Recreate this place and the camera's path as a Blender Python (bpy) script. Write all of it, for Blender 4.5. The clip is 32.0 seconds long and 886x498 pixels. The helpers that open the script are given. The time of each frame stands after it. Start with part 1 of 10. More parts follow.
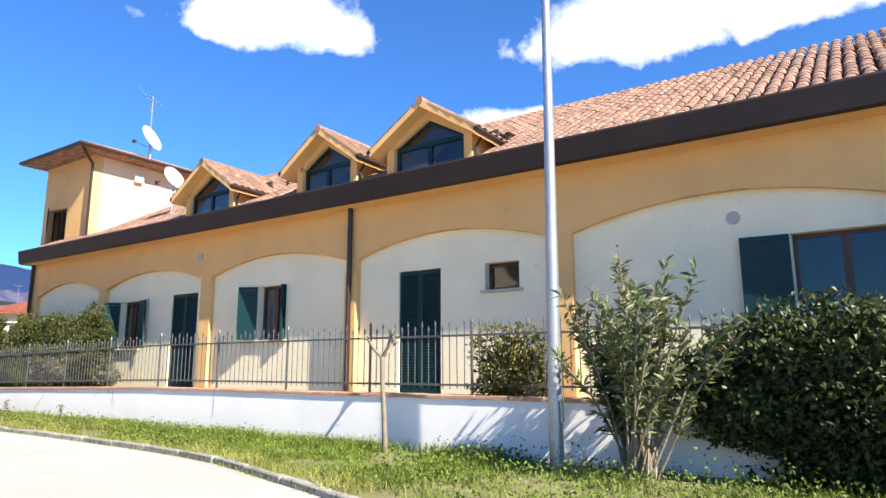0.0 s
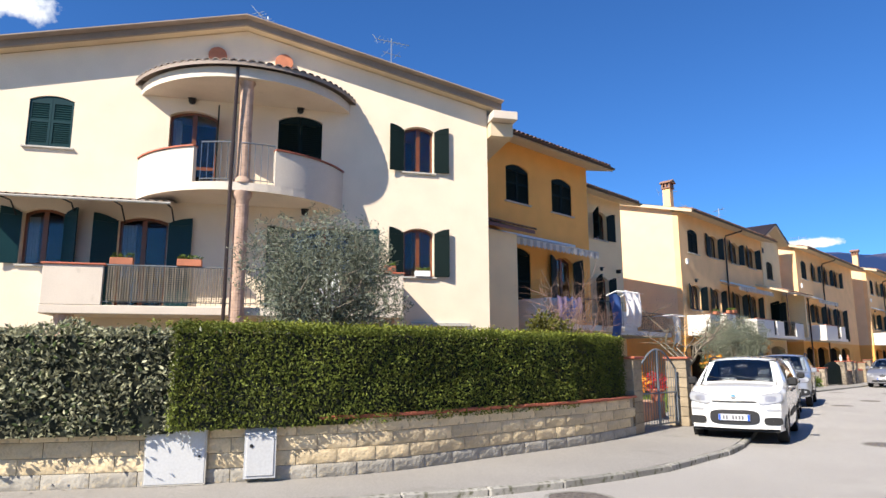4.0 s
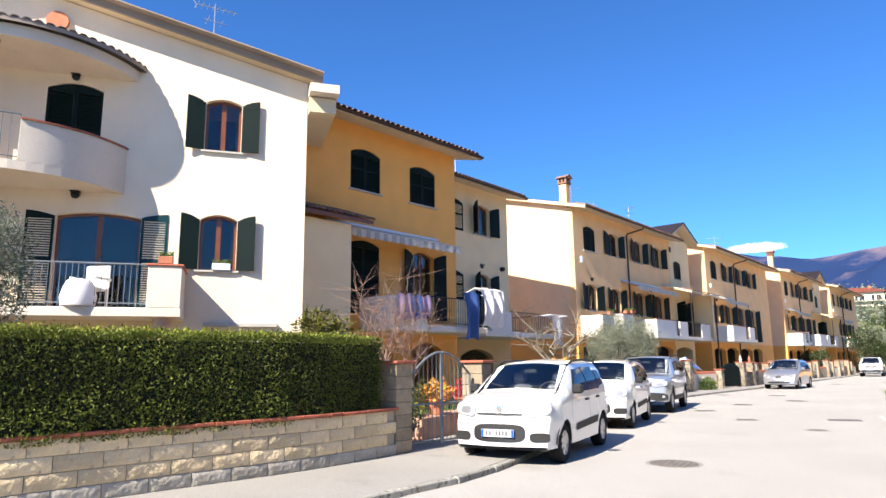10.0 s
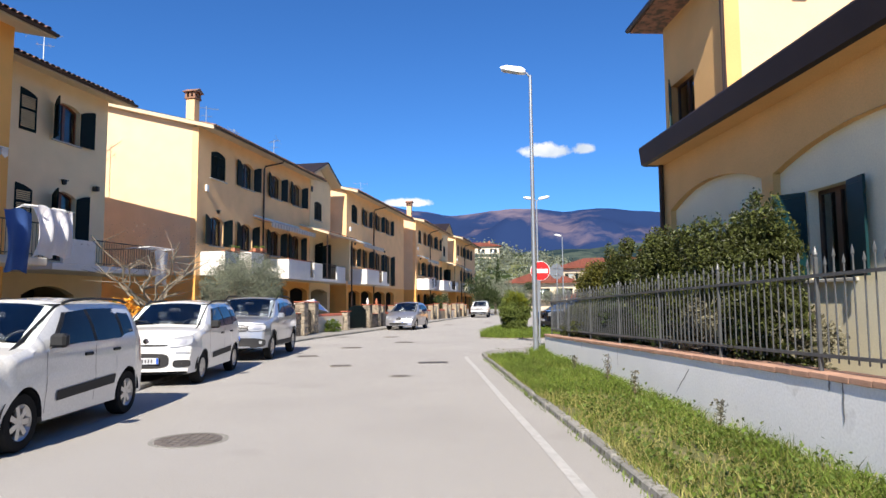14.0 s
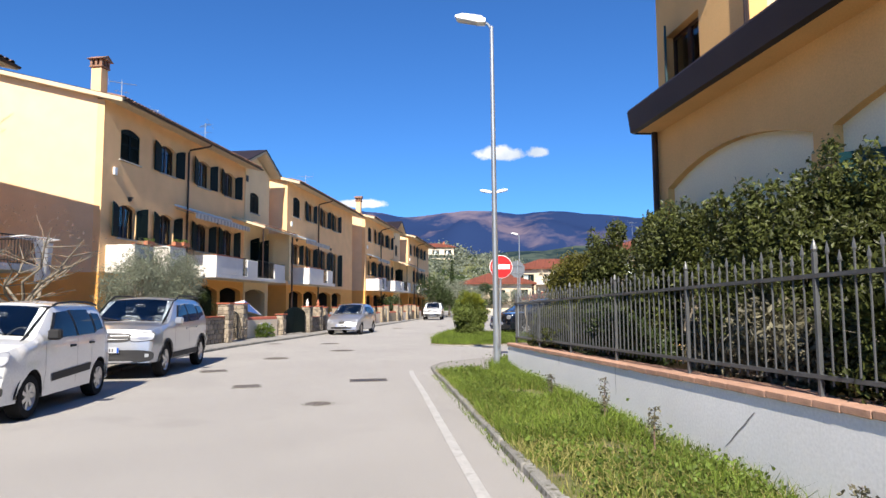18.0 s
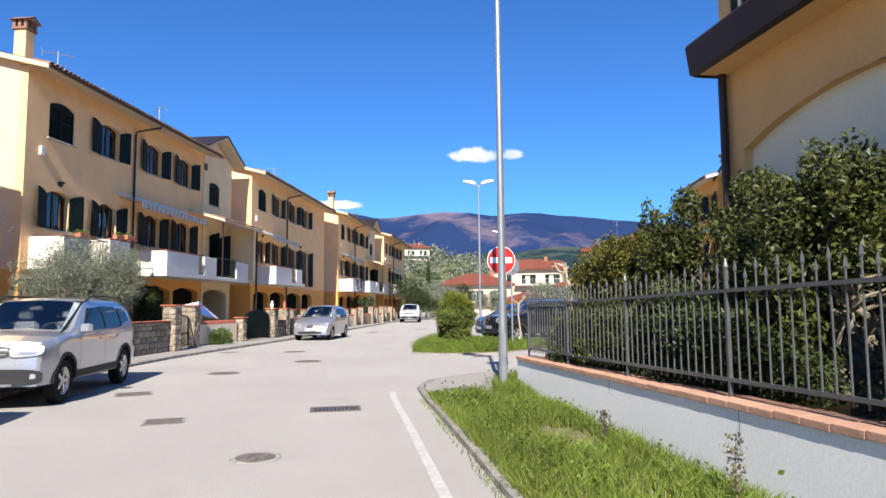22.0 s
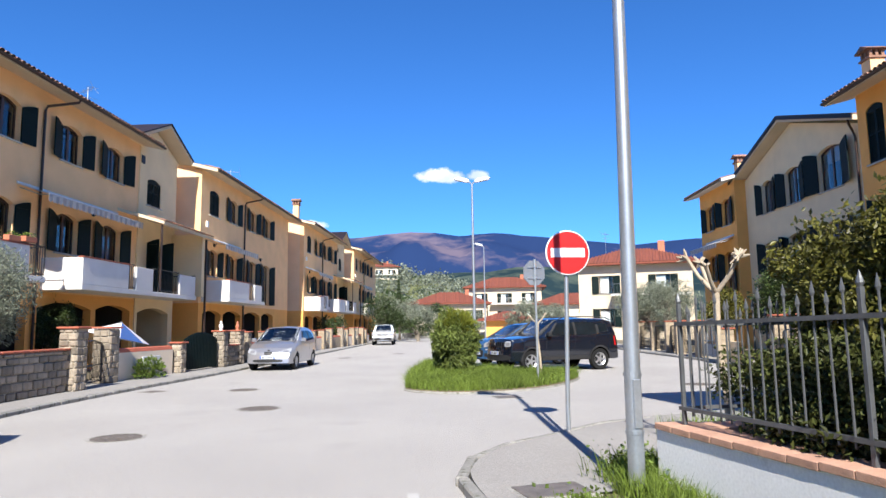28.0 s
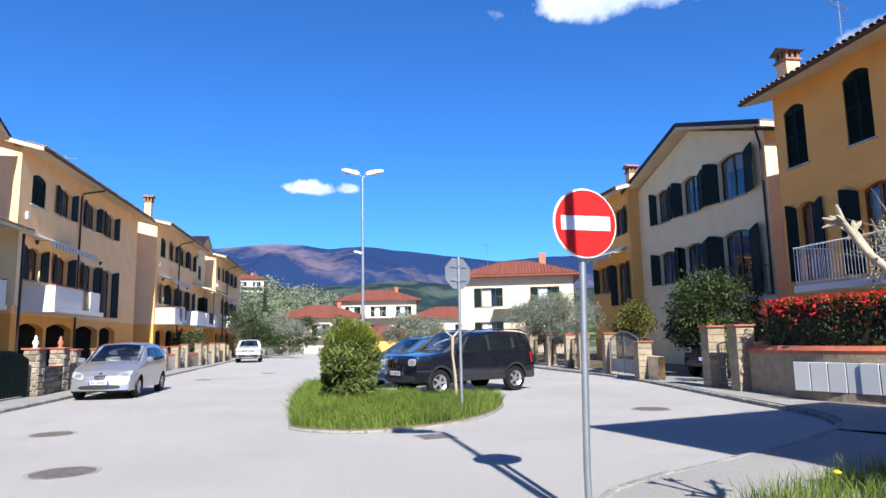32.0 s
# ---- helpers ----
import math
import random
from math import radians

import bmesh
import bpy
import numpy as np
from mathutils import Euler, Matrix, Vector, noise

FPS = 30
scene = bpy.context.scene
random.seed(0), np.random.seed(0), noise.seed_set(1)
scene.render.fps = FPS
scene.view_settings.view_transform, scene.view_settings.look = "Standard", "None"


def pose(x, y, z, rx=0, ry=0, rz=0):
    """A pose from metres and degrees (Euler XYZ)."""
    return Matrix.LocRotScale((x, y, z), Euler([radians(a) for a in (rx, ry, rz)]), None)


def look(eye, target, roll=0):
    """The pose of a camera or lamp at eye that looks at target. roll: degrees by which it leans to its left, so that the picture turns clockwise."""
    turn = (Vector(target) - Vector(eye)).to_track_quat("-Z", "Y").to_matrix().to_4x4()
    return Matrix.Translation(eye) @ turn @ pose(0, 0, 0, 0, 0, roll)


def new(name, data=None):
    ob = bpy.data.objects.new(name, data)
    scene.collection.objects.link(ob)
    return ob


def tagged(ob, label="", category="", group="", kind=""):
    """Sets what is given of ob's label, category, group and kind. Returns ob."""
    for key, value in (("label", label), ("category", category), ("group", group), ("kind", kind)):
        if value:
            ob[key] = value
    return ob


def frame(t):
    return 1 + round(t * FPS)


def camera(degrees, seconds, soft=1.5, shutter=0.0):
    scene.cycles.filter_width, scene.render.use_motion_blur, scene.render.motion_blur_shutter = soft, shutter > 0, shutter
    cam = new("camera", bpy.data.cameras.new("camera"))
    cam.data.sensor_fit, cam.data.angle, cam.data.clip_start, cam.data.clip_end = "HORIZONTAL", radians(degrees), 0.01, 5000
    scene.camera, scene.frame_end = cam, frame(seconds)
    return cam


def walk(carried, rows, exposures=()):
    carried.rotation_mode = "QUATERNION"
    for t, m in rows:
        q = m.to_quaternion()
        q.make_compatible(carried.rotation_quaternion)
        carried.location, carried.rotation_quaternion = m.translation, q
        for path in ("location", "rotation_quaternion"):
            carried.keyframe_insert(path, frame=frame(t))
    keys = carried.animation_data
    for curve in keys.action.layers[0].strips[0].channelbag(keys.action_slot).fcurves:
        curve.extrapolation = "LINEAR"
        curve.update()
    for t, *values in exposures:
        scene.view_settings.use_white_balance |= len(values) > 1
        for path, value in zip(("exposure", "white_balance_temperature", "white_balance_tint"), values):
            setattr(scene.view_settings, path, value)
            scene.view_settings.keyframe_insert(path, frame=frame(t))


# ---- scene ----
# camera and its walk
cam = camera(68.6, 32.0)
PATH = [
    (0, (-8.269, -28.744, 1.255), (-6.636, -27.646, 1.611), -0.1),
    (0.5, (-8.118, -28.534, 1.299), (-6.656, -27.215, 1.648), 0.1),
    (1, (-7.959, -28.323, 1.338), (-6.717, -26.793, 1.678), -0.3),
    (1.5, (-7.799, -28.11, 1.372), (-6.945, -26.333, 1.711), -0.0),
    (2, (-7.641, -27.894, 1.4), (-7.166, -25.981, 1.735), 0.0),
    (2.5, (-7.486, -27.676, 1.423), (-7.427, -25.706, 1.76), -0.3),
    (3, (-7.334, -27.452, 1.441), (-7.676, -25.51, 1.775), -0.3),
    (3.5, (-7.181, -27.217, 1.453), (-7.895, -25.379, 1.79), -0.4),
    (4, (-7.021, -26.96, 1.462), (-8.021, -25.261, 1.804), -0.2),
    (4.5, (-6.852, -26.678, 1.468), (-7.942, -25.036, 1.808), -0.2),
    (6.5, (-6.171, -25.531, 1.481), (-7.317, -23.928, 1.824), -0.5),
    (7, (-6.0, -25.236, 1.483), (-7.159, -23.642, 1.823), -0.5),
    (7.5, (-5.822, -24.932, 1.485), (-6.986, -23.345, 1.84), -0.5),
    (8, (-5.636, -24.623, 1.485), (-6.8, -23.036, 1.844), -0.6),
    (8.5, (-5.443, -24.311, 1.485), (-6.602, -22.72, 1.84), -0.5),
    (9, (-5.245, -23.997, 1.484), (-6.388, -22.395, 1.842), -0.7),
    (9.5, (-5.043, -23.675, 1.481), (-6.168, -22.061, 1.84), -0.7),
    (10, (-4.847, -23.334, 1.476), (-5.728, -21.572, 1.827), -0.7),
    (10.5, (-4.664, -22.964, 1.47), (-5.351, -21.119, 1.82), -0.7),
    (11, (-4.496, -22.569, 1.464), (-4.993, -20.663, 1.808), -0.5),
    (11.5, (-4.345, -22.158, 1.457), (-4.623, -20.203, 1.772), -0.5),
    (12, (-4.212, -21.741, 1.452), (-4.373, -19.762, 1.691), -0.4),
    (12.5, (-4.101, -21.327, 1.448), (-4.142, -19.335, 1.629), -0.5),
    (13, (-4.014, -20.923, 1.446), (-4.019, -18.93, 1.613), -0.5),
    (13.5, (-3.944, -20.528, 1.445), (-3.903, -18.535, 1.608), -0.3),
    (14, (-3.879, -20.135, 1.444), (-3.79, -18.144, 1.611), -0.4),
    (14.5, (-3.817, -19.741, 1.445), (-3.708, -17.751, 1.609), -0.3),
    (15, (-3.756, -19.341, 1.445), (-3.612, -17.353, 1.607), -0.4),
    (15.5, (-3.697, -18.932, 1.446), (-3.525, -16.946, 1.606), -0.5),
    (17.5, (-3.469, -17.272, 1.448), (-3.248, -15.292, 1.619), -0.3),
    (18, (-3.425, -16.867, 1.448), (-3.197, -14.887, 1.619), -0.4),
    (18.5, (-3.395, -16.468, 1.449), (-3.153, -14.49, 1.621), -0.3),
    (19, (-3.378, -16.069, 1.45), (-3.125, -14.093, 1.624), -0.4),
    (19.5, (-3.37, -15.67, 1.451), (-3.112, -13.694, 1.626), -0.4),
    (20, (-3.367, -15.269, 1.453), (-3.101, -13.294, 1.624), -0.3),
    (20.5, (-3.363, -14.867, 1.455), (-3.091, -12.893, 1.628), -0.4),
    (21, (-3.357, -14.464, 1.457), (-3.076, -12.492, 1.629), -0.4),
    (21.5, (-3.344, -14.062, 1.459), (-3.051, -12.091, 1.63), -0.6),
    (22, (-3.326, -13.659, 1.46), (-3.021, -11.69, 1.635), -0.5),
    (22.5, (-3.304, -13.255, 1.462), (-2.988, -11.288, 1.633), -0.5),
    (23, (-3.286, -12.84, 1.463), (-2.959, -10.875, 1.633), -0.8),
    (23.5, (-3.282, -12.389, 1.464), (-2.95, -10.425, 1.636), -0.6),
    (24, (-3.291, -11.912, 1.464), (-2.952, -9.948, 1.635), -0.6),
    (24.5, (-3.297, -11.441, 1.465), (-2.956, -9.478, 1.634), -0.6),
    (26.5, (-3.32, -9.569, 1.466), (-2.942, -7.614, 1.647), -0.9),
    (27, (-3.343, -9.136, 1.466), (-2.954, -7.183, 1.648), -0.8),
    (27.5, (-3.367, -8.706, 1.467), (-2.967, -6.756, 1.658), -0.9),
    (28, (-3.387, -8.271, 1.468), (-2.981, -6.327, 1.704), -0.8),
    (28.5, (-3.403, -7.829, 1.47), (-2.988, -5.888, 1.716), -0.9),
    (29, (-3.414, -7.382, 1.471), (-2.994, -5.445, 1.745), -1.0),
    (29.5, (-3.416, -6.93, 1.473), (-2.995, -4.995, 1.755), -1.0),
    (30, (-3.407, -6.474, 1.475), (-2.975, -4.541, 1.754), -1.2),
    (30.5, (-3.382, -6.012, 1.476), (-2.935, -4.083, 1.754), -1.1),
    (31, (-3.344, -5.547, 1.478), (-2.773, -3.651, 1.759), -1.2),
    (31.5, (-3.299, -5.08, 1.479), (-2.647, -3.209, 1.753), -1.1),
    (32, (-3.25, -4.612, 1.48), (-2.462, -2.794, 1.753), -1.1),
]
walk(cam, [(t, look(eye, target, roll)) for t, eye, target, roll in PATH],
     [(0.0, 1.66, 6950, 10), (1.0, 1.42, 6900, 10), (2.0, 1.16, 6780, 10), (3.2, 0.98, 6730, 10), (4.0, 0.95, 6730, 10), (8.8, 0.99, 6730, 10), (9.3, 1.05, 6730, 10), (9.8, 1.38, 6730, 10),
      (10.05, 1.40, 6730, 10), (10.25, 0.96, 6730, 10), (11.0, 0.90, 6680, 10), (12.0, 1.01, 6680, 10), (12.8, 0.85, 6680, 10), (14.0, 0.83, 6680, 10), (18.0, 0.88, 6680, 10), (20.2, 0.98, 6630, 10), (20.7, 1.20, 6580, 10),
      (21.3, 1.20, 6580, 10), (21.8, 1.01, 6580, 10), (24.0, 1.00, 6530, 10), (27.0, 1.05, 6320, 10), (30.0, 1.10, 6080, 10), (32.0, 1.05, 6000, 10)])

# daylight: a clear sky with a few clouds, the sun high behind the walker's back
SUN = Vector((-0.1490, -0.7457, 0.6494)).normalized()
world = bpy.data.worlds.new("sky")
scene.world = world
world.use_nodes = True
wn, wl = world.node_tree.nodes, world.node_tree.links
wn.clear()
w_out = wn.new("ShaderNodeOutputWorld")
w_bg = wn.new("ShaderNodeBackground")
w_sky = wn.new("ShaderNodeTexSky")
w_sky.sky_type = "NISHITA"
w_sky.sun_disc = False
w_sky.sun_elevation = radians(40.5)
w_sky.sun_rotation = radians(191.3)
w_sky.air_density, w_sky.dust_density, w_sky.ozone_density = 1.0, 0.05, 3.0
w_bg.inputs["Strength"].default_value = 0.063
w_geo = wn.new("ShaderNodeTexCoord")
w_sep = wn.new("ShaderNodeSeparateXYZ")
wl.new(w_geo.outputs["Generated"], w_sep.inputs[0])


def w_math(op, a, b=None, clamp=False):
    n = wn.new("ShaderNodeMath")
    n.operation, n.use_clamp = op, clamp
    for i, v in enumerate((a, b)):
        if v is None:
            continue
        if isinstance(v, (int, float)):
            n.inputs[i].default_value = v
        else:
            wl.new(v, n.inputs[i])
    return n.outputs[0]


def cloud(heading, height, wide, tall, seed):
    """The cover of one cumulus in the sky: its heading from north and its height in degrees, its half sizes."""
    h, e = radians(heading), radians(height)
    d = (math.sin(h) * math.cos(e), math.cos(h) * math.cos(e), math.sin(e))
    r = (math.cos(h), -math.sin(h), 0)
    u = Vector(r).cross(Vector(d))

    def dot(v):
        n = wn.new("ShaderNodeVectorMath")
        n.operation = "DOT_PRODUCT"
        n.inputs[1].default_value = v
        wl.new(w_geo.outputs["Generated"], n.inputs[0])
        return n.outputs["Value"]
    ahead = w_math("GREATER_THAN", dot(d), 0.0)
    x = w_math("DIVIDE", dot(r), math.tan(radians(wide)))
    y = w_math("DIVIDE", dot(u), math.tan(radians(tall)))
    y = w_math("MULTIPLY", y, w_math("ADD", 1.0, w_math("MULTIPLY", w_math("LESS_THAN", y, 0.0), 0.6)))
    rr = w_math("SQRT", w_math("ADD", w_math("MULTIPLY", x, x), w_math("MULTIPLY", y, y)))
    tex = wn.new("ShaderNodeTexNoise")
    tex.noise_dimensions = "4D"
    tex.inputs["W"].default_value = seed
    tex.inputs["Scale"].default_value = 60.0 / max(wide, 3.0)
    tex.inputs["Detail"].default_value = 7.0
    tex.inputs["Roughness"].default_value = 0.6
    wl.new(w_geo.outputs["Generated"], tex.inputs["Vector"])
    v = w_math("ADD", w_math("SUBTRACT", 1.0, rr), w_math("MULTIPLY", w_math("SUBTRACT", tex.outputs["Fac"], 0.5), 2.6))
    return w_math("MULTIPLY", w_math("MULTIPLY", v, 3.0, True), ahead)


CLOUDS = [(12.2, 13.1, 2.2, 0.9, 1.0), (15.2, 13.1, 1.2, 0.7, 2.0), (40.0, 28.3, 9.0, 3.6, 3.0), (70.5, 27.5, 9.5, 4.2, 4.0),
          (87.0, 28.0, 7.5, 4.6, 5.0), (64.0, 20.5, 7.0, 1.8, 6.0), (-68.0, 25.3, 4.0, 2.0, 7.0), (-1.0, 8.8, 2.6, 0.5, 9.0)]
cover = None
for spec in CLOUDS:
    c = cloud(*spec)
    cover = c if cover is None else w_math("MAXIMUM", cover, c)
w_mix = wn.new("ShaderNodeMixRGB")
wl.new(cover, w_mix.inputs["Fac"])
w_tint = wn.new("ShaderNodeMixRGB")
w_tint.blend_type = "MULTIPLY"
w_tint.inputs["Fac"].default_value = 1.0
w_tint.inputs["Color2"].default_value = (0.37, 0.81, 1.38, 1)
wl.new(w_sky.outputs[0], w_tint.inputs["Color1"])
wl.new(w_tint.outputs[0], w_mix.inputs["Color1"])
w_fold = wn.new("ShaderNodeTexNoise")
w_fold.inputs["Scale"].default_value = 14.0
w_fold.inputs["Detail"].default_value = 6.0
wl.new(w_geo.outputs["Generated"], w_fold.inputs["Vector"])
w_puff = wn.new("ShaderNodeMixRGB")
wl.new(w_math("MULTIPLY", w_math("SUBTRACT", w_fold.outputs["Fac"], 0.38), 4.5, True), w_puff.inputs["Fac"])
w_puff.inputs["Color1"].default_value = (6.0, 6.9, 8.2, 1)
w_puff.inputs["Color2"].default_value = (10.2, 10.4, 10.8, 1)
wl.new(w_puff.outputs[0], w_mix.inputs["Color2"])
wl.new(w_mix.outputs[0], w_bg.inputs["Color"])
wl.new(w_bg.outputs[0], w_out.inputs[0])

sun = new("sun", bpy.data.lights.new("sun", "SUN"))
sun.data.energy = 5.0
sun.data.angle = radians(0.5)
sun.data.color = (1.0, 0.93, 0.82)
sun.matrix_world = look((0, 0, 60), Vector((0, 0, 60)) - SUN)


# ---- materials ----
MATS = {}


def rgb(c):
    return (c[0], c[1], c[2], 1.0)


def mat(name, base, rough=0.8, metal=0.0, var=0.12, scale=1.2, grain=0.06, gscale=40.0, bump=0.15, bscale=60.0, rnd=0.0, isl=0.0, stain=None, stain_at=0.62,
        trans=0.0, coat=0.0, sub=0.0, spec=0.5):
    """A surface with slow and fine changes of colour, a fine relief, and if wanted a change from piece to piece and stains of another colour."""
    m = bpy.data.materials.new(name)
    m.use_nodes = True
    nt = m.node_tree
    N, L = nt.nodes, nt.links
    b = N["Principled BSDF"]
    tc = N.new("ShaderNodeTexCoord")

    def noise_at(s, detail=4.0):
        t = N.new("ShaderNodeTexNoise")
        t.inputs["Scale"].default_value = s
        t.inputs["Detail"].default_value = detail
        L.new(tc.outputs["Object"], t.inputs["Vector"])
        return t.outputs["Fac"]

    def ramp(src, lo, hi):
        r = N.new("ShaderNodeMapRange")
        r.inputs["From Min"].default_value, r.inputs["From Max"].default_value = 0.3, 0.7
        r.inputs["To Min"].default_value, r.inputs["To Max"].default_value = lo, hi
        L.new(src, r.inputs["Value"])
        return r.outputs[0]

    def mul(a, c):
        n = N.new("ShaderNodeMath")
        n.operation = "MULTIPLY"
        L.new(a, n.inputs[0])
        L.new(c, n.inputs[1])
        return n.outputs[0]
    v = mul(ramp(noise_at(scale), 1 - var, 1 + var), ramp(noise_at(gscale, 2.0), 1 - grain, 1 + grain))
    if rnd:
        oi = N.new("ShaderNodeObjectInfo")
        r = N.new("ShaderNodeMapRange")
        r.inputs["To Min"].default_value, r.inputs["To Max"].default_value = 1 - rnd, 1 + rnd
        L.new(oi.outputs["Random"], r.inputs["Value"])
        v = mul(v, r.outputs[0])
    if isl:
        gi = N.new("ShaderNodeNewGeometry")
        r = N.new("ShaderNodeMapRange")
        r.inputs["To Min"].default_value, r.inputs["To Max"].default_value = 1 - isl, 1 + isl
        L.new(gi.outputs["Random Per Island"], r.inputs["Value"])
        v = mul(v, r.outputs[0])
    sc = N.new("ShaderNodeVectorMath")
    sc.operation = "SCALE"
    sc.inputs[0].default_value = base
    L.new(v, sc.inputs["Scale"])
    col = sc.outputs[0]
    if stain:
        mx = N.new("ShaderNodeMixRGB")
        L.new(col, mx.inputs["Color1"])
        mx.inputs["Color2"].default_value = rgb(stain)
        r = N.new("ShaderNodeMapRange")
        r.inputs["From Min"].default_value, r.inputs["From Max"].default_value = stain_at, stain_at + 0.16
        L.new(noise_at(scale * 2.3, 8.0), r.inputs["Value"])
        L.new(r.outputs[0], mx.inputs["Fac"])
        col = mx.outputs[0]
    L.new(col, b.inputs["Base Color"])
    b.inputs["Roughness"].default_value = rough
    b.inputs["Metallic"].default_value = metal
    b.inputs["Specular IOR Level"].default_value = spec
    if trans:
        b.inputs["Transmission Weight"].default_value = trans
    if coat:
        b.inputs["Coat Weight"].default_value = coat
        b.inputs["Coat Roughness"].default_value = 0.03
    if sub:
        tr = N.new("ShaderNodeBsdfTranslucent")
        L.new(col, tr.inputs["Color"])
        ms = N.new("ShaderNodeMixShader")
        ms.inputs["Fac"].default_value = sub
        L.new(b.outputs[0], ms.inputs[1])
        L.new(tr.outputs[0], ms.inputs[2])
        L.new(ms.outputs[0], N["Material Output"].inputs[0])
    if bump:
        bn = N.new("ShaderNodeBump")
        bn.inputs["Strength"].default_value = bump
        bn.inputs["Distance"].default_value = 0.02
        L.new(noise_at(bscale, 6.0), bn.inputs["Height"])
        L.new(bn.outputs[0], b.inputs["Normal"])
    MATS[name] = m
    return m


CREAM = mat("cream_render", (0.75, 0.63, 0.485), 0.9, var=0.05, bump=0.12, bscale=90, stain=(0.66, 0.54, 0.40), stain_at=0.7)
ORANGE = mat("orange_render", (0.84, 0.41, 0.105), 0.9, var=0.06, bump=0.12, bscale=90, stain=(0.72, 0.34, 0.09), stain_at=0.7)
YELLOW = mat("yellow_render", (0.89, 0.55, 0.27), 0.9, var=0.06, bump=0.12, bscale=90, stain=(0.80, 0.47, 0.22), stain_at=0.7)
# paler copy of the yellow, with sunlight on the end walls put in
SUNLITYELLOW = mat("sunlit_yellow_render", (0.80, 0.565, 0.345), 0.9, var=0.05, bump=0.12, bscale=90, stain=(0.72, 0.50, 0.30), stain_at=0.7)
BEIGE = mat("beige_render", (0.83, 0.64, 0.38), 0.9, var=0.05, bump=0.12, bscale=90)
ARCHCREAM = mat("pale_render", (0.82, 0.75, 0.54), 0.9, var=0.05, bump=0.15, bscale=80, stain=(0.62, 0.55, 0.38), stain_at=0.66)
ARCHORANGE = mat("ochre_render", (0.72, 0.43, 0.17), 0.9, var=0.06, bump=0.15, bscale=80, stain=(0.52, 0.29, 0.11), stain_at=0.68)
WHITEWALL = mat("whitewashed_render", (0.87, 0.865, 0.85), 0.9, var=0.04, bump=0.05, bscale=30, stain=(0.50, 0.48, 0.45), stain_at=0.68)
BALCWHITE = mat("white_balcony_render", (0.74, 0.71, 0.66), 0.85, var=0.06, stain=(0.5, 0.47, 0.42), stain_at=0.66)
PLASTER_OLD = mat("soffit_render", (0.62, 0.50, 0.34), 0.9, var=0.06)
STONE = mat("grey_stone", (0.42, 0.40, 0.36), 0.85, var=0.15)
BALCCREAM = mat("dull_cream_balcony_render", (0.62, 0.54, 0.45), 0.85, var=0.06, bump=0.12, bscale=80, stain=(0.44, 0.38, 0.31), stain_at=0.64)
GREEN = mat("dark_green_paint", (0.0035, 0.011, 0.010), 0.6, var=0.15, bump=0.05, spec=0.15)
TEAL = mat("teal_green_paint", (0.005, 0.032, 0.036), 0.4, var=0.15, bump=0.05, spec=0.25)
BROWNWOOD = mat("brown_varnished_wood", (0.16, 0.05, 0.018), 0.35, var=0.2, scale=4, bump=0.08)
DARKWOOD = mat("dark_wood", (0.07, 0.03, 0.015), 0.4, var=0.2, scale=4, bump=0.08)
FASCIA = mat("brown_sheet_metal", (0.030, 0.020, 0.017), 0.5, 0.2, var=0.15, bump=0.03, spec=0.3)
COPPER = mat("brown_pipe", (0.055, 0.035, 0.028), 0.4, 0.5, var=0.15, bump=0.02)
ROOFEDGE = mat("grey_brown_verge", (0.27, 0.215, 0.18), 0.7, 0.0, var=0.15, bump=0.05)
TILE = mat("terracotta_tile", (0.25, 0.13, 0.088), 0.9, var=0.3, scale=3, rnd=0.4, isl=0.4, stain=(0.12, 0.095, 0.075), stain_at=0.47, bump=0.3, bscale=25)
TILERED = mat("red_roof_tile", (0.18, 0.05, 0.028), 0.85, var=0.2, scale=3, isl=0.25, bump=0.3, bscale=25)
TERRA = mat("terracotta", (0.42, 0.15, 0.08), 0.8, var=0.15, scale=4, rnd=0.15)
BRICK = mat("coping_brick", (0.47, 0.27, 0.185), 0.85, var=0.15, scale=6, rnd=0.10, bump=0.3, bscale=50, stain=(0.30, 0.20, 0.145), stain_at=0.62)
BRICKDULL = mat("dull_chimney_brick", (0.26, 0.14, 0.09), 0.9, var=0.2, scale=6, bump=0.2, bscale=50)
COLBRICK = mat("pale_column_brick", (0.46, 0.31, 0.23), 0.85, var=0.2, scale=6, bump=0.3, bscale=40)
BRICKRED = mat("red_coping_tile", (0.36, 0.10, 0.055), 0.7, var=0.15, scale=6, rnd=0.18, bump=0.2, bscale=50)
BLOCK = mat("yellow_split_block", (0.62, 0.495, 0.315), 0.9, var=0.18, scale=5, rnd=0.16, bump=0.6, bscale=22, stain=(0.36, 0.30, 0.22), stain_at=0.58)
BLOCKGREY = mat("grey_split_block", (0.36, 0.335, 0.29), 0.9, var=0.2, scale=6, rnd=0.15, bump=0.7, bscale=20, stain=(0.5, 0.42, 0.29), stain_at=0.55)
MORTAR = mat("mortar", (0.36, 0.32, 0.25), 0.95, var=0.12)
RUBBLE = mat("rubble_stone", (0.30, 0.25, 0.19), 0.9, var=0.25, scale=5, rnd=0.35, isl=0.35, bump=0.6, bscale=20)
ASPHALT = mat("pale_worn_asphalt", (0.35, 0.332, 0.31), 0.9, var=0.07, scale=0.35, grain=0.42, gscale=110, bump=0.45, bscale=240, stain=(0.305, 0.29, 0.27), stain_at=0.6)
PAVING = mat("pavement_asphalt", (0.27, 0.255, 0.235), 0.92, var=0.08, scale=0.6, grain=0.2, gscale=70, bump=0.25, bscale=200, stain=(0.2, 0.19, 0.17), stain_at=0.62)
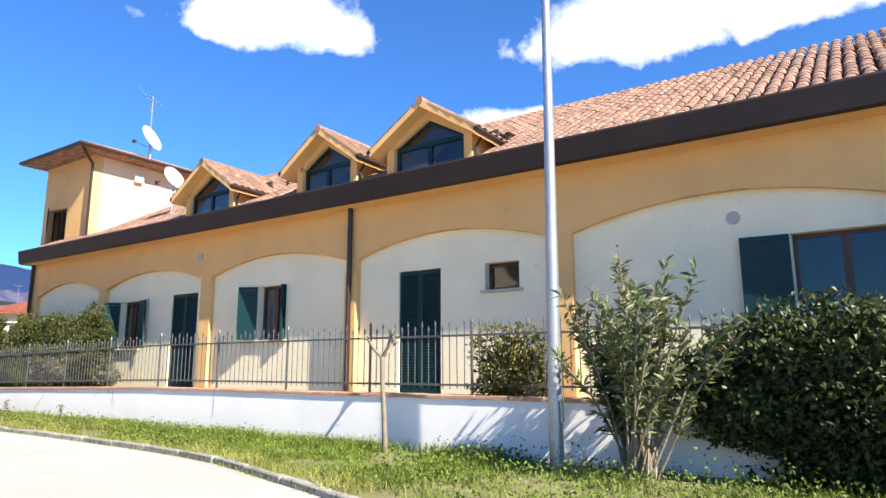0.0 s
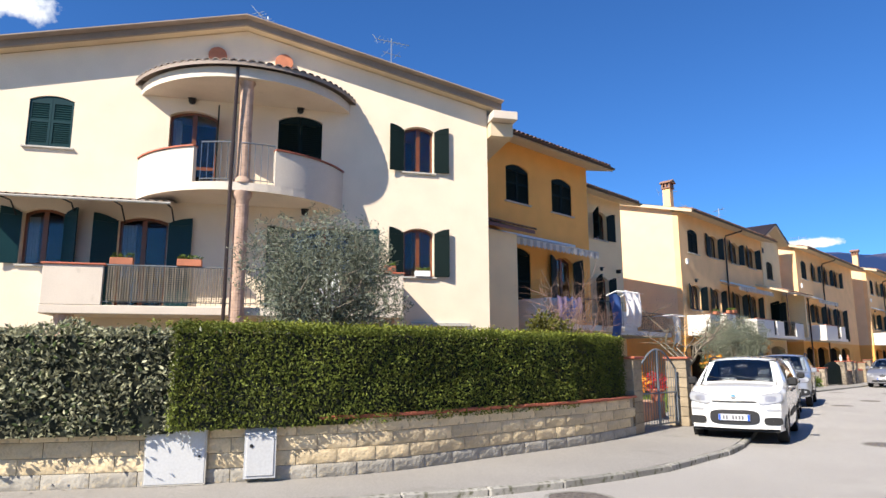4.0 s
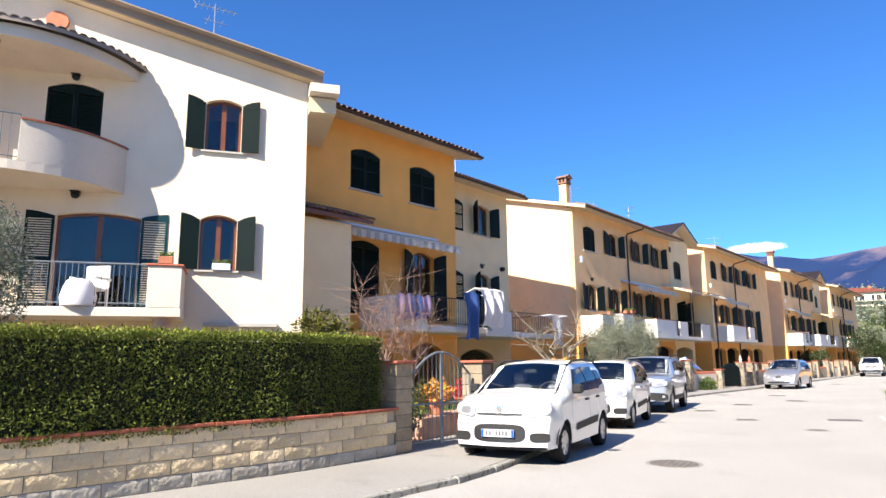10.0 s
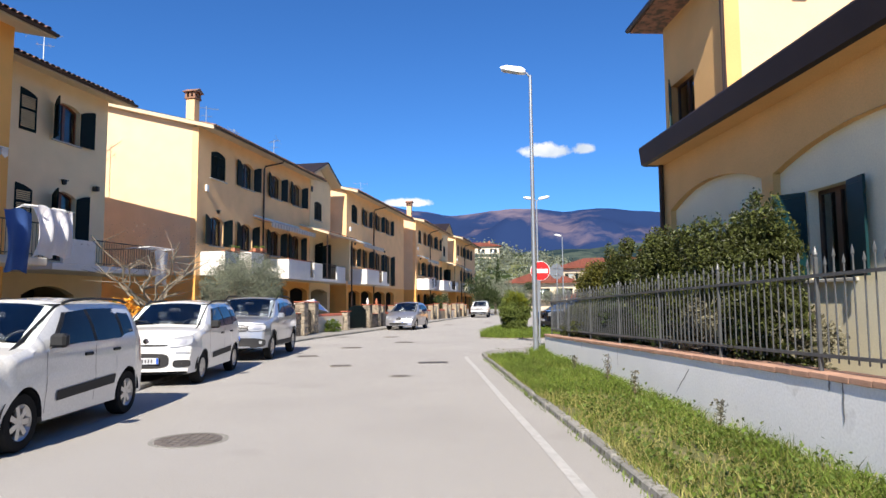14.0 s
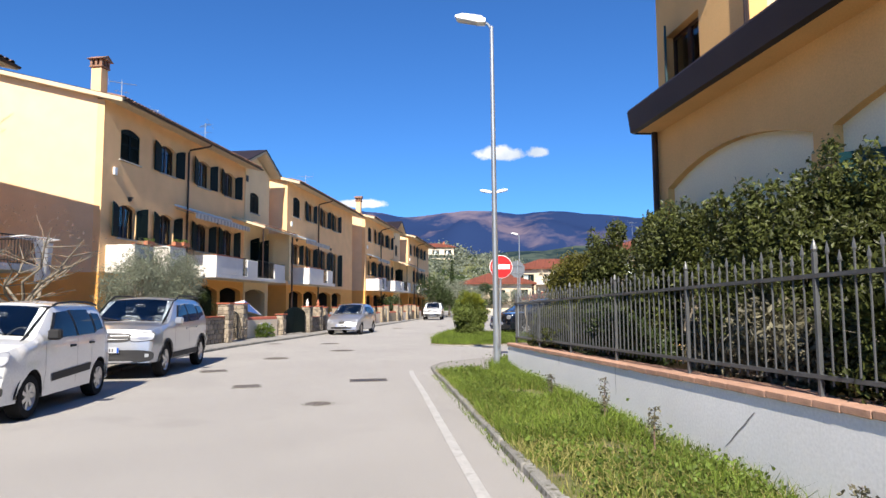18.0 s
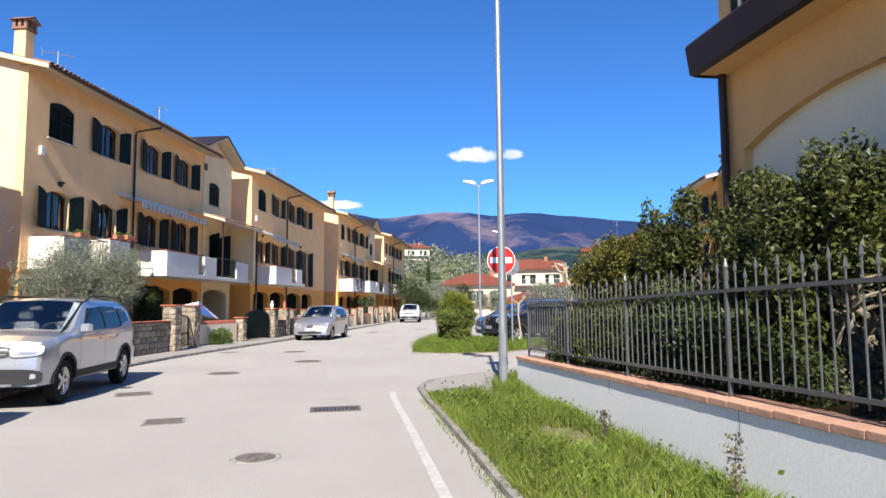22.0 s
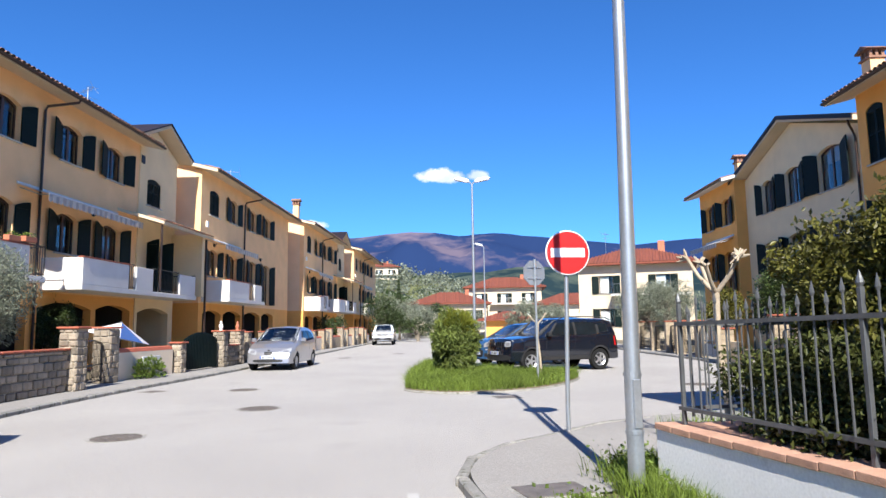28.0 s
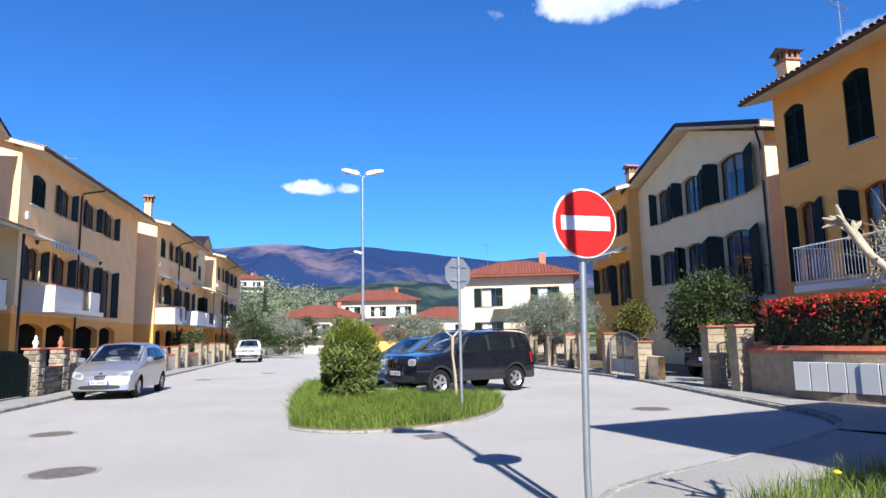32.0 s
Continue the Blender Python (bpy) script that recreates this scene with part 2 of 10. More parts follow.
KERB = mat("concrete_kerb", (0.27, 0.26, 0.235), 0.9, var=0.2, scale=5, rnd=0.15, bump=0.5, bscale=40, stain=(0.10, 0.10, 0.065), stain_at=0.52)
LINE = mat("worn_road_paint", (0.43, 0.42, 0.40), 0.8, var=0.1, scale=4, stain=(0.355, 0.34, 0.32), stain_at=0.52, bump=0.15)
TURF = mat("mossy_turf", (0.12, 0.125, 0.04), 0.95, var=0.35, scale=2.5, bump=0.8, bscale=25, stain=(0.19, 0.15, 0.095), stain_at=0.52)
VILLAWALL = mat("villa_render", (0.58, 0.49, 0.36), 0.9, var=0.06)
SOIL = mat("dry_earth", (0.16, 0.13, 0.08), 0.95, var=0.2, scale=2, bump=0.5, bscale=20)
FIELD = mat("meadow_ground", (0.10, 0.14, 0.045), 0.95, var=0.25, scale=0.12, bump=0.4, bscale=6)
GRASS = mat("grass_blade", (0.135, 0.19, 0.03), 0.6, var=0.35, scale=1.1, isl=0.5, bump=0, sub=0.3, spec=0.25)
GRASSPALE = mat("dry_grass_blade", (0.31, 0.285, 0.10), 0.6, var=0.2, scale=1.5, isl=0.4, bump=0, sub=0.3, spec=0.25)
WEED = mat("weed_leaf", (0.10, 0.145, 0.026), 0.55, var=0.3, isl=0.45, bump=0, sub=0.25, spec=0.25)
LEAF_HEDGE = mat("hedge_leaf", (0.125, 0.152, 0.028), 0.55, var=0.35, scale=1.1, isl=0.35, bump=0, sub=0.3, spec=0.2, stain=(0.17, 0.14, 0.045), stain_at=0.62)
LEAF_YELLOW = mat("yellow_green_leaf", (0.19, 0.21, 0.03), 0.5, var=0.25, scale=1.5, isl=0.4, bump=0, sub=0.3, spec=0.25)
LEAF_DARK = mat("dark_shrub_leaf", (0.040, 0.058, 0.018), 0.42, var=0.3, scale=1.2, isl=0.6, bump=0, sub=0.15, spec=0.25)
LEAF_SHRUB = mat("olive_green_shrub_leaf", (0.058, 0.068, 0.018), 0.45, var=0.4, scale=1.5, isl=0.6, bump=0, sub=0.18, spec=0.25)
LEAF_DUSTY = mat("dusty_shrub_leaf", (0.14, 0.13, 0.085), 0.5, var=0.25, scale=1.2, isl=0.5, bump=0, sub=0.2, spec=0.25)
LEAF_OLIVE = mat("olive_leaf", (0.18, 0.20, 0.145), 0.5, var=0.25, scale=1.5, isl=0.5, bump=0, sub=0.2, spec=0.25)
LEAF_LAUREL = mat("laurel_leaf", (0.095, 0.092, 0.018), 0.45, var=0.35, scale=1.6, isl=0.55, bump=0, sub=0.2, spec=0.25)
LEAF_OLEANDER = mat("oleander_leaf", (0.11, 0.13, 0.055), 0.5, var=0.25, scale=1.5, isl=0.45, bump=0, sub=0.2, spec=0.25)
LEAF_BUSH = mat("fresh_oleander_leaf", (0.13, 0.165, 0.04), 0.5, var=0.3, scale=1.5, isl=0.45, bump=0, sub=0.25, spec=0.25)
LEAF_RED = mat("red_photinia_leaf", (0.50, 0.025, 0.02), 0.45, var=0.2, scale=1.5, isl=0.4, bump=0, sub=0.25, spec=0.25)
LEAF_WHITE = mat("variegated_leaf", (0.27, 0.27, 0.17), 0.5, var=0.25, scale=1.5, isl=0.6, bump=0, sub=0.2, spec=0.25)
BARK = mat("grey_bark", (0.20, 0.17, 0.13), 0.95, var=0.25, scale=6, bump=0.6, bscale=30)
BARKPALE = mat("pale_bark", (0.36, 0.30, 0.22), 0.95, var=0.2, scale=6, bump=0.5, bscale=30)
TWIG = mat("bare_twig", (0.22, 0.14, 0.11), 0.9, var=0.2)
BLOSSOM = mat("orange_yellow_flower", (0.75, 0.33, 0.03), 0.6, var=0.2, isl=0.4, bump=0, sub=0.2)
FLOWER_Y = mat("yellow_flower", (0.8, 0.62, 0.04), 0.6, var=0.1, bump=0, sub=0.2)
GALV = mat("galvanised_steel", (0.40, 0.43, 0.46), 0.42, 0.75, var=0.1, scale=3, bump=0.03)
FENCEIRON = mat("grey_painted_iron", (0.10, 0.105, 0.11), 0.45, 0.3, var=0.2, scale=3, bump=0.05, stain=(0.10, 0.075, 0.055), stain_at=0.66)
BLACKIRON = mat("black_painted_iron", (0.015, 0.015, 0.017), 0.4, 0.4, var=0.15, bump=0.03)
GREYIRON = mat("grey_gate_iron", (0.19, 0.21, 0.23), 0.5, 0.4, var=0.15, bump=0.05)
BOXGREY = mat("grey_meter_box", (0.50, 0.51, 0.52), 0.5, var=0.05, bump=0.02)
CAST = mat("cast_iron", (0.155, 0.135, 0.12), 0.7, 0.3, var=0.25, scale=8, bump=0.5, bscale=40)
WHITEPLASTIC = mat("white_plastic", (0.78, 0.78, 0.77), 0.4, var=0.03, bump=0)
REDSIGN = mat("red_sign_face", (0.56, 0.015, 0.015), 0.35, var=0.04, bump=0)
WHITESIGN = mat("white_sign_face", (0.80, 0.80, 0.80), 0.35, var=0.03, bump=0)
SIGNBACK = mat("grey_sign_back", (0.20, 0.22, 0.25), 0.5, 0.3, var=0.08, bump=0.02)
CARWHITE = mat("white_car_paint", (0.74, 0.74, 0.72), 0.25, var=0.02, bump=0, coat=1.0)
CARSILVER = mat("silver_car_paint", (0.40, 0.42, 0.46), 0.28, 0.55, var=0.02, bump=0, coat=1.0)
CARGREY = mat("pale_grey_car_paint", (0.33, 0.33, 0.35), 0.28, 0.55, var=0.02, bump=0, coat=1.0)
CARBLACK = mat("black_car_paint", (0.006, 0.008, 0.014), 0.12, var=0.02, bump=0, coat=1.0)
CARBLUE = mat("blue_car_paint", (0.03, 0.09, 0.2), 0.2, var=0.02, bump=0, coat=1.0)
CARGLASS = mat("dark_car_glass", (0.008, 0.011, 0.014), 0.03, var=0.3, scale=2.5, grain=0, bump=0, spec=0.22)
CABIN = mat("dark_cabin_lining", (0.035, 0.036, 0.04), 0.85, var=0.15, bump=0.1)
SEATCLOTH = mat("grey_seat_cloth", (0.085, 0.088, 0.095), 0.9, var=0.15, bump=0.2)
TYRE = mat("tyre_rubber", (0.012, 0.012, 0.012), 0.9, var=0.15, bump=0.2, spec=0.2)
BLACKPLASTIC = mat("black_plastic", (0.022, 0.022, 0.023), 0.6, var=0.1, bump=0.05, spec=0.25)
RIM = mat("alloy_rim", (0.50, 0.50, 0.51), 0.3, 0.8, var=0.05, bump=0)
HEADLIGHT = mat("headlamp_lens", (0.36, 0.37, 0.39), 0.3, 0.2, var=0.05, bump=0, coat=0.3)
REDLAMP = mat("red_lamp_lens", (0.4, 0.01, 0.01), 0.12, var=0.02, bump=0, coat=1.0)
CHROME = mat("chrome", (0.75, 0.75, 0.76), 0.12, 1.0, var=0.0, grain=0, bump=0)
PLATE = mat("number_plate", (0.50, 0.52, 0.55), 0.6, var=0.04, bump=0, spec=0.2)
PLATEBLUE = mat("blue_plate_band", (0.01, 0.08, 0.45), 0.4, var=0.02, bump=0)
PLATEINK = mat("worn_plate_ink", (0.10, 0.10, 0.11), 0.5, var=0.0, bump=0)
INK = mat("black_ink", (0.01, 0.01, 0.012), 0.5, var=0.0, bump=0)
CURTAIN = mat("white_curtain", (0.72, 0.71, 0.68), 0.9, var=0.06, bump=0.05, sub=0.3)
# near-black base that stands in for the shade inside rooms and porches
ROOMSHADE = mat("painted_room_shade", (0.055, 0.045, 0.035), 0.9, var=0.1)
AWNING = mat("grey_white_awning_cloth", (0.56, 0.54, 0.51), 0.85, var=0.05, scale=3, bump=0.05, sub=0.15)
AWNGREY = mat("grey_awning_stripe", (0.34, 0.33, 0.32), 0.85, var=0.05, bump=0.05)
CLOTHW = mat("white_laundry", (0.80, 0.78, 0.80), 0.9, var=0.05, bump=0.05, sub=0.25)
CLOTHB = mat("blue_laundry", (0.04, 0.10, 0.30), 0.9, var=0.1, bump=0.05, sub=0.2)
CLOTHM = mat("mauve_laundry", (0.30, 0.22, 0.36), 0.9, var=0.15, bump=0.05, sub=0.2)
HILLOLIVE = mat("olive_hillside", (0.10, 0.12, 0.05), 0.95, var=0.35, scale=0.05, grain=0.3, gscale=0.5, bump=0)
glass = bpy.data.materials.new("window_glass")
glass.use_nodes = True
gb = glass.node_tree.nodes["Principled BSDF"]
gb.inputs["Base Color"].default_value = (0.62, 0.68, 0.72, 1)
gb.inputs["Roughness"].default_value = 0.02
gb.inputs["Transmission Weight"].default_value = 1.0
gb.inputs["IOR"].default_value = 1.5
GLASS = glass


# ---- mesh tools ----
class Shape:
    """Gathers points and faces of one mesh."""

    def __init__(self):
        self.v, self.f, self.weld = [], [], False

    def add(self, pts, faces):
        n = len(self.v)
        self.v += [tuple(p) for p in pts]
        self.f += [tuple(i + n for i in q) for q in faces]
        return self

    def box(self, x0, y0, z0, x1, y1, z1, m=None):
        p = [(x, y, z) for z in (z0, z1) for y in (y0, y1) for x in (x0, x1)]
        if m is not None:
            p = [m @ Vector(q) for q in p]
        return self.add(p, [(0, 2, 3, 1), (4, 5, 7, 6), (0, 1, 5, 4), (2, 6, 7, 3), (0, 4, 6, 2), (1, 3, 7, 5)])

    def cbox(self, x0, y0, z0, x1, y1, z1, b=0.01, m=None):
        """A box with chamfered edges."""
        lo, hi = (x0, y0, z0), (x1, y1, z1)
        pts, idx = [], {}
        for sx in (0, 1):
            for sy in (0, 1):
                for sz in (0, 1):
                    s = (sx, sy, sz)
                    for a in range(3):
                        p = [(hi[k] if s[k] else lo[k]) - (0 if k == a else (b if s[k] else -b)) for k in range(3)]
                        idx[(s, a)] = len(pts)
                        pts.append(tuple(p) if m is None else tuple(m @ Vector(p)))
        fs = []
        for a in range(3):
            o = [k for k in range(3) if k != a]
            for e in (0, 1):
                q = []
                for c in ((0, 0), (1, 0), (1, 1), (0, 1)):
                    s = [0, 0, 0]
                    s[a], s[o[0]], s[o[1]] = e, c[0], c[1]
                    q.append(idx[(tuple(s), a)])
                fs.append(tuple(q) if (e == 1) == (a != 1) else tuple(q[::-1]))
        for a in range(3):
            o = [k for k in range(3) if k != a]
            for c in ((0, 0), (1, 0), (1, 1), (0, 1)):
                s0, s1 = [0, 0, 0], [0, 0, 0]
                s0[a], s1[a] = 0, 1
                for s in (s0, s1):
                    s[o[0]], s[o[1]] = c
                fs.append((idx[(tuple(s0), o[0])], idx[(tuple(s1), o[0])], idx[(tuple(s1), o[1])], idx[(tuple(s0), o[1])]))
        for sx in (0, 1):
            for sy in (0, 1):
                for sz in (0, 1):
                    fs.append(tuple(idx[((sx, sy, sz), a)] for a in range(3)))
        return self.add(pts, fs)

    def prism(self, poly, axis, a, b, m=None):
        """A flat outline drawn in the two other axes, carried along one axis from a to b."""
        n = len(poly)

        def at(p, t):
            q = {"x": (t, p[0], p[1]), "y": (p[0], t, p[1]), "z": (p[0], p[1], t)}[axis]
            return tuple(m @ Vector(q)) if m is not None else q
        turned = sum(p[0] * q[1] - q[0] * p[1] for p, q in zip(poly, poly[1:] + poly[:1])) > 0
        if turned == (axis == "y"):
            poly = poly[::-1]
        if b < a:
            a, b = b, a
        pts = [at(p, a) for p in poly] + [at(p, b) for p in poly]
        return self.add(pts, [tuple(range(n))[::-1], tuple(range(n, 2 * n))] + [(i, (i + 1) % n, n + (i + 1) % n, n + i) for i in range(n)])

    def tube(self, path, r, seg=8, cap=True):
        """A round bar along points; r is one radius or one for each point."""
        path = [Vector(p) for p in path]
        rs = r if isinstance(r, (list, tuple)) else [r] * len(path)
        pts, fs = [], []
        up = Vector((0.3, 0.1, 1)).normalized()
        for i, p in enumerate(path):
            d = (path[min(i + 1, len(path) - 1)] - path[max(i - 1, 0)]).normalized()
            a = d.cross(up)
            if a.length < 1e-3:
                a = d.cross(Vector((1, 0, 0)))
            a.normalize()
            c = d.cross(a)
            for k in range(seg):
                t = 2 * math.pi * k / seg
                pts.append(p + (a * math.cos(t) + c * math.sin(t)) * rs[i])
        for i in range(len(path) - 1):
            for k in range(seg):
                k2 = (k + 1) % seg
                fs.append((i * seg + k, i * seg + k2, (i + 1) * seg + k2, (i + 1) * seg + k))
        if cap:
            fs += [tuple(range(seg))[::-1], tuple(range((len(path) - 1) * seg, len(path) * seg))]
        return self.add(pts, fs)

    def turn(self, prof, seg=16, at=(0, 0, 0), axis="z", cap=True):
        """A body of revolution from (radius, height) pairs."""
        pts, fs = [], []
        for r, h in prof:
            for k in range(seg):
                t = 2 * math.pi * k / seg
                c, s = r * math.cos(t), r * math.sin(t)
                q = {"z": (c, s, h), "x": (h, c, s), "y": (s, h, c)}[axis]
                pts.append((q[0] + at[0], q[1] + at[1], q[2] + at[2]))
        for i in range(len(prof) - 1):
            for k in range(seg):
                k2 = (k + 1) % seg
                fs.append((i * seg + k, i * seg + k2, (i + 1) * seg + k2, (i + 1) * seg + k))
        if cap:
            fs += [tuple(range(seg))[::-1], tuple(range((len(prof) - 1) * seg, len(prof) * seg))]
        return self.add(pts, fs)

    def grid(self, rows):
        """A skin over rows of points, all of one length."""
        w = len(rows[0])
        return self.add([p for r in rows for p in r], [(i * w + k, i * w + k + 1, (i + 1) * w + k + 1, (i + 1) * w + k)
                                                      for i in range(len(rows) - 1) for k in range(w - 1)])

    def mesh(self, name, smooth=None):
        me = bpy.data.meshes.new(name)
        if self.weld:
            seen, spots = {}, []
            to = []
            for p in self.v:
                key = tuple(round(c, 4) for c in p)
                if key not in seen:
                    seen[key] = len(spots)
                    spots.append(p)
                to.append(seen[key])
            faces = [tuple(to[i] for i in q) for q in self.f]
            self.v, self.f = spots, [q for q in faces if len(set(q)) == len(q)]
        me.from_pydata(self.v, [], self.f)
        me.validate()
        if smooth:
            me.shade_smooth()
            me.set_sharp_from_angle(angle=radians(smooth))
        me.update()
        return me


def part(name, shape, material, parent=None, label="", smooth=None, m=None):
    """Links a Shape (or a mesh that is shared) as one object under a thing or a part."""
    me = shape if isinstance(shape, bpy.types.Mesh) else shape.mesh(name, smooth)
    if material is not None and not me.materials:
        me.materials.append(material)
    ob = new(name, me)
    if parent is not None:
        ob.parent = parent
    if m is not None:
        ob.matrix_basis = m
    if label:
        ob["label"] = label
    return ob


def thing(name, m, label, category, group="", kind=""):
    ob = new(name)
    ob.empty_display_size = 0.2
    ob.matrix_basis = m
    return tagged(ob, label, category, group, kind)


def setting(name, shape, material, label="", smooth=None, m=None):
    ob = part(name, shape, material, None, "", smooth, m)
    return tagged(ob, label, "", "", "structure")


def frame_at(x, y, heading, z=0.0):
    """A local frame on a facade: its x runs along the heading (degrees from north, clockwise), its y into the house."""
    return pose(x, y, z, 0, 0, 90 - heading)


def smooth_line(pts, n=6):
    """Points on a soft curve through the given plan points."""
    pts = [Vector((*p[:2], 0)) for p in pts]
    out = []
    for i in range(len(pts) - 1):
        p0, p1, p2, p3 = pts[max(i - 1, 0)], pts[i], pts[i + 1], pts[min(i + 2, len(pts) - 1)]
        for k in range(n):
            t = k / n
            out.append(0.5 * ((2 * p1) + (p2 - p0) * t + (2 * p0 - 5 * p1 + 4 * p2 - p3) * t * t + (3 * p1 - p0 - 3 * p2 + p3) * t ** 3))
    return out + [pts[-1]]


def offset_line(line, d):
    out = []
    for i, p in enumerate(line):
        t = (line[min(i + 1, len(line) - 1)] - line[max(i - 1, 0)]).normalized()
        out.append(p + Vector((-t.y, t.x, 0)) * d)
    return out


# ---- ground, road, pavements ----
setting("ground", Shape().grid([[(x, y, -0.08) for x in (-2600, -300, -60, 60, 300, 2600)] for y in (-2600, -300, -60, 120, 400, 2600)]), FIELD, "open ground with meadow grass")
setting("road", Shape().grid([[(x, y, 0.0) for x in range(-40, 51, 10)] for y in range(-60, 131, 10)]), ASPHALT, "pale worn asphalt road")

KERB_L = smooth_line([(-34, -33), (-24, -28.6), (-16, -24.3), (-12.4, -22.2), (-10.4, -20.2), (-9.3, -18.3), (-8.75, -16.5), (-8.42, -14.2), (-8.6, -8), (-8.95, 0), (-8.55, 4.2),
                      (-7.75, 8.3), (-5.4, 17.3), (-0.6, 38), (4.7, 61), (10, 84), (14, 100)])
KERB_R = smooth_line([(-4.6, -40), (-4.35, -32), (-3.9, -26), (-3.2, -23.4), (-2.45, -20.6), (-2.15, -16), (-2.1, -10), (-2.06, -5.5), (-2.04, -2.7), (-1.8, -1.6), (-1.2, -0.75), (-0.2, -0.05),
                      (0.9, 0.65), (2.7, 1.15), (4.9, 1.75), (7.0, 3.1), (8.4, 6.3), (11.3, 13.8), (12.9, 21.5), (15.5, 32), (20, 50)])


def slab(inner, outer, z):
    """A raised band between two lines of equal length, with its edges."""
    s = Shape()
    s.weld = True
    n = len(inner)
    s.grid([[(p.x, p.y, z) for p in inner], [(p.x, p.y, z) for p in outer]])
    s.grid([[(p.x, p.y, -0.05) for p in inner], [(p.x, p.y, z) for p in inner]])
    s.grid([[(p.x, p.y, z) for p in outer], [(p.x, p.y, -0.05) for p in outer]])
    return s


setting("pavement_left", slab(offset_line(KERB_L, 2.6), offset_line(KERB_L, 0.11), 0.08), PAVING, "grey asphalt pavement along the house gardens")
garden_in = [Vector((-70, p.y, 0)) for p in KERB_L]
setting("garden_left", slab(garden_in, offset_line(KERB_L, 2.55), 0.07), SOIL, "front garden earth behind the walls")
k0 = next(i for i, p in enumerate(KERB_R) if p.y > -3.4)
k1 = next(i for i, p in enumerate(KERB_R) if p.x > 5.6)
VERGE = KERB_R[:k0 + 1]
setting("verge", slab(offset_line(VERGE, -0.10), [Vector((-0.1, p.y, 0)) for p in VERGE], 0.06), TURF, "earth verge under grass beside the white wall")
CORNER = KERB_R[k0:k1 + 1]
setting("pavement_corner", slab(offset_line(CORNER, -0.11), [Vector((-0.1 + 6.4 * i / (len(CORNER) - 1), -3.05 + 0.9 * i / (len(CORNER) - 1), 0)) for i in range(len(CORNER))], 0.08), PAVING,
        "grey pavement rounding the street corner")
SIDE = KERB_R[k1:]
setting("pavement_side", slab(offset_line(SIDE, -0.13), offset_line(SIDE, -1.9), 0.09), PAVING, "grey pavement of the side street")
setting("garden_side", slab(offset_line(SIDE, -1.85), [Vector((70, p.y - 6, 0)) for p in SIDE], 0.07), SOIL, "garden earth of the side street")
setting("garden_arches", Shape().box(-0.2, -40, -0.05, 40, -3.2, 0.45), SOIL, "raised garden earth in front of the arched house")


def kerb_stones(name, line, side, spans, label):
    """Kerb stones laid one by one along a line; side: +1 or -1, on which they lie."""
    holder = setting(name, Shape().grid([[(p.x, p.y, 0.03) for p in offset_line(line, side * 0.02)], [(p.x, p.y, 0.03) for p in offset_line(line, side * 0.10)]]), MORTAR, label)
    unit = Shape().cbox(-0.495, 0, -0.06, 0.495, 0.11, 0.085, 0.015).mesh("kerb_stone", None)
    unit.materials.append(KERB)
    d = 0.0
    want = 0.5
    for a, b in zip(line, line[1:]):
        step = (b - a).length
        while d + step >= want:
            p = a + (b - a) * ((want - d) / step)
            t = (b - a).normalized()
            if any(y0 <= p.y <= y1 for y0, y1 in spans):
                ang = math.degrees(math.atan2(t.y, t.x)) + (0 if side > 0 else 180)
                part("kerb_stone", unit, None, holder, m=pose(p.x, p.y, random.uniform(-0.008, 0.004), 0, random.uniform(-0.4, 0.4), ang + random.uniform(-0.5, 0.5)))
            want += 1.0
        d += step


kerb_stones("kerb_left", KERB_L, 1, [(-30, 60)], "concrete kerb of the house pavement")
kerb_stones("kerb_right", KERB_R, -1, [(-34, 32)], "low concrete kerb of the grass verge")
# the worn white edge line along the verge
edge = [p for p in offset_line(KERB_R, 0.40) if -19.5 < p.y < -2.2 and p.x < 1.2]
setting("road_line", Shape().grid([[(p.x, p.y, 0.004) for p in edge], [(q.x, q.y, 0.004) for q in offset_line(edge, 0.10)]]), LINE, "worn white edge line on the asphalt")

# covers in the road
def manhole(x, y, r=0.36, square=False, tone=CAST):
    e = thing("manhole_cover", pose(x, y, 0.0, 0, 0, random.uniform(0, 90)), "rusty cast-iron manhole cover set flush in the asphalt", "manhole cover", "covers in the road")
    if square:
        part("rim", Shape().cbox(-r - 0.04, -r - 0.04, -0.02, r + 0.04, r + 0.04, 0.004, 0.003), KERB, e)
        part("lid", Shape().cbox(-r, -r, -0.02, r, r, 0.010, 0.004), tone, e)
    else:
        part("rim", Shape().turn([(0.05, -0.02), (r + 0.05, -0.02), (r + 0.05, 0.004), (r, 0.004), (r, -0.01), (0.05, -0.01)], 28), KERB, e)
        s = Shape().turn([(0.01, -0.02), (r - 0.01, -0.02), (r - 0.01, 0.006), (0.01, 0.006)], 28)
        tread = Shape()
        for i in range(-3, 4):
            w = math.sqrt(max(0.0, (r - 0.05) ** 2 - (i * 0.09) ** 2))
            for j in range(-3, 4):
                if abs(j * 0.09) < w:
                    tread.box(i * 0.09 - 0.025, j * 0.09 - 0.025, 0.006, i * 0.09 + 0.025, j * 0.09 + 0.025, 0.011)
        part("lid", s, tone, e)
        part("tread", tread, tone, e)["kind"] = "stuff"


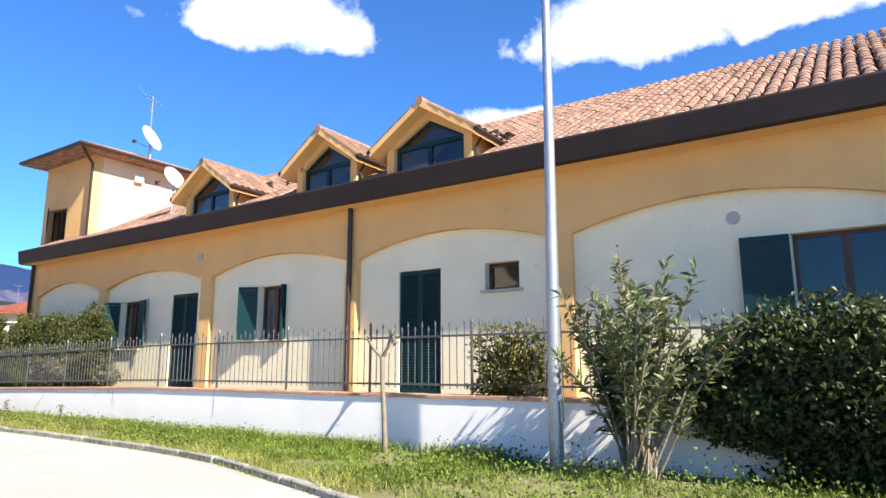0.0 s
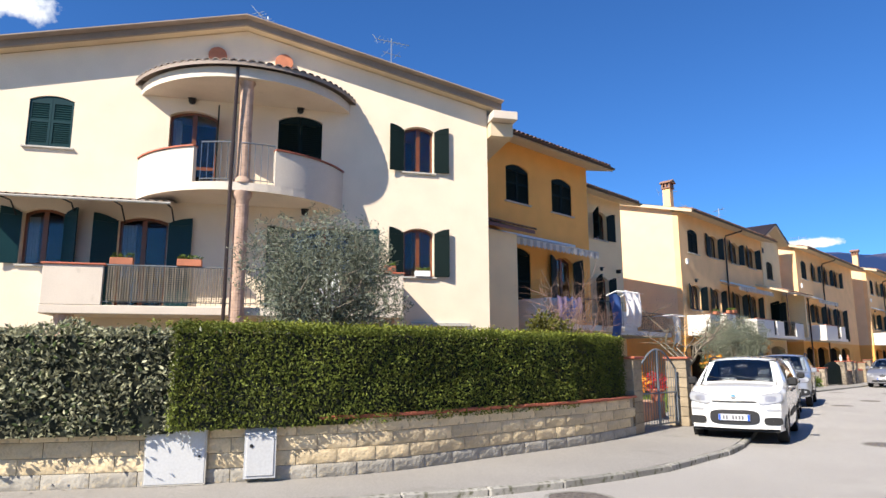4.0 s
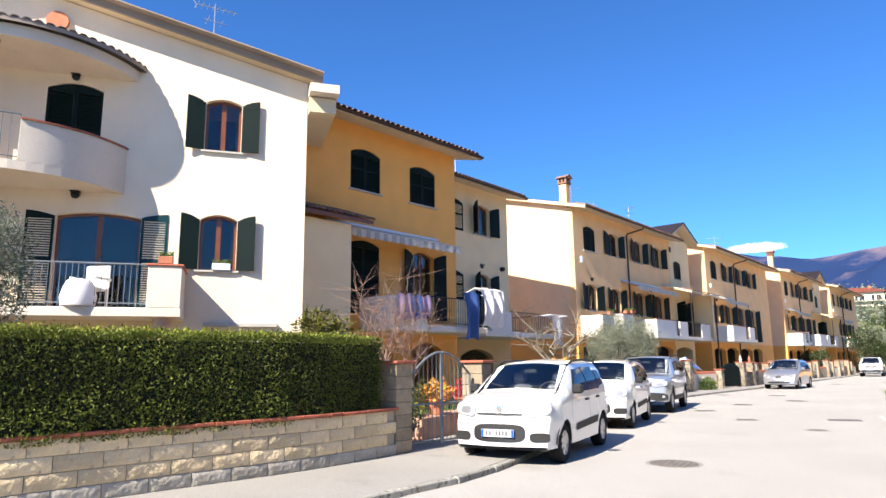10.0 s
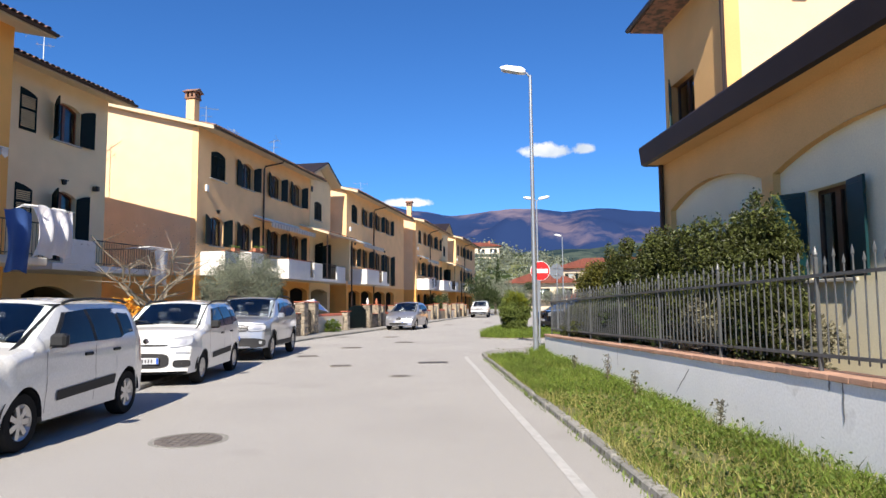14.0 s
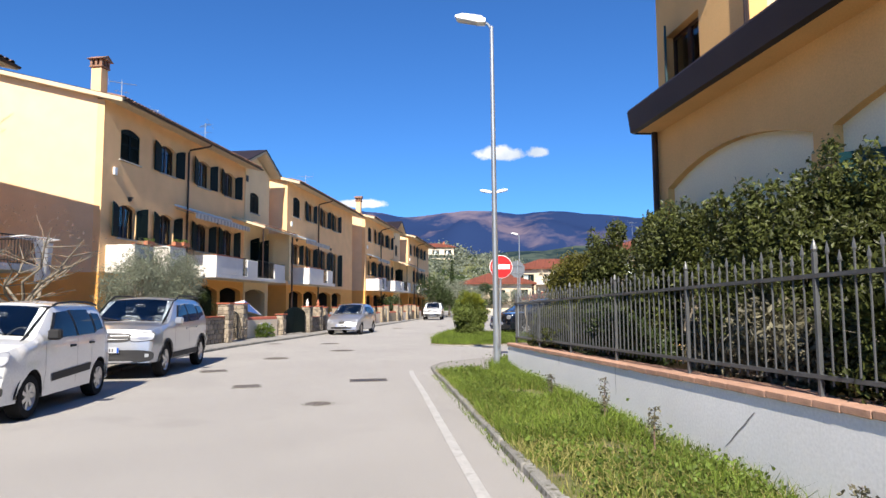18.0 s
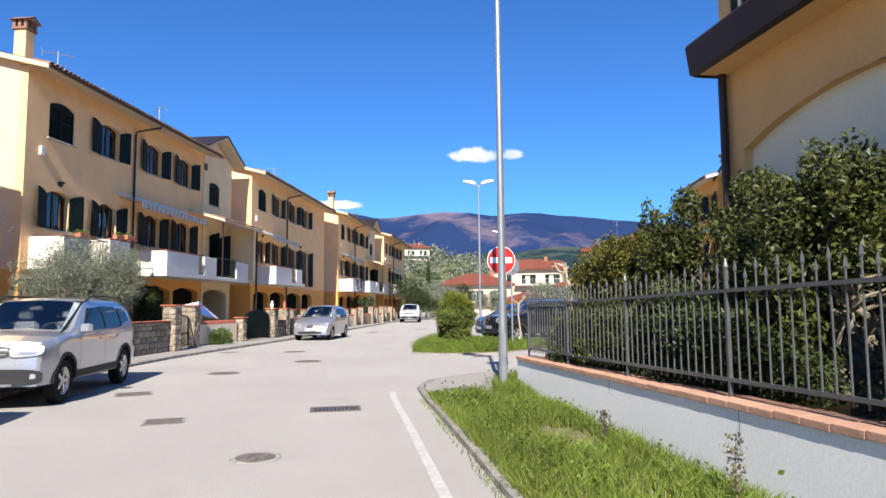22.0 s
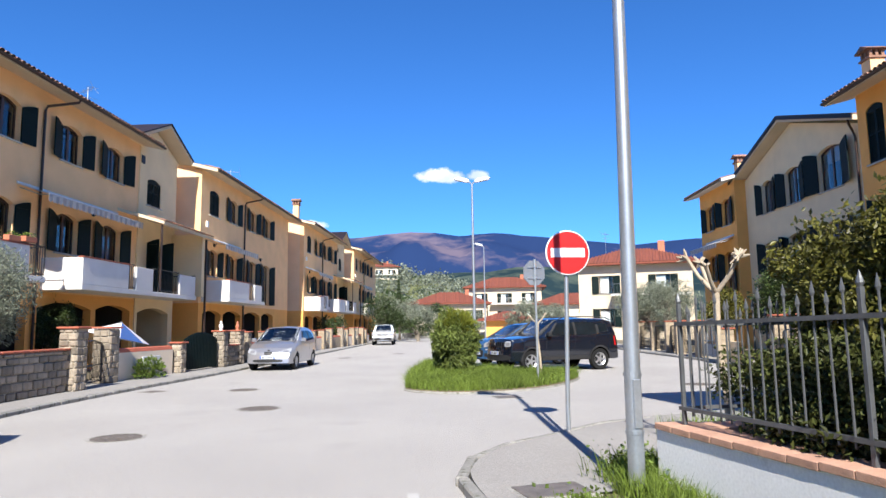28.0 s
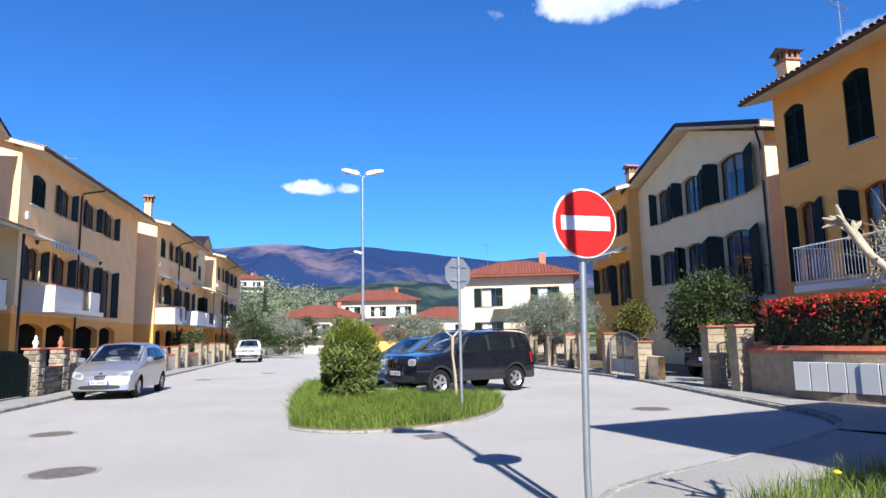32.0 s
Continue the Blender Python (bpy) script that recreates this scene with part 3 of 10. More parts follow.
for x, y, sq, r in ((-6.3, -12.9, False, 0.36), (-5.95, 1.65, False, 0.34), (-4.25, 4.45, False, 0.36), (-4.88, 8.4, False, 0.34), (-4.16, -6.95, False, 0.2), (5.83, 6.0, False, 0.36),
                    (-9.5, -19.85, False, 0.34), (-6.85, -1.7, True, 0.26), (0.65, 4.8, True, 0.24), (-5.6, -4.65, True, 0.22), (-7.0, 8.7, True, 0.2), (-1.6, 23.9, False, 0.33), (1.5, 27.4, False, 0.33)):
    manhole(x, y, r, sq)
e = thing("drain_grate", pose(-3.42, -4.05, 0, 0, 0, 2), "dark cast-iron drain grate in the road", "drain grate")
part("frame", Shape().box(-0.36, -0.24, -0.04, 0.36, -0.20, 0.008).box(-0.36, 0.20, -0.04, 0.36, 0.24, 0.008).box(-0.36, -0.2, -0.04, -0.32, 0.2, 0.008).box(0.32, -0.2, -0.04, 0.36, 0.2, 0.008), CAST, e)
# black slab under the bars, in place of a shaded pit
part("pit", Shape().box(-0.33, -0.21, -0.02, 0.33, 0.21, 0.002), INK, e)
for i in range(12):
    part("bar", Shape().box(-0.31 + i * 0.0535, -0.2, -0.03, -0.285 + i * 0.0535, 0.2, 0.006), CAST, e)
e = thing("pavement_cover", pose(-1.35, -2.9, 0.08, 0, 0, 4), "square rusty inspection cover in the corner pavement", "cover")
part("lid", Shape().cbox(-0.3, -0.2, -0.02, 0.3, 0.2, 0.012, 0.004), CAST, e)
part("rim", Shape().cbox(-0.34, -0.24, -0.02, 0.34, 0.24, 0.004, 0.003), KERB, e)

# ---- the island between the two streets ----
ISLAND = [(-1.15, 6.9), (-0.95, 6.35), (-0.25, 5.75), (0.9, 5.75), (2.0, 6.3), (3.0, 7.3), (3.9, 8.7), (3.9, 9.6), (2.5, 10.6), (1.95, 13.5), (2.2, 16.5), (1.9, 17.2), (1.2, 16.8), (0.2, 13.5), (-0.6, 10)]
loop = smooth_line(ISLAND + [ISLAND[0]], 4)[:-1]
setting("island", Shape().prism([(p.x, p.y) for p in loop], "z", -0.05, 0.06), SOIL, "grassy traffic island earth")
setting("island_kerb", Shape().tube([(p.x, p.y, 0.0) for p in loop] + [(loop[0].x, loop[0].y, 0.0)], 0.045, 6), KERB, "low concrete edging of the island")

# ---- white boundary wall with its coping and fence ----
def cop_z(y):
    return 0.62 + 0.24 * min(1.0, max(0.0, (-3.05 - y) / 13.0))


WX = -0.45
ys = [-3.05 - 1.25 * i for i in range(29)]
s = Shape()
s.grid([[(WX, y, z) for y in ys] for z in (-0.05, 0.2, 0.4)] + [[(WX, y, cop_z(y) - 0.05) for y in ys]])
s.grid([[(WX + 0.3, y, z) for y in ys[::-1]] for z in (-0.05, 0.4)] + [[(WX + 0.3, y, cop_z(y) - 0.05) for y in ys[::-1]]])
s.add([(WX, -3.05, -0.05), (WX + 0.3, -3.05, -0.05), (WX + 0.3, -3.05, 0.57), (WX, -3.05, 0.57)], [(0, 1, 2, 3)])
WALLR = setting("wall_boundary", s, WHITEWALL, "low whitewashed boundary wall with flaking patches")
setting("wall_return", Shape().box(WX + 0.3, -3.35, -0.05, 7.5, -3.05, 0.55), WHITEWALL, "whitewashed return wall on the side street")
BR = Shape().cbox(-0.1285, -0.172, -0.052, 0.1285, 0.172, 0.0, 0.004).mesh("coping_tile")
BR.materials.append(BRICK)
y = -3.19
while y > -37:
    part("coping_tile", BR, None, WALLR, m=pose(WX + 0.15, y, cop_z(y) + random.uniform(-0.003, 0.003), random.uniform(-0.3, 0.3), 0, 90 + random.uniform(-0.5, 0.5)))
    y -= 0.262
RETB = bpy.data.objects["wall_return"]
for i in range(28):
    part("coping_tile", BR, None, RETB, m=pose(0.05 + i * 0.262, -3.2, 0.605 + random.uniform(-0.003, 0.003), 0, 0, random.uniform(-1, 1)))

FENCE = thing("iron_fence", pose(0, 0, 0), "grey painted iron fence with spear tips on the white wall", "fence")
FX = WX + 0.15
bar = Shape().tube([(0, 0, -0.02), (0, 0, 0.90)], 0.008, 6)
bar.turn([(0.008, 0.90), (0.016, 0.92), (0.013, 0.945), (0.001, 1.0)], 6)
BARM = bar.mesh("picket", None)
BARM.materials.append(FENCEIRON)
POST = Shape().cbox(-0.016, -0.016, -0.03, 0.016, 0.016, 1.0, 0.003).turn([(0.014, 1.0), (0.024, 1.025), (0.018, 1.05), (0.001, 1.10)], 8).mesh("post")
POST.materials.append(FENCEIRON)
y = -3.25
i = 0
while y > -33:
    tall = i % 2 == 0
    if i % 15 == 0:
        part("post", POST, None, FENCE, m=pose(FX, y, cop_z(y)))
    else:
        part("picket", BARM, None, FENCE, m=Matrix.Translation((FX, y, cop_z(y) + 0.10)) @ Matrix.Rotation(radians(random.uniform(-0.5, 0.5)), 4, "X") @ Matrix.Diagonal((1, 1, 0.97 if tall else 0.90, 1)))
    y -= 0.125
    i += 1
for h, w in ((0.12, 0.018), (0.82, 0.018)):
    yy = [-3.2 - 1.5 * k for k in range(20)]
    s = Shape()
    s.weld = True
    for a, b in zip(yy, yy[1:]):
        za, zb = cop_z(a) + h, cop_z(b) + h
        s.add([(FX - w, a, za), (FX + w, a, za), (FX + w, a, za + 0.03), (FX - w, a, za + 0.03), (FX - w, b, zb), (FX + w, b, zb), (FX + w, b, zb + 0.03), (FX - w, b, zb + 0.03)],
              [(0, 1, 5, 4), (1, 2, 6, 5), (2, 3, 7, 6), (3, 0, 4, 7)])
    part("rail", s, FENCEIRON, FENCE)
# the fence turns the corner along the side street
for k in range(44):
    part("picket", BARM, None, FENCE, m=Matrix.Translation((FX + 0.125 * (k + 1), -3.2, 0.70)) @ Matrix.Diagonal((1, 1, 0.97 if k % 2 else 0.9, 1)))
for h in (0.74, 1.44):
    part("rail", Shape().box(FX, -3.218, h, FX + 5.6, -3.182, h + 0.03), FENCEIRON, FENCE)

# hairline joints on the white wall, and a slanting shadow drawn as a strip
CRACK_AND_SHADOW = mat("crack_and_shadow_dark", (0.22, 0.215, 0.21), 0.95, var=0.3, scale=8, bump=0.2)
# the third, slanting strip is a twig's cast shadow put into colour
for y0, z0, y1, z1, w in ((-15.01, 0.80, -15.0, 0.45, 0.012), (-14.84, 0.80, -14.83, 0.70, 0.016), (-12.06, 0.60, -11.62, 0.25, 0.016), (-6.85, 0.66, -6.84, 0.50, 0.010), (-9.2, 0.70, -9.2, 0.35, 0.006), (-18.4, 0.8, -18.38, 0.3, 0.008)):
    n = 7
    left, right = [], []
    for k in range(n):
        u = k / (n - 1)
        ww = w * (0.35 + math.sin(math.pi * (0.15 + 0.8 * u))) * 0.6
        yy, zz = y0 + (y1 - y0) * u + 0.006 * math.sin(k * 2.3), z0 + (z1 - z0) * u
        left.append((WX - 0.004, yy - ww, zz))
        right.append((WX - 0.004, yy + ww, zz))
    setting("wall_crack", Shape().grid([left, right]), CRACK_AND_SHADOW, "dark line on the white wall, of its joints and painted shadow")


# ---- windows, shutters, roofs ----
def arc(x0, x1, z, rise, n=10):
    """Points of a flat arch from the left springing to the right one."""
    if rise < 1e-4:
        return [(x0, z), (x1, z)]
    w = (x1 - x0) / 2
    R = (w * w + rise * rise) / (2 * rise)
    a = math.asin(min(1.0, w / R))
    return [((x0 + x1) / 2 + R * math.sin(t), z + R * math.cos(t) - (R - rise)) for t in [a * (2 * k / n - 1) for k in range(n + 1)]]


def wall_open(s, x0, x1, z0, z1, opens, th=0.3, y=0.0):
    """A wall in the plane y with openings (x0, x1, z0, z1, rise) cut through it; z1 is the crown of the arch."""
    s.weld = True
    xs = sorted({x0, x1, *[o[0] for o in opens], *[o[1] for o in opens]})
    zs = sorted({z0, z1, *[o[2] for o in opens], *[o[3] for o in opens]})
    xs = [x for x in xs if x0 <= x <= x1]
    zs = [z for z in zs if z0 <= z <= z1]
    for a, b in zip(xs, xs[1:]):
        run = None
        for c, d in zip(zs, zs[1:]):
            cx, cz = (a + b) / 2, (c + d) / 2
            if any(o[0] < cx < o[1] and o[2] < cz < o[3] for o in opens):
                continue
            for yy, flip in ((y, False), (y + th, True)):
                q = [(a, yy, c), (b, yy, c), (b, yy, d), (a, yy, d)]
                s.add(q, [(0, 1, 2, 3) if not flip else (3, 2, 1, 0)])
    for o in opens:
        a, b, c, d, rise = o
        top = arc(a, b, d - rise, rise)
        ring = [(a, c), (b, c)] + top[::-1]
        n = len(ring)
        s.add([(p[0], y, p[1]) for p in ring] + [(p[0], y + th, p[1]) for p in ring], [(k, n + k, n + (k + 1) % n, (k + 1) % n) for k in range(n)])
        if rise > 1e-4:
            for p, q in zip(top, top[1:]):
                for yy in (y, y + th):
                    s.add([(p[0], yy, p[1]), (q[0], yy, q[1]), (q[0], yy, d), (p[0], yy, d)], [(0, 1, 2, 3)])
    for (a, b, c, d) in ((x0, x0, z0, z1), (x1, x1, z0, z1)):
        s.add([(a, y, c), (a, y + th, c), (a, y + th, d), (a, y, d)], [(0, 1, 2, 3)])
    s.add([(x0, y, z1), (x1, y, z1), (x1, y + th, z1), (x0, y + th, z1)], [(0, 1, 2, 3)])
    return s


LEAVES = {}


def leaf_meshes(w, h, rise, left, paint):
    """One louvred shutter leaf, its hinge on the left at x = 0: the frame and the slats."""
    key = (round(w, 2), round(h, 2), round(rise, 2), left, paint.name)
    if key not in LEAVES:
        f, b = Shape(), 0.055
        lo, hi = (h - rise, h) if left else (h, h - rise)
        hi_at = lambda x: lo + (hi - lo) * (math.sin(math.pi / 2 * x / w) if left else 1 - math.sin(math.pi / 2 * (1 - x / w)))
        f.box(0, 0, 0, b, 0.035, hi_at(0.0)).box(w - b, 0, 0, w, 0.035, hi_at(w))
        f.box(b, 0, 0, w - b, 0.035, 0.08).box(b, 0, h * 0.48, w - b, 0.035, h * 0.48 + 0.07)
        n = 6
        for k in range(n):
            xa, xb = b + (w - 2 * b) * k / n, b + (w - 2 * b) * (k + 1) / n
            za, zb = hi_at(xa), hi_at(xb)
            lowest = min(lo, hi) - 0.075
            f.add([(xa, 0, lowest), (xb, 0, lowest), (xb, 0, zb), (xa, 0, za), (xa, 0.035, lowest), (xb, 0.035, lowest), (xb, 0.035, zb), (xa, 0.035, za)],
                  [(0, 1, 2, 3), (7, 6, 5, 4), (0, 4, 5, 1), (3, 2, 6, 7)])
        sl = Shape()
        for z0, z1 in ((0.08, h * 0.48), (h * 0.48 + 0.07, min(lo, hi) - 0.075)):
            n = max(3, int((z1 - z0) / 0.055))
            for k in range(n):
                z = z0 + (z1 - z0) * (k + 0.15) / n
                sl.add([(b, 0.004, z), (w - b, 0.004, z), (w - b, 0.030, z + 0.038), (b, 0.030, z + 0.038), (b, 0.010, z - 0.006), (w - b, 0.010, z - 0.006), (w - b, 0.034, z + 0.030), (b, 0.034, z + 0.030)],
                       [(0, 1, 2, 3), (7, 6, 5, 4), (0, 4, 5, 1), (3, 2, 6, 7)])
        sl.box(b, 0.031, 0.08, w - b, 0.034, min(lo, hi) - 0.08)
        a, c = f.mesh("shutter"), sl.mesh("slats")
        a.materials.append(paint)
        c.materials.append(paint)
        LEAVES[key] = (a, c)
    return LEAVES[key]


def shutter(parent, x, y, z, w, h, rise, left, turn, paint=None):
    """Hangs a leaf; turn is 0 when shut, 180 when folded back flat on the wall."""
    a, c = leaf_meshes(w, h, rise, left, paint or GREEN)
    if left:
        m = pose(x, y, z, 0, 0, -turn)
    else:
        m = pose(x, y, z, 0, 0, turn) @ Matrix.Translation((-w, 0, 0))
    ob = part("shutter", a, None, parent, m=m)
    part("slats", c, None, ob)
    return ob


PANES = {}


def window(parent, x0, x1, z0, z1, rise=0.12, kind="open", th=0.3, wood=None, paint=None, curtain=0.5, sill=True, y=0.0, two=True, turn=(172, 172), door=False):
    """A casement in its opening: frame, panes, curtain, sill and the shutters, open or shut."""
    wood = wood or BROWNWOOD
    w, h = x1 - x0, z1 - z0
    yy = y + 0.16
    ob = None
    if kind != "shut":
        f = Shape()
        b = 0.06
        top = arc(0, w, h - rise, rise)
        inner = arc(b, w - b, h - rise - b, rise)
        f.box(0, 0, 0, b, 0.06, h - rise).box(w - b, 0, 0, w, 0.06, h - rise).box(b, 0, 0, w - b, 0.06, b)
        for (p, q), (r, t) in zip(zip(top, top[1:]), zip(inner, inner[1:])):
            f.add([(p[0], 0, p[1]), (q[0], 0, q[1]), (t[0], 0, t[1]), (r[0], 0, r[1]), (p[0], 0.06, p[1]), (q[0], 0.06, q[1]), (t[0], 0.06, t[1]), (r[0], 0.06, r[1])],
                  [(3, 2, 1, 0), (4, 5, 6, 7), (3, 7, 6, 2)])
        if two:
            f.box(w / 2 - 0.055, -0.01, b, w / 2 + 0.055, 0.05, h - b - rise * 0.1)
        if door:
            f.box(b, 0.005, h * 0.30, w - b, 0.045, h * 0.30 + 0.08)
        ob = part("window", f, wood, parent, m=pose(x0, yy, z0))
        halves = [(b, w / 2 - 0.055), (w / 2 + 0.055, w - b)] if two else [(b, w - b)]
        for xa, xb in halves:
            g = Shape()
            tp = [p for p in arc(b, w - b, h - rise - b, rise, 12) if xa - 1e-6 <= p[0] <= xb + 1e-6]
            if len(tp) < 2:
                tp = [(xa, h - b), (xb, h - b)]
            tp[0], tp[-1] = (xa, tp[0][1]), (xb, tp[-1][1])
            ring = [(xa, b), (xb, b)] + tp[::-1]
            g.prism(ring, "y", 0.022, 0.028)
            pane = part("pane", g, GLASS, ob)
            pane.visible_shadow = False
        if curtain > 0:
            c = Shape()
            n = 14
            xa, xb = b, b + (w - 2 * b) * curtain
            c.grid([[(xa + (xb - xa) * k / n, 0.10 + 0.018 * math.sin(k * 1.9), zz) for k in range(n + 1)] for zz in (b, h - rise - b)])
            part("curtain", c, CURTAIN, ob)
    paint = paint or GREEN
    lw = w / 2
    if kind == "shut":
        shutter(parent, x0 + 0.005, y + 0.03, z0 + 0.01, lw - 0.008, h - 0.02, rise, True, 0, paint)
        shutter(parent, x1 - 0.005, y + 0.03, z0 + 0.01, lw - 0.008, h - 0.02, rise, False, 0, paint)
    elif kind == "open":
        if turn[0] is not None:
            shutter(parent, x0 - 0.02, y - 0.02, z0 + 0.01, lw, h - 0.02, rise, True, turn[0], paint)
        if turn[1] is not None:
            shutter(parent, x1 + 0.02, y - 0.02, z0 + 0.01, lw, h - 0.02, rise, False, turn[1], paint)
    if sill:
        part("sill", Shape().cbox(x0 - 0.08, y - 0.07, z0 - 0.05, x1 + 0.08, y + 0.2, z0, 0.008), STONE, parent)
    return ob


# half-round roof tiles
TIL = Shape()
prof = [(math.cos(math.pi * k / 6), math.sin(math.pi * k / 6)) for k in range(7)]
TIL.grid([[(0.095 * c, 0.0, 0.062 * s_) for c, s_ in prof], [(0.080 * c, 0.40, 0.052 * s_ + 0.0) for c, s_ in prof]])
TIL.grid([[(0.075 * c, 0.0, 0.044 * s_) for c, s_ in prof], [(0.095 * c, 0.0, 0.062 * s_) for c, s_ in prof]])
TILE_MESH = TIL.mesh("roof_tile", 40)
TILE_MESH.materials.append(TILE)


def tile_rows(s, x0, x1, y0, rise, run, rows, pitch=0.21, y_step=0.34, only=None):
    """Lays tiles into a Shape over a slope that climbs from y0; rise and run give the slope."""
    slope = math.atan2(rise, run)
    for r in range(rows):
        for c in range(int((x1 - x0) / pitch)):
            x = x0 + (c + 0.5) * pitch + random.uniform(-0.012, 0.012)
            if only and not only(x, r):
                continue
            m = pose(x, y0 + r * y_step * math.cos(slope), r * y_step * math.sin(slope) + random.uniform(0, 0.008), math.degrees(slope), 0, random.uniform(-1.5, 1.5))
            yield m


def add_tile(s, m):
    s.add([m @ v.co for v in TILE_MESH.vertices], [tuple(p.vertices) for p in TILE_MESH.polygons])


def gabled_house(e, x0, x1, depth, eave, pitch, wall, opens, over=0.9, end_over=0.35, z0=0.0, tiles=True, ends=(True, True), th=0.3, edge=None, gutter=True, end_render=None):
    """Walls and a roof whose ridge runs along the front: front wall with its openings, end gables, back, soffit, roof, gutter and the tile ends at the eaves."""
    ridge = eave + pitch * depth / 2
    part("wall", wall_open(Shape(), x0, x1, z0, eave, opens, th), wall, e)
    for x, has in ((x0, ends[0]), (x1, ends[1])):
        if has:
            a, b = (x, x + th) if x == x0 else (x - th, x)
            part("end_wall", Shape().prism([(th, z0), (depth, z0), (depth, eave), (depth / 2, ridge), (th, eave + pitch * th)], "x", a, b), end_render or wall, e)
    part("back_wall", Shape().box(x0 + th, depth - th, z0, x1 - th, depth, eave), wall, e)
    # added inner slab and wall, dark in colour so windows look unlit
    part("floor_slab", Shape().box(x0 + th, th, eave - 3.15, x1 - th, depth - th, eave - 2.95), ROOMSHADE, e)
    part("partition", Shape().box(x0 + th, 2.6, z0, x1 - th, 2.7, eave), ROOMSHADE, e)
    a, b = x0 - end_over, x1 + end_over
    ze = eave - pitch * over
    rt = 0.16
    part("roof", Shape().add([(a, -over, ze), (b, -over, ze), (b, depth / 2, ridge), (a, depth / 2, ridge), (a, depth + over, ze), (b, depth + over, ze),
                              (a, -over, ze + rt), (b, -over, ze + rt), (b, depth / 2, ridge + rt), (a, depth / 2, ridge + rt), (a, depth + over, ze + rt), (b, depth + over, ze + rt)],
                             [(0, 1, 2, 3), (3, 2, 5, 4), (9, 8, 7, 6), (10, 11, 8, 9), (0, 6, 7, 1), (4, 5, 11, 10), (0, 3, 9, 6), (3, 4, 10, 9), (1, 7, 8, 2), (2, 8, 11, 5)]),
         PLASTER_OLD if edge is None else edge, e, "pale rendered eaves")
    sl = math.atan(pitch)
    s = Shape()
    for k in range(int((b - a) / 0.22)):
        for r in range(2):
            m = pose(a + 0.11 + k * 0.22 + random.uniform(-0.01, 0.01), -over - 0.06 + r * 0.36 * math.cos(sl), ze + rt + 0.004 + r * 0.36 * math.sin(sl), math.degrees(sl), 0, 0)
            add_tile(s, m)
    ob = part("eave_tiles", s, TILE, e, "weathered terracotta tile ends")
    ob["kind"] = "stuff"
    s = Shape()
    s.add([(a, -over, ze + rt + 0.02), (b, -over, ze + rt + 0.02), (b, depth / 2, ridge + rt + 0.02), (a, depth / 2, ridge + rt + 0.02), (b, depth + over, ze + rt + 0.02), (a, depth + over, ze + rt + 0.02)],
          [(0, 1, 2, 3), (3, 2, 4, 5)])
    part("roof_cover", s, TILE, e)
    if gutter:
        g = Shape()
        ga = [(0.07 * math.cos(t), -0.07 * abs(math.sin(t))) for t in [math.pi * k / 6 for k in range(7)]]
        g.grid([[(a, -over - 0.05 + p[0], ze + 0.10 + p[1]) for p in ga], [(b, -over - 0.05 + p[0], ze + 0.10 + p[1]) for p in ga]])
        g.grid([[(b, -over - 0.05 + p[0] * 0.9, ze + 0.105 + p[1] * 0.9) for p in ga], [(a, -over - 0.05 + p[0] * 0.9, ze + 0.105 + p[1] * 0.9) for p in ga]])
        part("gutter", g, COPPER, e)
    return ze, ridge


def downpipe(e, x, eave_y, ze, z1, name="downpipe", r=0.045):
    part(name, Shape().tube([(x + 0.5, eave_y, ze + 0.05), (x + 0.45, eave_y + 0.05, ze - 0.1), (x + 0.02, -0.12, ze - 0.35), (x, -0.07, ze - 0.5), (x, -0.07, z1)], r, 8), COPPER, e, "", 40)


def chimney(e, x, y, z, h=1.15, w=0.5):
    c = part("chimney", Shape().cbox(x - w / 2, y - w / 2, z - 0.6, x + w / 2, y + w / 2, z + h, 0.01), YELLOW, e, "rendered chimney with a tiled cap")
    s = Shape().cbox(x - w / 2 - 0.06, y - w / 2 - 0.06, z + h, x + w / 2 + 0.06, y + w / 2 + 0.06, z + h + 0.08, 0.01)
    for sx in (-1, 0, 1):
        for sy in (-1, 0, 1):
            if sx or sy:
                s.box(x + sx * 0.2 - 0.05, y + sy * 0.2 - 0.05, z + h + 0.08, x + sx * 0.2 + 0.05, y + sy * 0.2 + 0.05, z + h + 0.32)
    part("cap_posts", s, BRICKDULL, c)
    q = w / 2 + 0.14
    part("cap_roof", Shape().add([(x - q, y - q, z + h + 0.32), (x + q, y - q, z + h + 0.32), (x + q, y + q, z + h + 0.32), (x - q, y + q, z + h + 0.32), (x, y - q, z + h + 0.52), (x, y + q, z + h + 0.52)],
                                 [(3, 2, 1, 0), (0, 4, 5, 3), (1, 2, 5, 4), (0, 1, 4), (2, 3, 5)]), TILE, c)


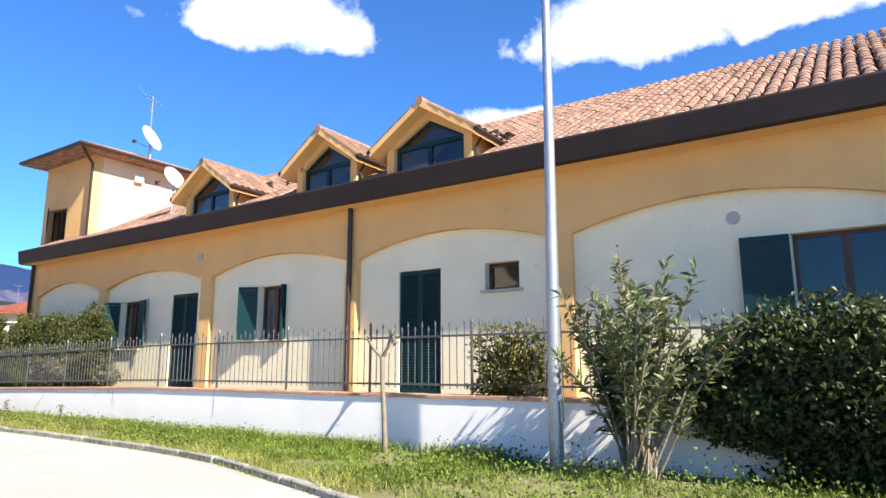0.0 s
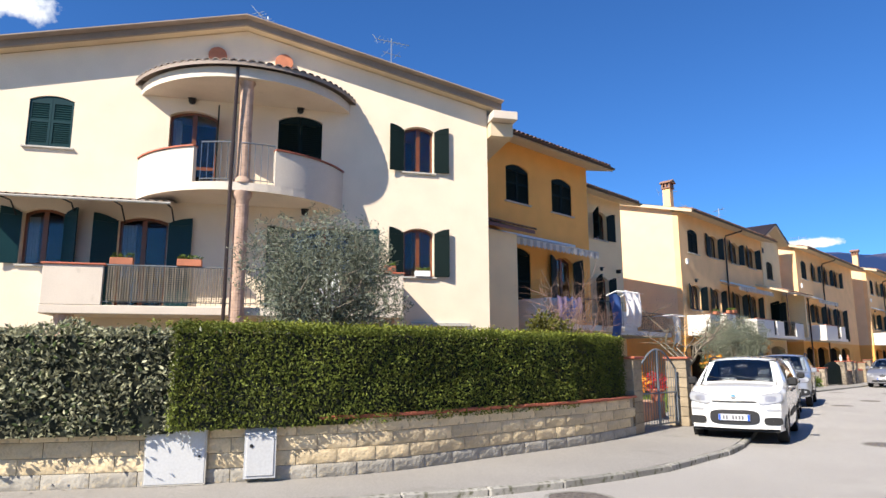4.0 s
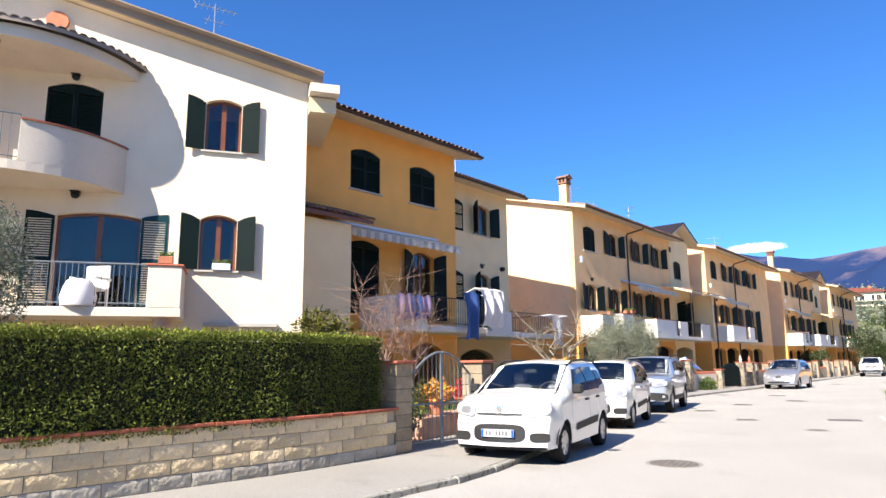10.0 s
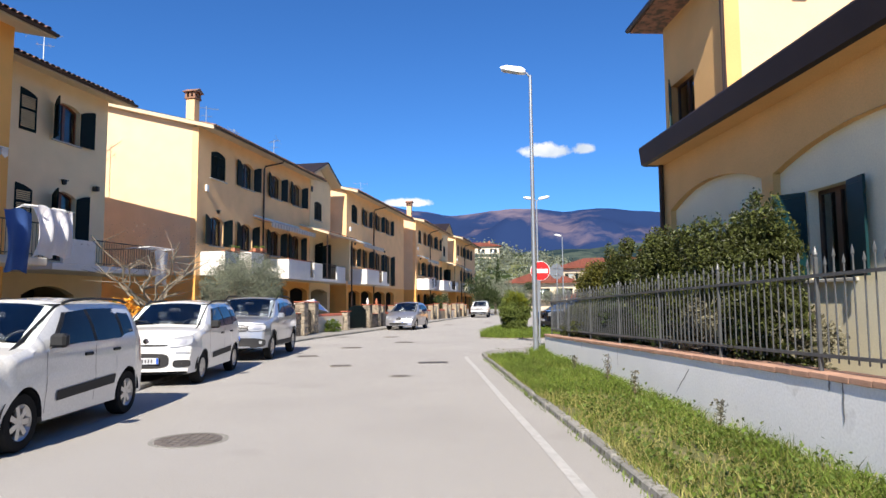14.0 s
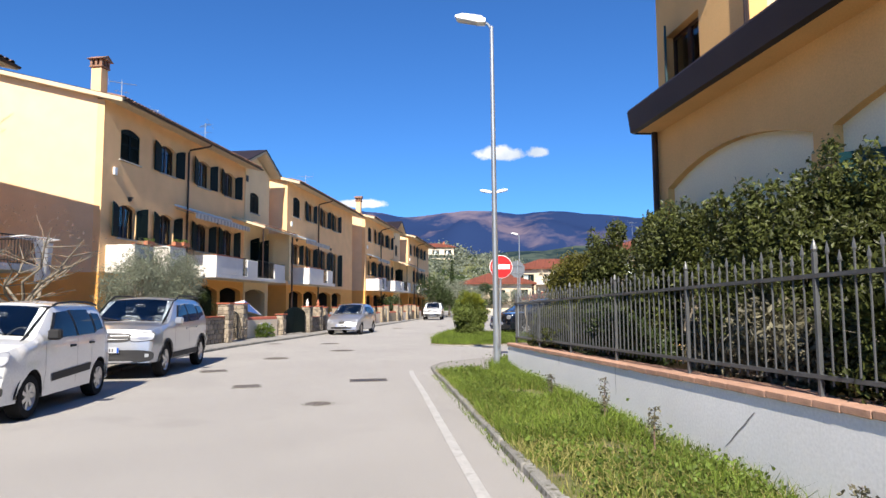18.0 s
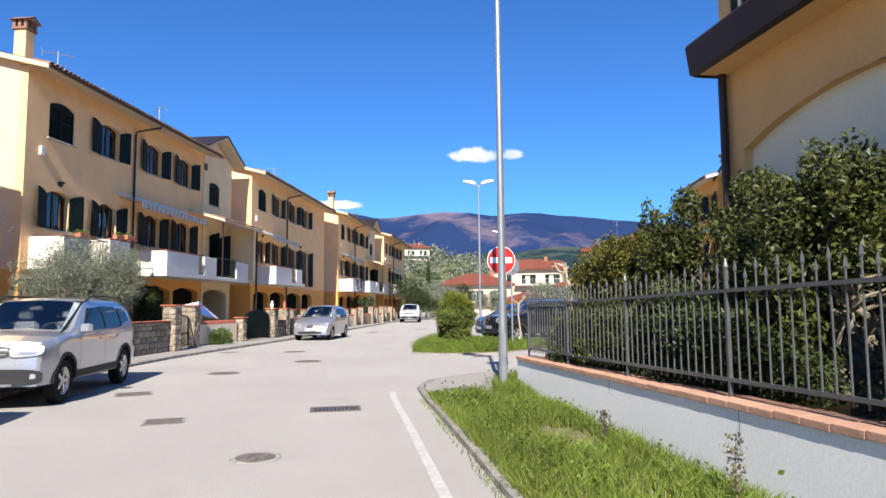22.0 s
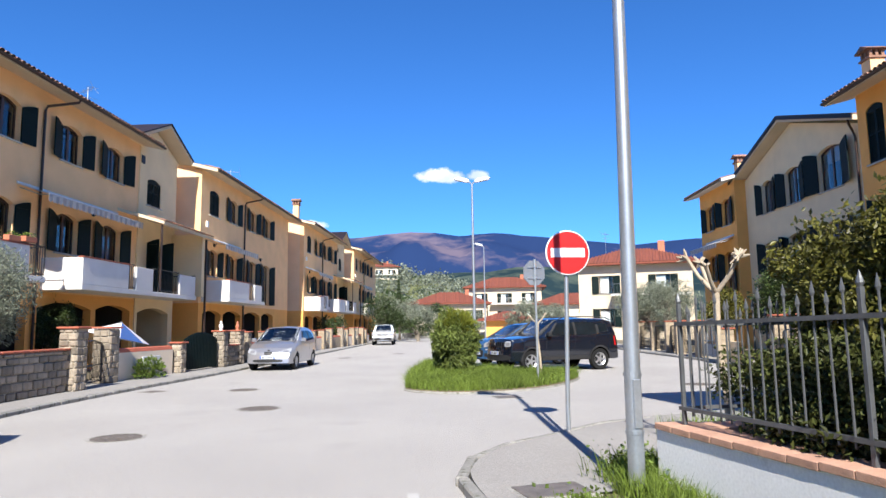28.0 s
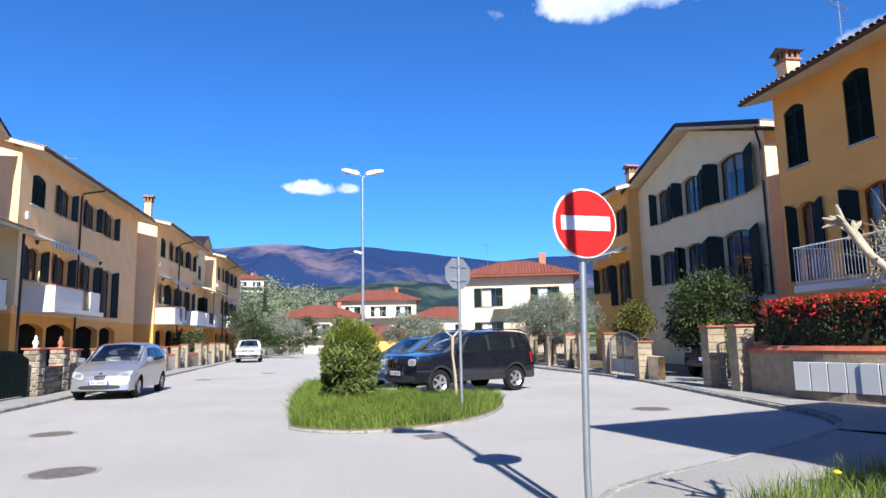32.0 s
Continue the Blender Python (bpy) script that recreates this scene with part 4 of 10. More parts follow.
def antenna(x, y, z, h=1.8, heading=40, dish=False):
    e = thing("tv_antenna", pose(x, y, z, 0, 0, heading), "grey metal television aerial on a roof mast", "aerial", "roof aerials")
    part("mast", Shape().tube([(0, 0, -0.4), (0, 0, h)], 0.02, 6), GALV, e)
    part("boom", Shape().tube([(-0.55, 0, h - 0.15), (0.65, 0, h - 0.1)], 0.012, 5), GALV, e)
    for k in range(8):
        part("element", Shape().tube([(-0.5 + k * 0.15, -0.22 + k * 0.012, h - 0.14), (-0.5 + k * 0.15, 0.22 - k * 0.012, h - 0.14)], 0.006, 4), GALV, e)
    part("reflector", Shape().tube([(-0.6, -0.2, h - 0.4), (-0.55, 0, h - 0.15), (-0.6, 0.2, h + 0.1)], 0.008, 4), GALV, e)
    if not dish:
        part("upper_boom", Shape().tube([(-0.3, -0.02, h - 0.55), (0.35, 0.02, h - 0.55)], 0.01, 5).tube([(-0.2, -0.3, h - 0.55), (-0.2, 0.3, h - 0.55)], 0.007, 4).tube([(0.2, -0.25, h - 0.55), (0.2, 0.25, h - 0.55)], 0.007, 4), GALV, e)


BARS = {}


def railing(e, pts, z0, z1, mat_, step=0.12, name="railing"):
    """A balcony railing along plan points: top and bottom rail and bars."""
    s = Shape()
    s.tube([(p[0], p[1], z1) for p in pts], 0.018, 6)
    s.tube([(p[0], p[1], z0 + 0.06) for p in pts], 0.012, 6)
    rail = part(name, s, mat_, e)
    key = round(z1 - z0, 3), mat_.name
    if key not in BARS:
        BARS[key] = Shape().tube([(0, 0, 0), (0, 0, z1 - z0)], 0.008, 5, False).mesh("bar")
        BARS[key].materials.append(mat_)
    for p, q in zip(pts, pts[1:]):
        L = math.dist(p, q)
        n = max(1, int(L / step))
        for k in range(n + 1):
            x, y = p[0] + (q[0] - p[0]) * k / n, p[1] + (q[1] - p[1]) * k / n
            if k < n or q == pts[-1]:
                part("bar", BARS[key], None, rail, m=pose(x, y, z0))
    return rail


def awning(e, x0, x1, y0, z0, out, drop, cloth=None):
    """A cloth awning with a scalloped front edge on two arms."""
    n = 26
    s = Shape()
    s.grid([[(x0 + (x1 - x0) * k / n, y0, z0) for k in range(n + 1)], [(x0 + (x1 - x0) * k / n, y0 - out * 0.5, z0 - drop * 0.5 - 0.02) for k in range(n + 1)],
            [(x0 + (x1 - x0) * k / n, y0 - out, z0 - drop) for k in range(n + 1)]])
    a = part("awning", s, cloth or AWNING, e, "grey and white cloth awning with a scalloped edge")
    m = int((x1 - x0) / 0.17)
    w = (x1 - x0) / m
    scallop = Shape().prism([(0, 0), (w, 0), (w, -0.19), (w / 2, -0.26), (0, -0.19)], "y", -0.003, 0.003)
    meshes = (scallop.mesh("scallop"), scallop.mesh("scallop"))
    meshes[0].materials.append(AWNGREY)
    meshes[1].materials.append(cloth or AWNING)
    for k in range(m):
        part("scallop", meshes[k % 2], None, a, m=pose(x0 + w * k, y0 - out - 0.004 - 0.01 * math.sin(k * 2.1), z0 - drop))
    part("front_bar", Shape().tube([(x0, y0 - out, z0 - drop), (x1, y0 - out, z0 - drop)], 0.02, 6), GALV, a)
    part("roller", Shape().tube([(x0, y0, z0 + 0.03), (x1, y0, z0 + 0.03)], 0.05, 8), WHITEPLASTIC, a)
    for x in (x0 + 0.15, x1 - 0.15):
        part("arm", Shape().tube([(x, y0, z0 - 0.1), (x + 0.15, y0 - out * 0.5, z0 - drop * 0.5 - 0.12), (x, y0 - out, z0 - drop)], 0.015, 6), GALV, a)


def wall_lamp(e, x, z, y=0.0):
    part("wall_lamp", Shape().turn([(0.02, -0.02), (0.09, 0.0), (0.09, 0.06), (0.02, 0.1)], 10, (x, y - 0.08, z), "y").box(x - 0.1, y - 0.14, z + 0.05, x + 0.1, y, z + 0.08), BLACKIRON, e, "small dark bulkhead lamp")


def flower_box(x, y, z, heading, w=0.5, plant=True, white=False, parent_m=None):
    e = thing("flower_box", pose(x, y, z, 0, 0, heading), ("white plastic" if white else "terracotta") + " window box with a low plant", "flower box")
    part("trough", Shape().cbox(-w / 2, -0.09, 0, w / 2, 0.09, 0.16, 0.01), WHITEPLASTIC if white else TERRA, e)
    s = Shape()
    for k in range(60):
        p = Vector((random.uniform(-w / 2, w / 2), random.uniform(-0.08, 0.08), 0.15 + random.random() * 0.12))
        d = Vector((random.gauss(0, 1), random.gauss(0, 1), random.gauss(0, 1))).normalized() * 0.05
        q = d.orthogonal().normalized() * 0.02
        s.add([p - d, p + q, p + d, p - q], [(0, 1, 2, 3)])
    part("plant", s, WEED, e)


# ---- the arched house behind the white wall ----
A = thing("arched_house", frame_at(1.95, -5.2, 180), "long ochre house with pale blind arches and a tiled roof", "house")
# local x runs south along the front, local y into the house
A_EAVE, A_LEN = 4.62, 30.0
BAYS = [(0.85, 4.63), (4.97, 9.40), (9.80, 14.30), (14.60, 18.95), (19.35, 23.95), (24.35, 28.9)]
part("front_frame", wall_open(Shape(), 0.5, A_LEN, 0.4, A_EAVE, [(a, b, 0.4, 3.82, 0.36) for a, b in BAYS], 0.12, -0.12), ARCHORANGE, A, "ochre render round the blind arches")
AOPEN = [(3.22, 3.92, 2.25, 2.78, 0.0), (5.66, 6.58, 1.75, 3.06, 0.0), (8.06, 9.15, 0.55, 3.13, 0.0), (11.45, 12.36, 1.86, 3.11, 0.0), (15.62, 16.62, 0.75, 3.12, 0.0), (17.60, 18.30, 2.62, 3.12, 0.0),
         (22.60, 24.0 - 0.1, 1.5, 3.10, 0.0)]
part("wall", wall_open(Shape(), 0.5, A_LEN, 0.0, A_EAVE, AOPEN, 0.35, 0.0), ARCHCREAM, A)
part("end_wall", Shape().prism([(0.35, 0.0), (10, 0.0), (10, A_EAVE), (5, A_EAVE + 2.6), (0.35, A_EAVE)], "x", 0.5, 0.85).prism([(0.35, 0.0), (10, 0.0), (10, A_EAVE), (5, A_EAVE + 2.6), (0.35, A_EAVE)], "x", A_LEN - 0.35, A_LEN), ARCHORANGE, A)
part("back_wall", Shape().box(0.35, 9.7, 0, A_LEN - 0.35, 10, A_EAVE), ARCHORANGE, A)
# unseen inside wall and floor with the indoor shade in their colour
part("partition", Shape().box(0.35, 2.6, 0, A_LEN - 0.35, 2.7, A_EAVE - 0.02), ROOMSHADE, A)
part("indoor_floor", Shape().box(0.35, 0.35, 0.3, A_LEN - 0.35, 9.7, 0.5), ROOMSHADE, A)
for x0, x1 in ((4.63, 4.97), (14.3, 14.6)):
    part("corner_pier", Shape().cbox(x0, -0.16, 0.4, x1, -0.12, 3.2, 0.005), ARCHORANGE, A)
# roof slope, fascia, soffit
PITCH_A = 0.56
rz = lambda y: 4.86 + PITCH_A * (y + 0.42)
part("roof", Shape().add([(0.42, -0.54, 4.80), (A_LEN, -0.54, 4.80), (A_LEN, 5.2, rz(5.2) - 0.06), (0.42, 5.2, rz(5.2) - 0.06), (A_LEN, 10.6, 4.9), (0.42, 10.6, 4.9)], [(0, 1, 2, 3), (3, 2, 4, 5)]), TILE, A)
part("fascia", Shape().prism([(-0.62, 4.56), (-0.54, 4.53), (-0.54, 4.92), (-0.65, 4.97), (-0.67, 4.93)], "x", 0.47, A_LEN).box(0.47, -0.54, 4.53, 0.52, 6.0, 4.95), FASCIA, A, "dark brown sheet-metal fascia")
part("soffit", Shape().box(0.52, -0.54, 4.55, A_LEN, -0.12, 4.60), ARCHORANGE, A)
holder = part("tile_bed", Shape().box(0.52, -0.52, 4.80, A_LEN, -0.46, 4.84), TILE, A)
rest = Shape()
near = 0
DORM = [(9.63, 1.12), (13.70, 1.06), (16.45, 1.18)]
for m in tile_rows(rest, 0.55, A_LEN - 0.1, 0.0, PITCH_A, 1.0, 19):
    m = Matrix.Translation((0, -0.58, 4.87)) @ m
    x, y = m.translation.x, m.translation.y
    if any(abs(x - c) < w - 0.1 and y < 2.4 - abs(x - c) for c, w in DORM) or (x < 3.4 and y > 0.1):
        continue
    if 15.0 < x < 25.0 and y < 2.3 and near < 296 and random.random() < 0.75:
        part("roof_tile", TILE_MESH, None, holder, m=m)
        near += 1
    else:
        add_tile(rest, m)
ob = part("roof_tiles", rest, TILE, A, "weathered terracotta roof tiles")
ob["kind"] = "stuff"


def dormer(x, w, h_eave, h_top, base):
    """A gabled dormer: its rendered front with a five-sided window, cheeks and a tiled roof."""
    y0 = -0.20
    d = part("dormer", Shape().box(x - w + 0.16, y0, base, x - w + 0.34, y0 + 0.2, h_eave + 0.08).box(x + w - 0.34, y0, base, x + w - 0.16, y0 + 0.2, h_eave + 0.08)
             .prism([(x - w + 0.16, h_eave - 0.02), (x - w + 0.36, h_eave - 0.02), (x, h_top - 0.32), (x + w - 0.36, h_eave - 0.02), (x + w - 0.16, h_eave - 0.02), (x, h_top - 0.10)], "y", y0, y0 + 0.2), ARCHORANGE, A,
             "small ochre gabled dormer with a tiled roof")
    part("cheek", Shape().prism([(y0 + 0.2, base), (y0 + 0.2, h_eave), (2.6, h_eave), (2.6, base)], "x", x - w + 0.18, x - w + 0.26), ARCHORANGE, d)
    part("cheek", Shape().prism([(y0 + 0.2, base), (y0 + 0.2, h_eave), (2.6, h_eave), (2.6, base)], "x", x + w - 0.26, x + w - 0.18), ARCHORANGE, d)
    sl = (h_top - h_eave) / w
    for sg in (-1, 1):
        s = Shape().add([(x, y0 - 0.3, h_top), (x + sg * (w + 0.08), y0 - 0.3, h_eave - 0.08 * sl), (x + sg * (w + 0.08), 3.0, h_eave - 0.08 * sl), (x, 3.0, h_top),
                         (x, y0 - 0.3, h_top - 0.14), (x + sg * (w + 0.08), y0 - 0.3, h_eave - 0.20), (x + sg * (w + 0.08), 3.0, h_eave - 0.20), (x, 3.0, h_top - 0.14)],
                        [(0, 1, 2, 3), (7, 6, 5, 4), (0, 4, 5, 1), (1, 5, 6, 2)])
        slope = part("roof_slope", s, ARCHORANGE, d)
        t = Shape()
        ang = math.degrees(math.atan(sl))
        rows = int(w / 0.30) + 1
        for r in range(rows):
            for c in range(15):
                up = r * 0.32
                px_ = x + sg * (w + 0.12 - up * math.cos(math.atan(sl)))
                pz_ = h_eave - 0.09 + up * math.sin(math.atan(sl)) + 0.012
                add_tile(t, Matrix.Translation((px_, y0 - 0.22 + c * 0.21, pz_)) @ Matrix.Rotation(radians(90 if sg > 0 else -90), 4, "Z") @ Matrix.Rotation(radians(ang), 4, "X"))
        ob = part("slope_tiles", t, TILE, slope)
        ob["kind"] = "stuff"
    part("ridge_tiles", Shape().tube([(x, y0 - 0.32, h_top - 0.02), (x, 3.0, h_top - 0.02)], 0.09, 8), TILE, d)
    for sg in (-1, 1):
        part("gutter", Shape().tube([(x + sg * (w + 0.1), y0 - 0.3, h_eave - 0.10), (x + sg * (w + 0.1), 2.2, h_eave - 0.10)], 0.055, 8), COPPER, d)
    part("downpipe", Shape().tube([(x + w + 0.08, y0 + 0.02, h_eave - 0.12), (x + w - 0.1, y0 + 0.06, h_eave - 0.3), (x + w - 0.1, y0 + 0.08, base)], 0.035, 6), COPPER, d)
    a, b = x - w + 0.36, x + w - 0.36
    tall = (h_top - 0.34) - (h_eave - 0.02)
    f = Shape()
    zb = base + 0.05
    for xa, xb in ((a, a + 0.07), (b - 0.07, b), (x - 0.04, x + 0.04)):
        f.box(xa, y0 + 0.08, zb, xb, y0 + 0.15, h_eave)
    f.box(a, y0 + 0.08, zb, b, y0 + 0.15, zb + 0.07).box(a, y0 + 0.075, h_eave - 0.09, b, y0 + 0.15, h_eave)
    f.prism([(a, h_eave), (a + 0.1, h_eave), (x, h_eave + tall - 0.08), (b - 0.1, h_eave), (b, h_eave), (x, h_eave + tall)], "y", y0 + 0.08, y0 + 0.15)
    wn_ = part("window_frame", f, TEAL, d, "dark blue-green dormer window frame")
    for xa, xb in ((a + 0.07, x - 0.04), (x + 0.04, b - 0.07)):
        p = part("pane", Shape().box(xa, y0 + 0.11, zb + 0.07, xb, y0 + 0.118, h_eave - 0.09), GLASS, wn_)
        p.visible_shadow = False
    p = part("pane", Shape().prism([(a + 0.1, h_eave), (b - 0.1, h_eave), (x, h_eave + tall - 0.09)], "y", y0 + 0.11, y0 + 0.118), GLASS, wn_)
    p.visible_shadow = False
    part("curtain", Shape().box(a, y0 + 0.4, zb, x - 0.1, y0 + 0.41, h_eave - 0.3), CURTAIN, wn_)
    # dark sheet behind the panes, in place of a shaded room
    part("room", Shape().box(a - 0.05, y0 + 1.3, zb - 0.2, b + 0.05, y0 + 1.36, h_top - 0.3), ROOMSHADE, d)


for x, w in DORM:
    dormer(x, w, 5.66, 6.42, 4.78)
downs = Shape().tube([(14.45, -0.2, 4.55), (14.45, -0.2, 0.4)], 0.055, 8)
part("downpipe", downs, COPPER, A, "", 40)
part("downpipe", Shape().tube([(0.56, -0.2, 4.55), (0.56, -0.2, 0.4)], 0.055, 8), COPPER, A, "", 40)
# windows and doors
for i, (a, b, c, d, r) in enumerate(AOPEN):
    if i in (2, 4):
        window(A, a, b, c, d, 0.0, "shut", paint=TEAL, sill=False)
    elif i == 0:
        window(A, a, b, c, d, 0.0, "shut", paint=TEAL)
    elif i == 5:
        window(A, a, b, c, d, 0.0, "none", wood=DARKWOOD, two=False, curtain=0)
    elif i == 3:
        window(A, a, b, c, d, 0.0, "open", wood=DARKWOOD, paint=TEAL, turn=(150, None), curtain=0.9)
        shutter(A, b + 0.02, 0.05, c + 0.01, 0.2, d - c - 0.02, 0, False, 95, TEAL)
    elif i == 6:
        window(A, a, b, c, d, 0.0, "open", wood=DARKWOOD, paint=TEAL, turn=(176, None), curtain=0)
    else:
        window(A, a, b, c, d, 0.0, "open", wood=DARKWOOD, paint=TEAL, turn=(140, 168), curtain=0.0)
for x, z in ((9.3, 4.03), (21.87, 3.42)):
    part("wall_vent", Shape().turn([(0.02, -0.14), (0.10, -0.14), (0.10, -0.10), (0.02, -0.10)], 14, (x, 0, z), "y") if z > 4 else Shape().turn([(0.02, -0.02), (0.10, -0.02), (0.10, 0.02), (0.02, 0.02)], 14, (x, 0, z), "y"), STONE, A)
# the stair tower on the north end
T = part("tower", wall_open(Shape(), -0.15, 2.9, 4.6, 8.1, [(0.2, 1.45, 5.2, 6.5, 0.0)], 0.3, 0.25), ARCHORANGE, A, "square ochre tower with an overhanging roof")
part("tower_side", Shape().box(-0.15, 0.55, 4.6, 0.15, 4.2, 8.1).box(-0.15, 4.2, 4.6, 2.9, 4.5, 8.1), ARCHORANGE, T)
# south face in the paler copy: sunlight painted into its colour
part("tower_end", Shape().box(2.6, 0.55, 4.6, 2.9, 4.2, 8.1), SUNLITYELLOW, T, "yellow rendered end wall with the sun's paleness in its colour")
s = Shape().add([(-0.38, -0.5, 8.05), (3.5, -0.5, 8.05), (3.5, 5.1, 8.05), (-0.38, 5.1, 8.05), (-0.38, -0.5, 8.20), (3.5, -0.5, 8.20), (3.5, 5.1, 8.20), (-0.38, 5.1, 8.20), (1.5, 2.3, 8.95)],
                [(3, 2, 1, 0), (0, 1, 5, 4), (1, 2, 6, 5), (2, 3, 7, 6), (3, 0, 4, 7), (4, 5, 8), (5, 6, 8), (6, 7, 8), (7, 4, 8)])
part("tower_roof", s, TILE, T)
part("tower_gutter", Shape().tube([(-0.41, -0.54, 8.12), (3.54, -0.54, 8.12), (3.54, 5.1, 8.12)], 0.06, 8), COPPER, T)
part("tower_pipe", Shape().tube([(3.4, -0.45, 8.1), (2.95, 0.18, 7.7), (2.95, 0.18, 5.0)], 0.045, 8), COPPER, T)
window(A, 0.2, 1.45, 5.2, 6.5, 0.0, "open", y=0.25, paint=TEAL, wood=DARKWOOD, turn=(25, None), curtain=0, sill=False)
part("switch_box", Shape().cbox(2.92, 1.6, 7.45, 3.05, 1.9, 7.7, 0.01), WHITEPLASTIC, T)
# dark sheet added inside the tower for its unlit room
part("tower_room", Shape().box(0.15, 2.0, 4.7, 2.5, 2.1, 8.0), ROOMSHADE, T)


def dish(x, y, z, heading, r=0.42, drop=0.3):
    e = thing("satellite_dish", pose(x, y, z, 0, 0, heading), "white satellite dish on a roof bracket", "satellite dish", "roof dishes")
    s = Shape()
    prof = [(r * k / 6, 0.10 * (k / 6) ** 2) for k in range(1, 7)]
    s.turn([(0.005, 0.0)] + prof + [(r, 0.115)] + [(a, b + 0.015) for a, b in prof[::-1]] + [(0.005, 0.015)], 24, (0, 0, 0), "y")
    part("reflector", s, WHITEPLASTIC, e, "", 40, m=pose(0, 0, 0.55, 25, 0, 0))
    part("arm", Shape().tube([(0, -0.05, 0.25), (0, -0.55, 0.5)], 0.015, 6), GALV, e)
    part("receiver", Shape().cbox(-0.05, -0.64, 0.46, 0.05, -0.52, 0.56, 0.01), BLACKPLASTIC, e)
    part("stand", Shape().tube([(0, 0.08, -drop), (0, 0.08, 0.55)], 0.03, 8), GALV, e)


dish(4.1, -7.95, 8.62, 205, 0.48, 0.3)
dish(2.8, -11.5, 6.25, 190, 0.36, 0.9)
antenna(4.2, -7.8, 8.75, 2.1, 30)


# ---- the cream corner house ----
C = thing("cream_corner_house", frame_at(-15.2, -10.48, 45), "cream rendered corner house with a curved balcony and green shutters", "house")
CO = [(-2.48, -1.63, 6.76, 8.13, 0.12), (-2.48, -1.63, 3.77, 5.14, 0.12), (-12.0, -10.99, 6.76, 8.10, 0.12), (-8.72, -7.52, 5.80, 8.02, 0.15), (-5.97, -4.79, 5.80, 8.13, 0.15),
      (-5.55, -3.78, 2.80, 5.05, 0.10), (-11.86, -10.95, 3.80, 5.20, 0.12), (-9.73, -8.58, 2.80, 5.10, 0.12), (-7.4, -5.0, 0.1, 2.2, 0.3), (-3.0, -1.2, 0.1, 2.1, 0.3), (-11.5, -9.5, 0.1, 2.2, 0.3)]
CW = 13.8
part("wall", wall_open(Shape(), -CW, 0.0, 0.0, 8.45, CO), CREAM, C)
part("gable", Shape().prism([(-CW, 8.45), (0, 8.45), (0, 8.82), (-6.9, 10.46), (-CW, 8.82)], "y", 0.0, 0.3), CREAM, C)
part("side_wall", Shape().box(-0.3, 0.3, 0, 0.0, 11, 8.5).box(-CW, 0.3, 0, -CW + 0.3, 11, 8.5), CREAM, C)
part("back_wall", Shape().box(-CW + 0.3, 10.7, 0, -0.3, 11, 8.5), CREAM, C)
# added inner wall and slabs, painted dark as unlit rooms
part("partition", Shape().box(-CW + 0.3, 2.4, 0, -0.3, 2.5, 8.45), ROOMSHADE, C)
part("floor_slab", Shape().box(-CW + 0.3, 0.3, 2.55, -0.3, 10.7, 2.75).box(-CW + 0.3, 0.3, 5.5, -0.3, 10.7, 5.7), ROOMSHADE, C)
for sg, x in ((-1, -CW - 0.3), (1, 0.3)):
    zt = 10.62 - 0.238 * abs(x + 6.9)
    q = [(-6.9, 10.62), (x, zt), (x, zt - 0.14), (-6.9, 10.48)]
    roof_c = part("roof", Shape().prism(q, "y", -0.28, 11.4), PLASTER_OLD, C, "shallow gabled roof with a metal verge")
    part("verge", Shape().prism([(-6.9, 10.66), (x + sg * 0.04, zt + 0.04), (x + sg * 0.04, zt - 0.16), (-6.9, 10.46)], "y", -0.36, -0.28).prism([(-6.9, 10.66), (x + sg * 0.04, zt + 0.04), (x + sg * 0.04, zt + 0.01), (-6.9, 10.63)], "y", -0.6, 0.2), ROOFEDGE, roof_c)
part("eave_block", Shape().cbox(0.0, -0.6, 8.38, 0.75, 0.5, 8.62, 0.01), BALCCREAM, C)
part("eave_soffit", Shape().box(0.02, -0.3, 7.95, 0.7, 3.0, 8.35), PLASTER_OLD, C)
window(C, *CO[0][:4], kind="open", turn=(168, 172), curtain=0)
window(C, *CO[1][:4], kind="open", turn=(168, 168), curtain=0)
window(C, *CO[2][:4], kind="shut", paint=TEAL)
window(C, *CO[3][:4], rise=0.15, kind="open", turn=(None, 95), curtain=0.2, sill=False, door=True)
window(C, *CO[4][:4], rise=0.15, kind="shut", sill=False)
window(C, *CO[5][:4], rise=0.10, kind="none", curtain=0, sill=False)
shutter(C, -3.77, -0.02, 2.82, 0.58, 2.25, 0.1, True, 0, TEAL)
shutter(C, -5.57, -0.02, 2.82, 0.58, 2.2, 0.1, False, 0, GREEN)
window(C, *CO[6][:4], kind="open", turn=(170, 140), curtain=0.3, paint=TEAL)
window(C, *CO[7][:4], kind="open", turn=(150, 172), curtain=0.3, sill=False, paint=TEAL)
for x in (-8.2, -5.4):
    wall_lamp(C, x, 8.28)
wall_lamp(C, -5.2, 5.42)
for x in (-7.63, -5.89):
    part("attic_vent", Shape().turn([(0.20, -0.10), (0.24, -0.10), (0.24, 0.02), (0.20, 0.02)], 16, (x, 0, 9.62), "y"), TERRA, C, "half-round terracotta attic vent")
    part("vent_hole", Shape().turn([(0.01, -0.02), (0.20, -0.02), (0.20, -0.005), (0.01, -0.005)], 16, (x, 0, 9.62), "y"), INK, C)


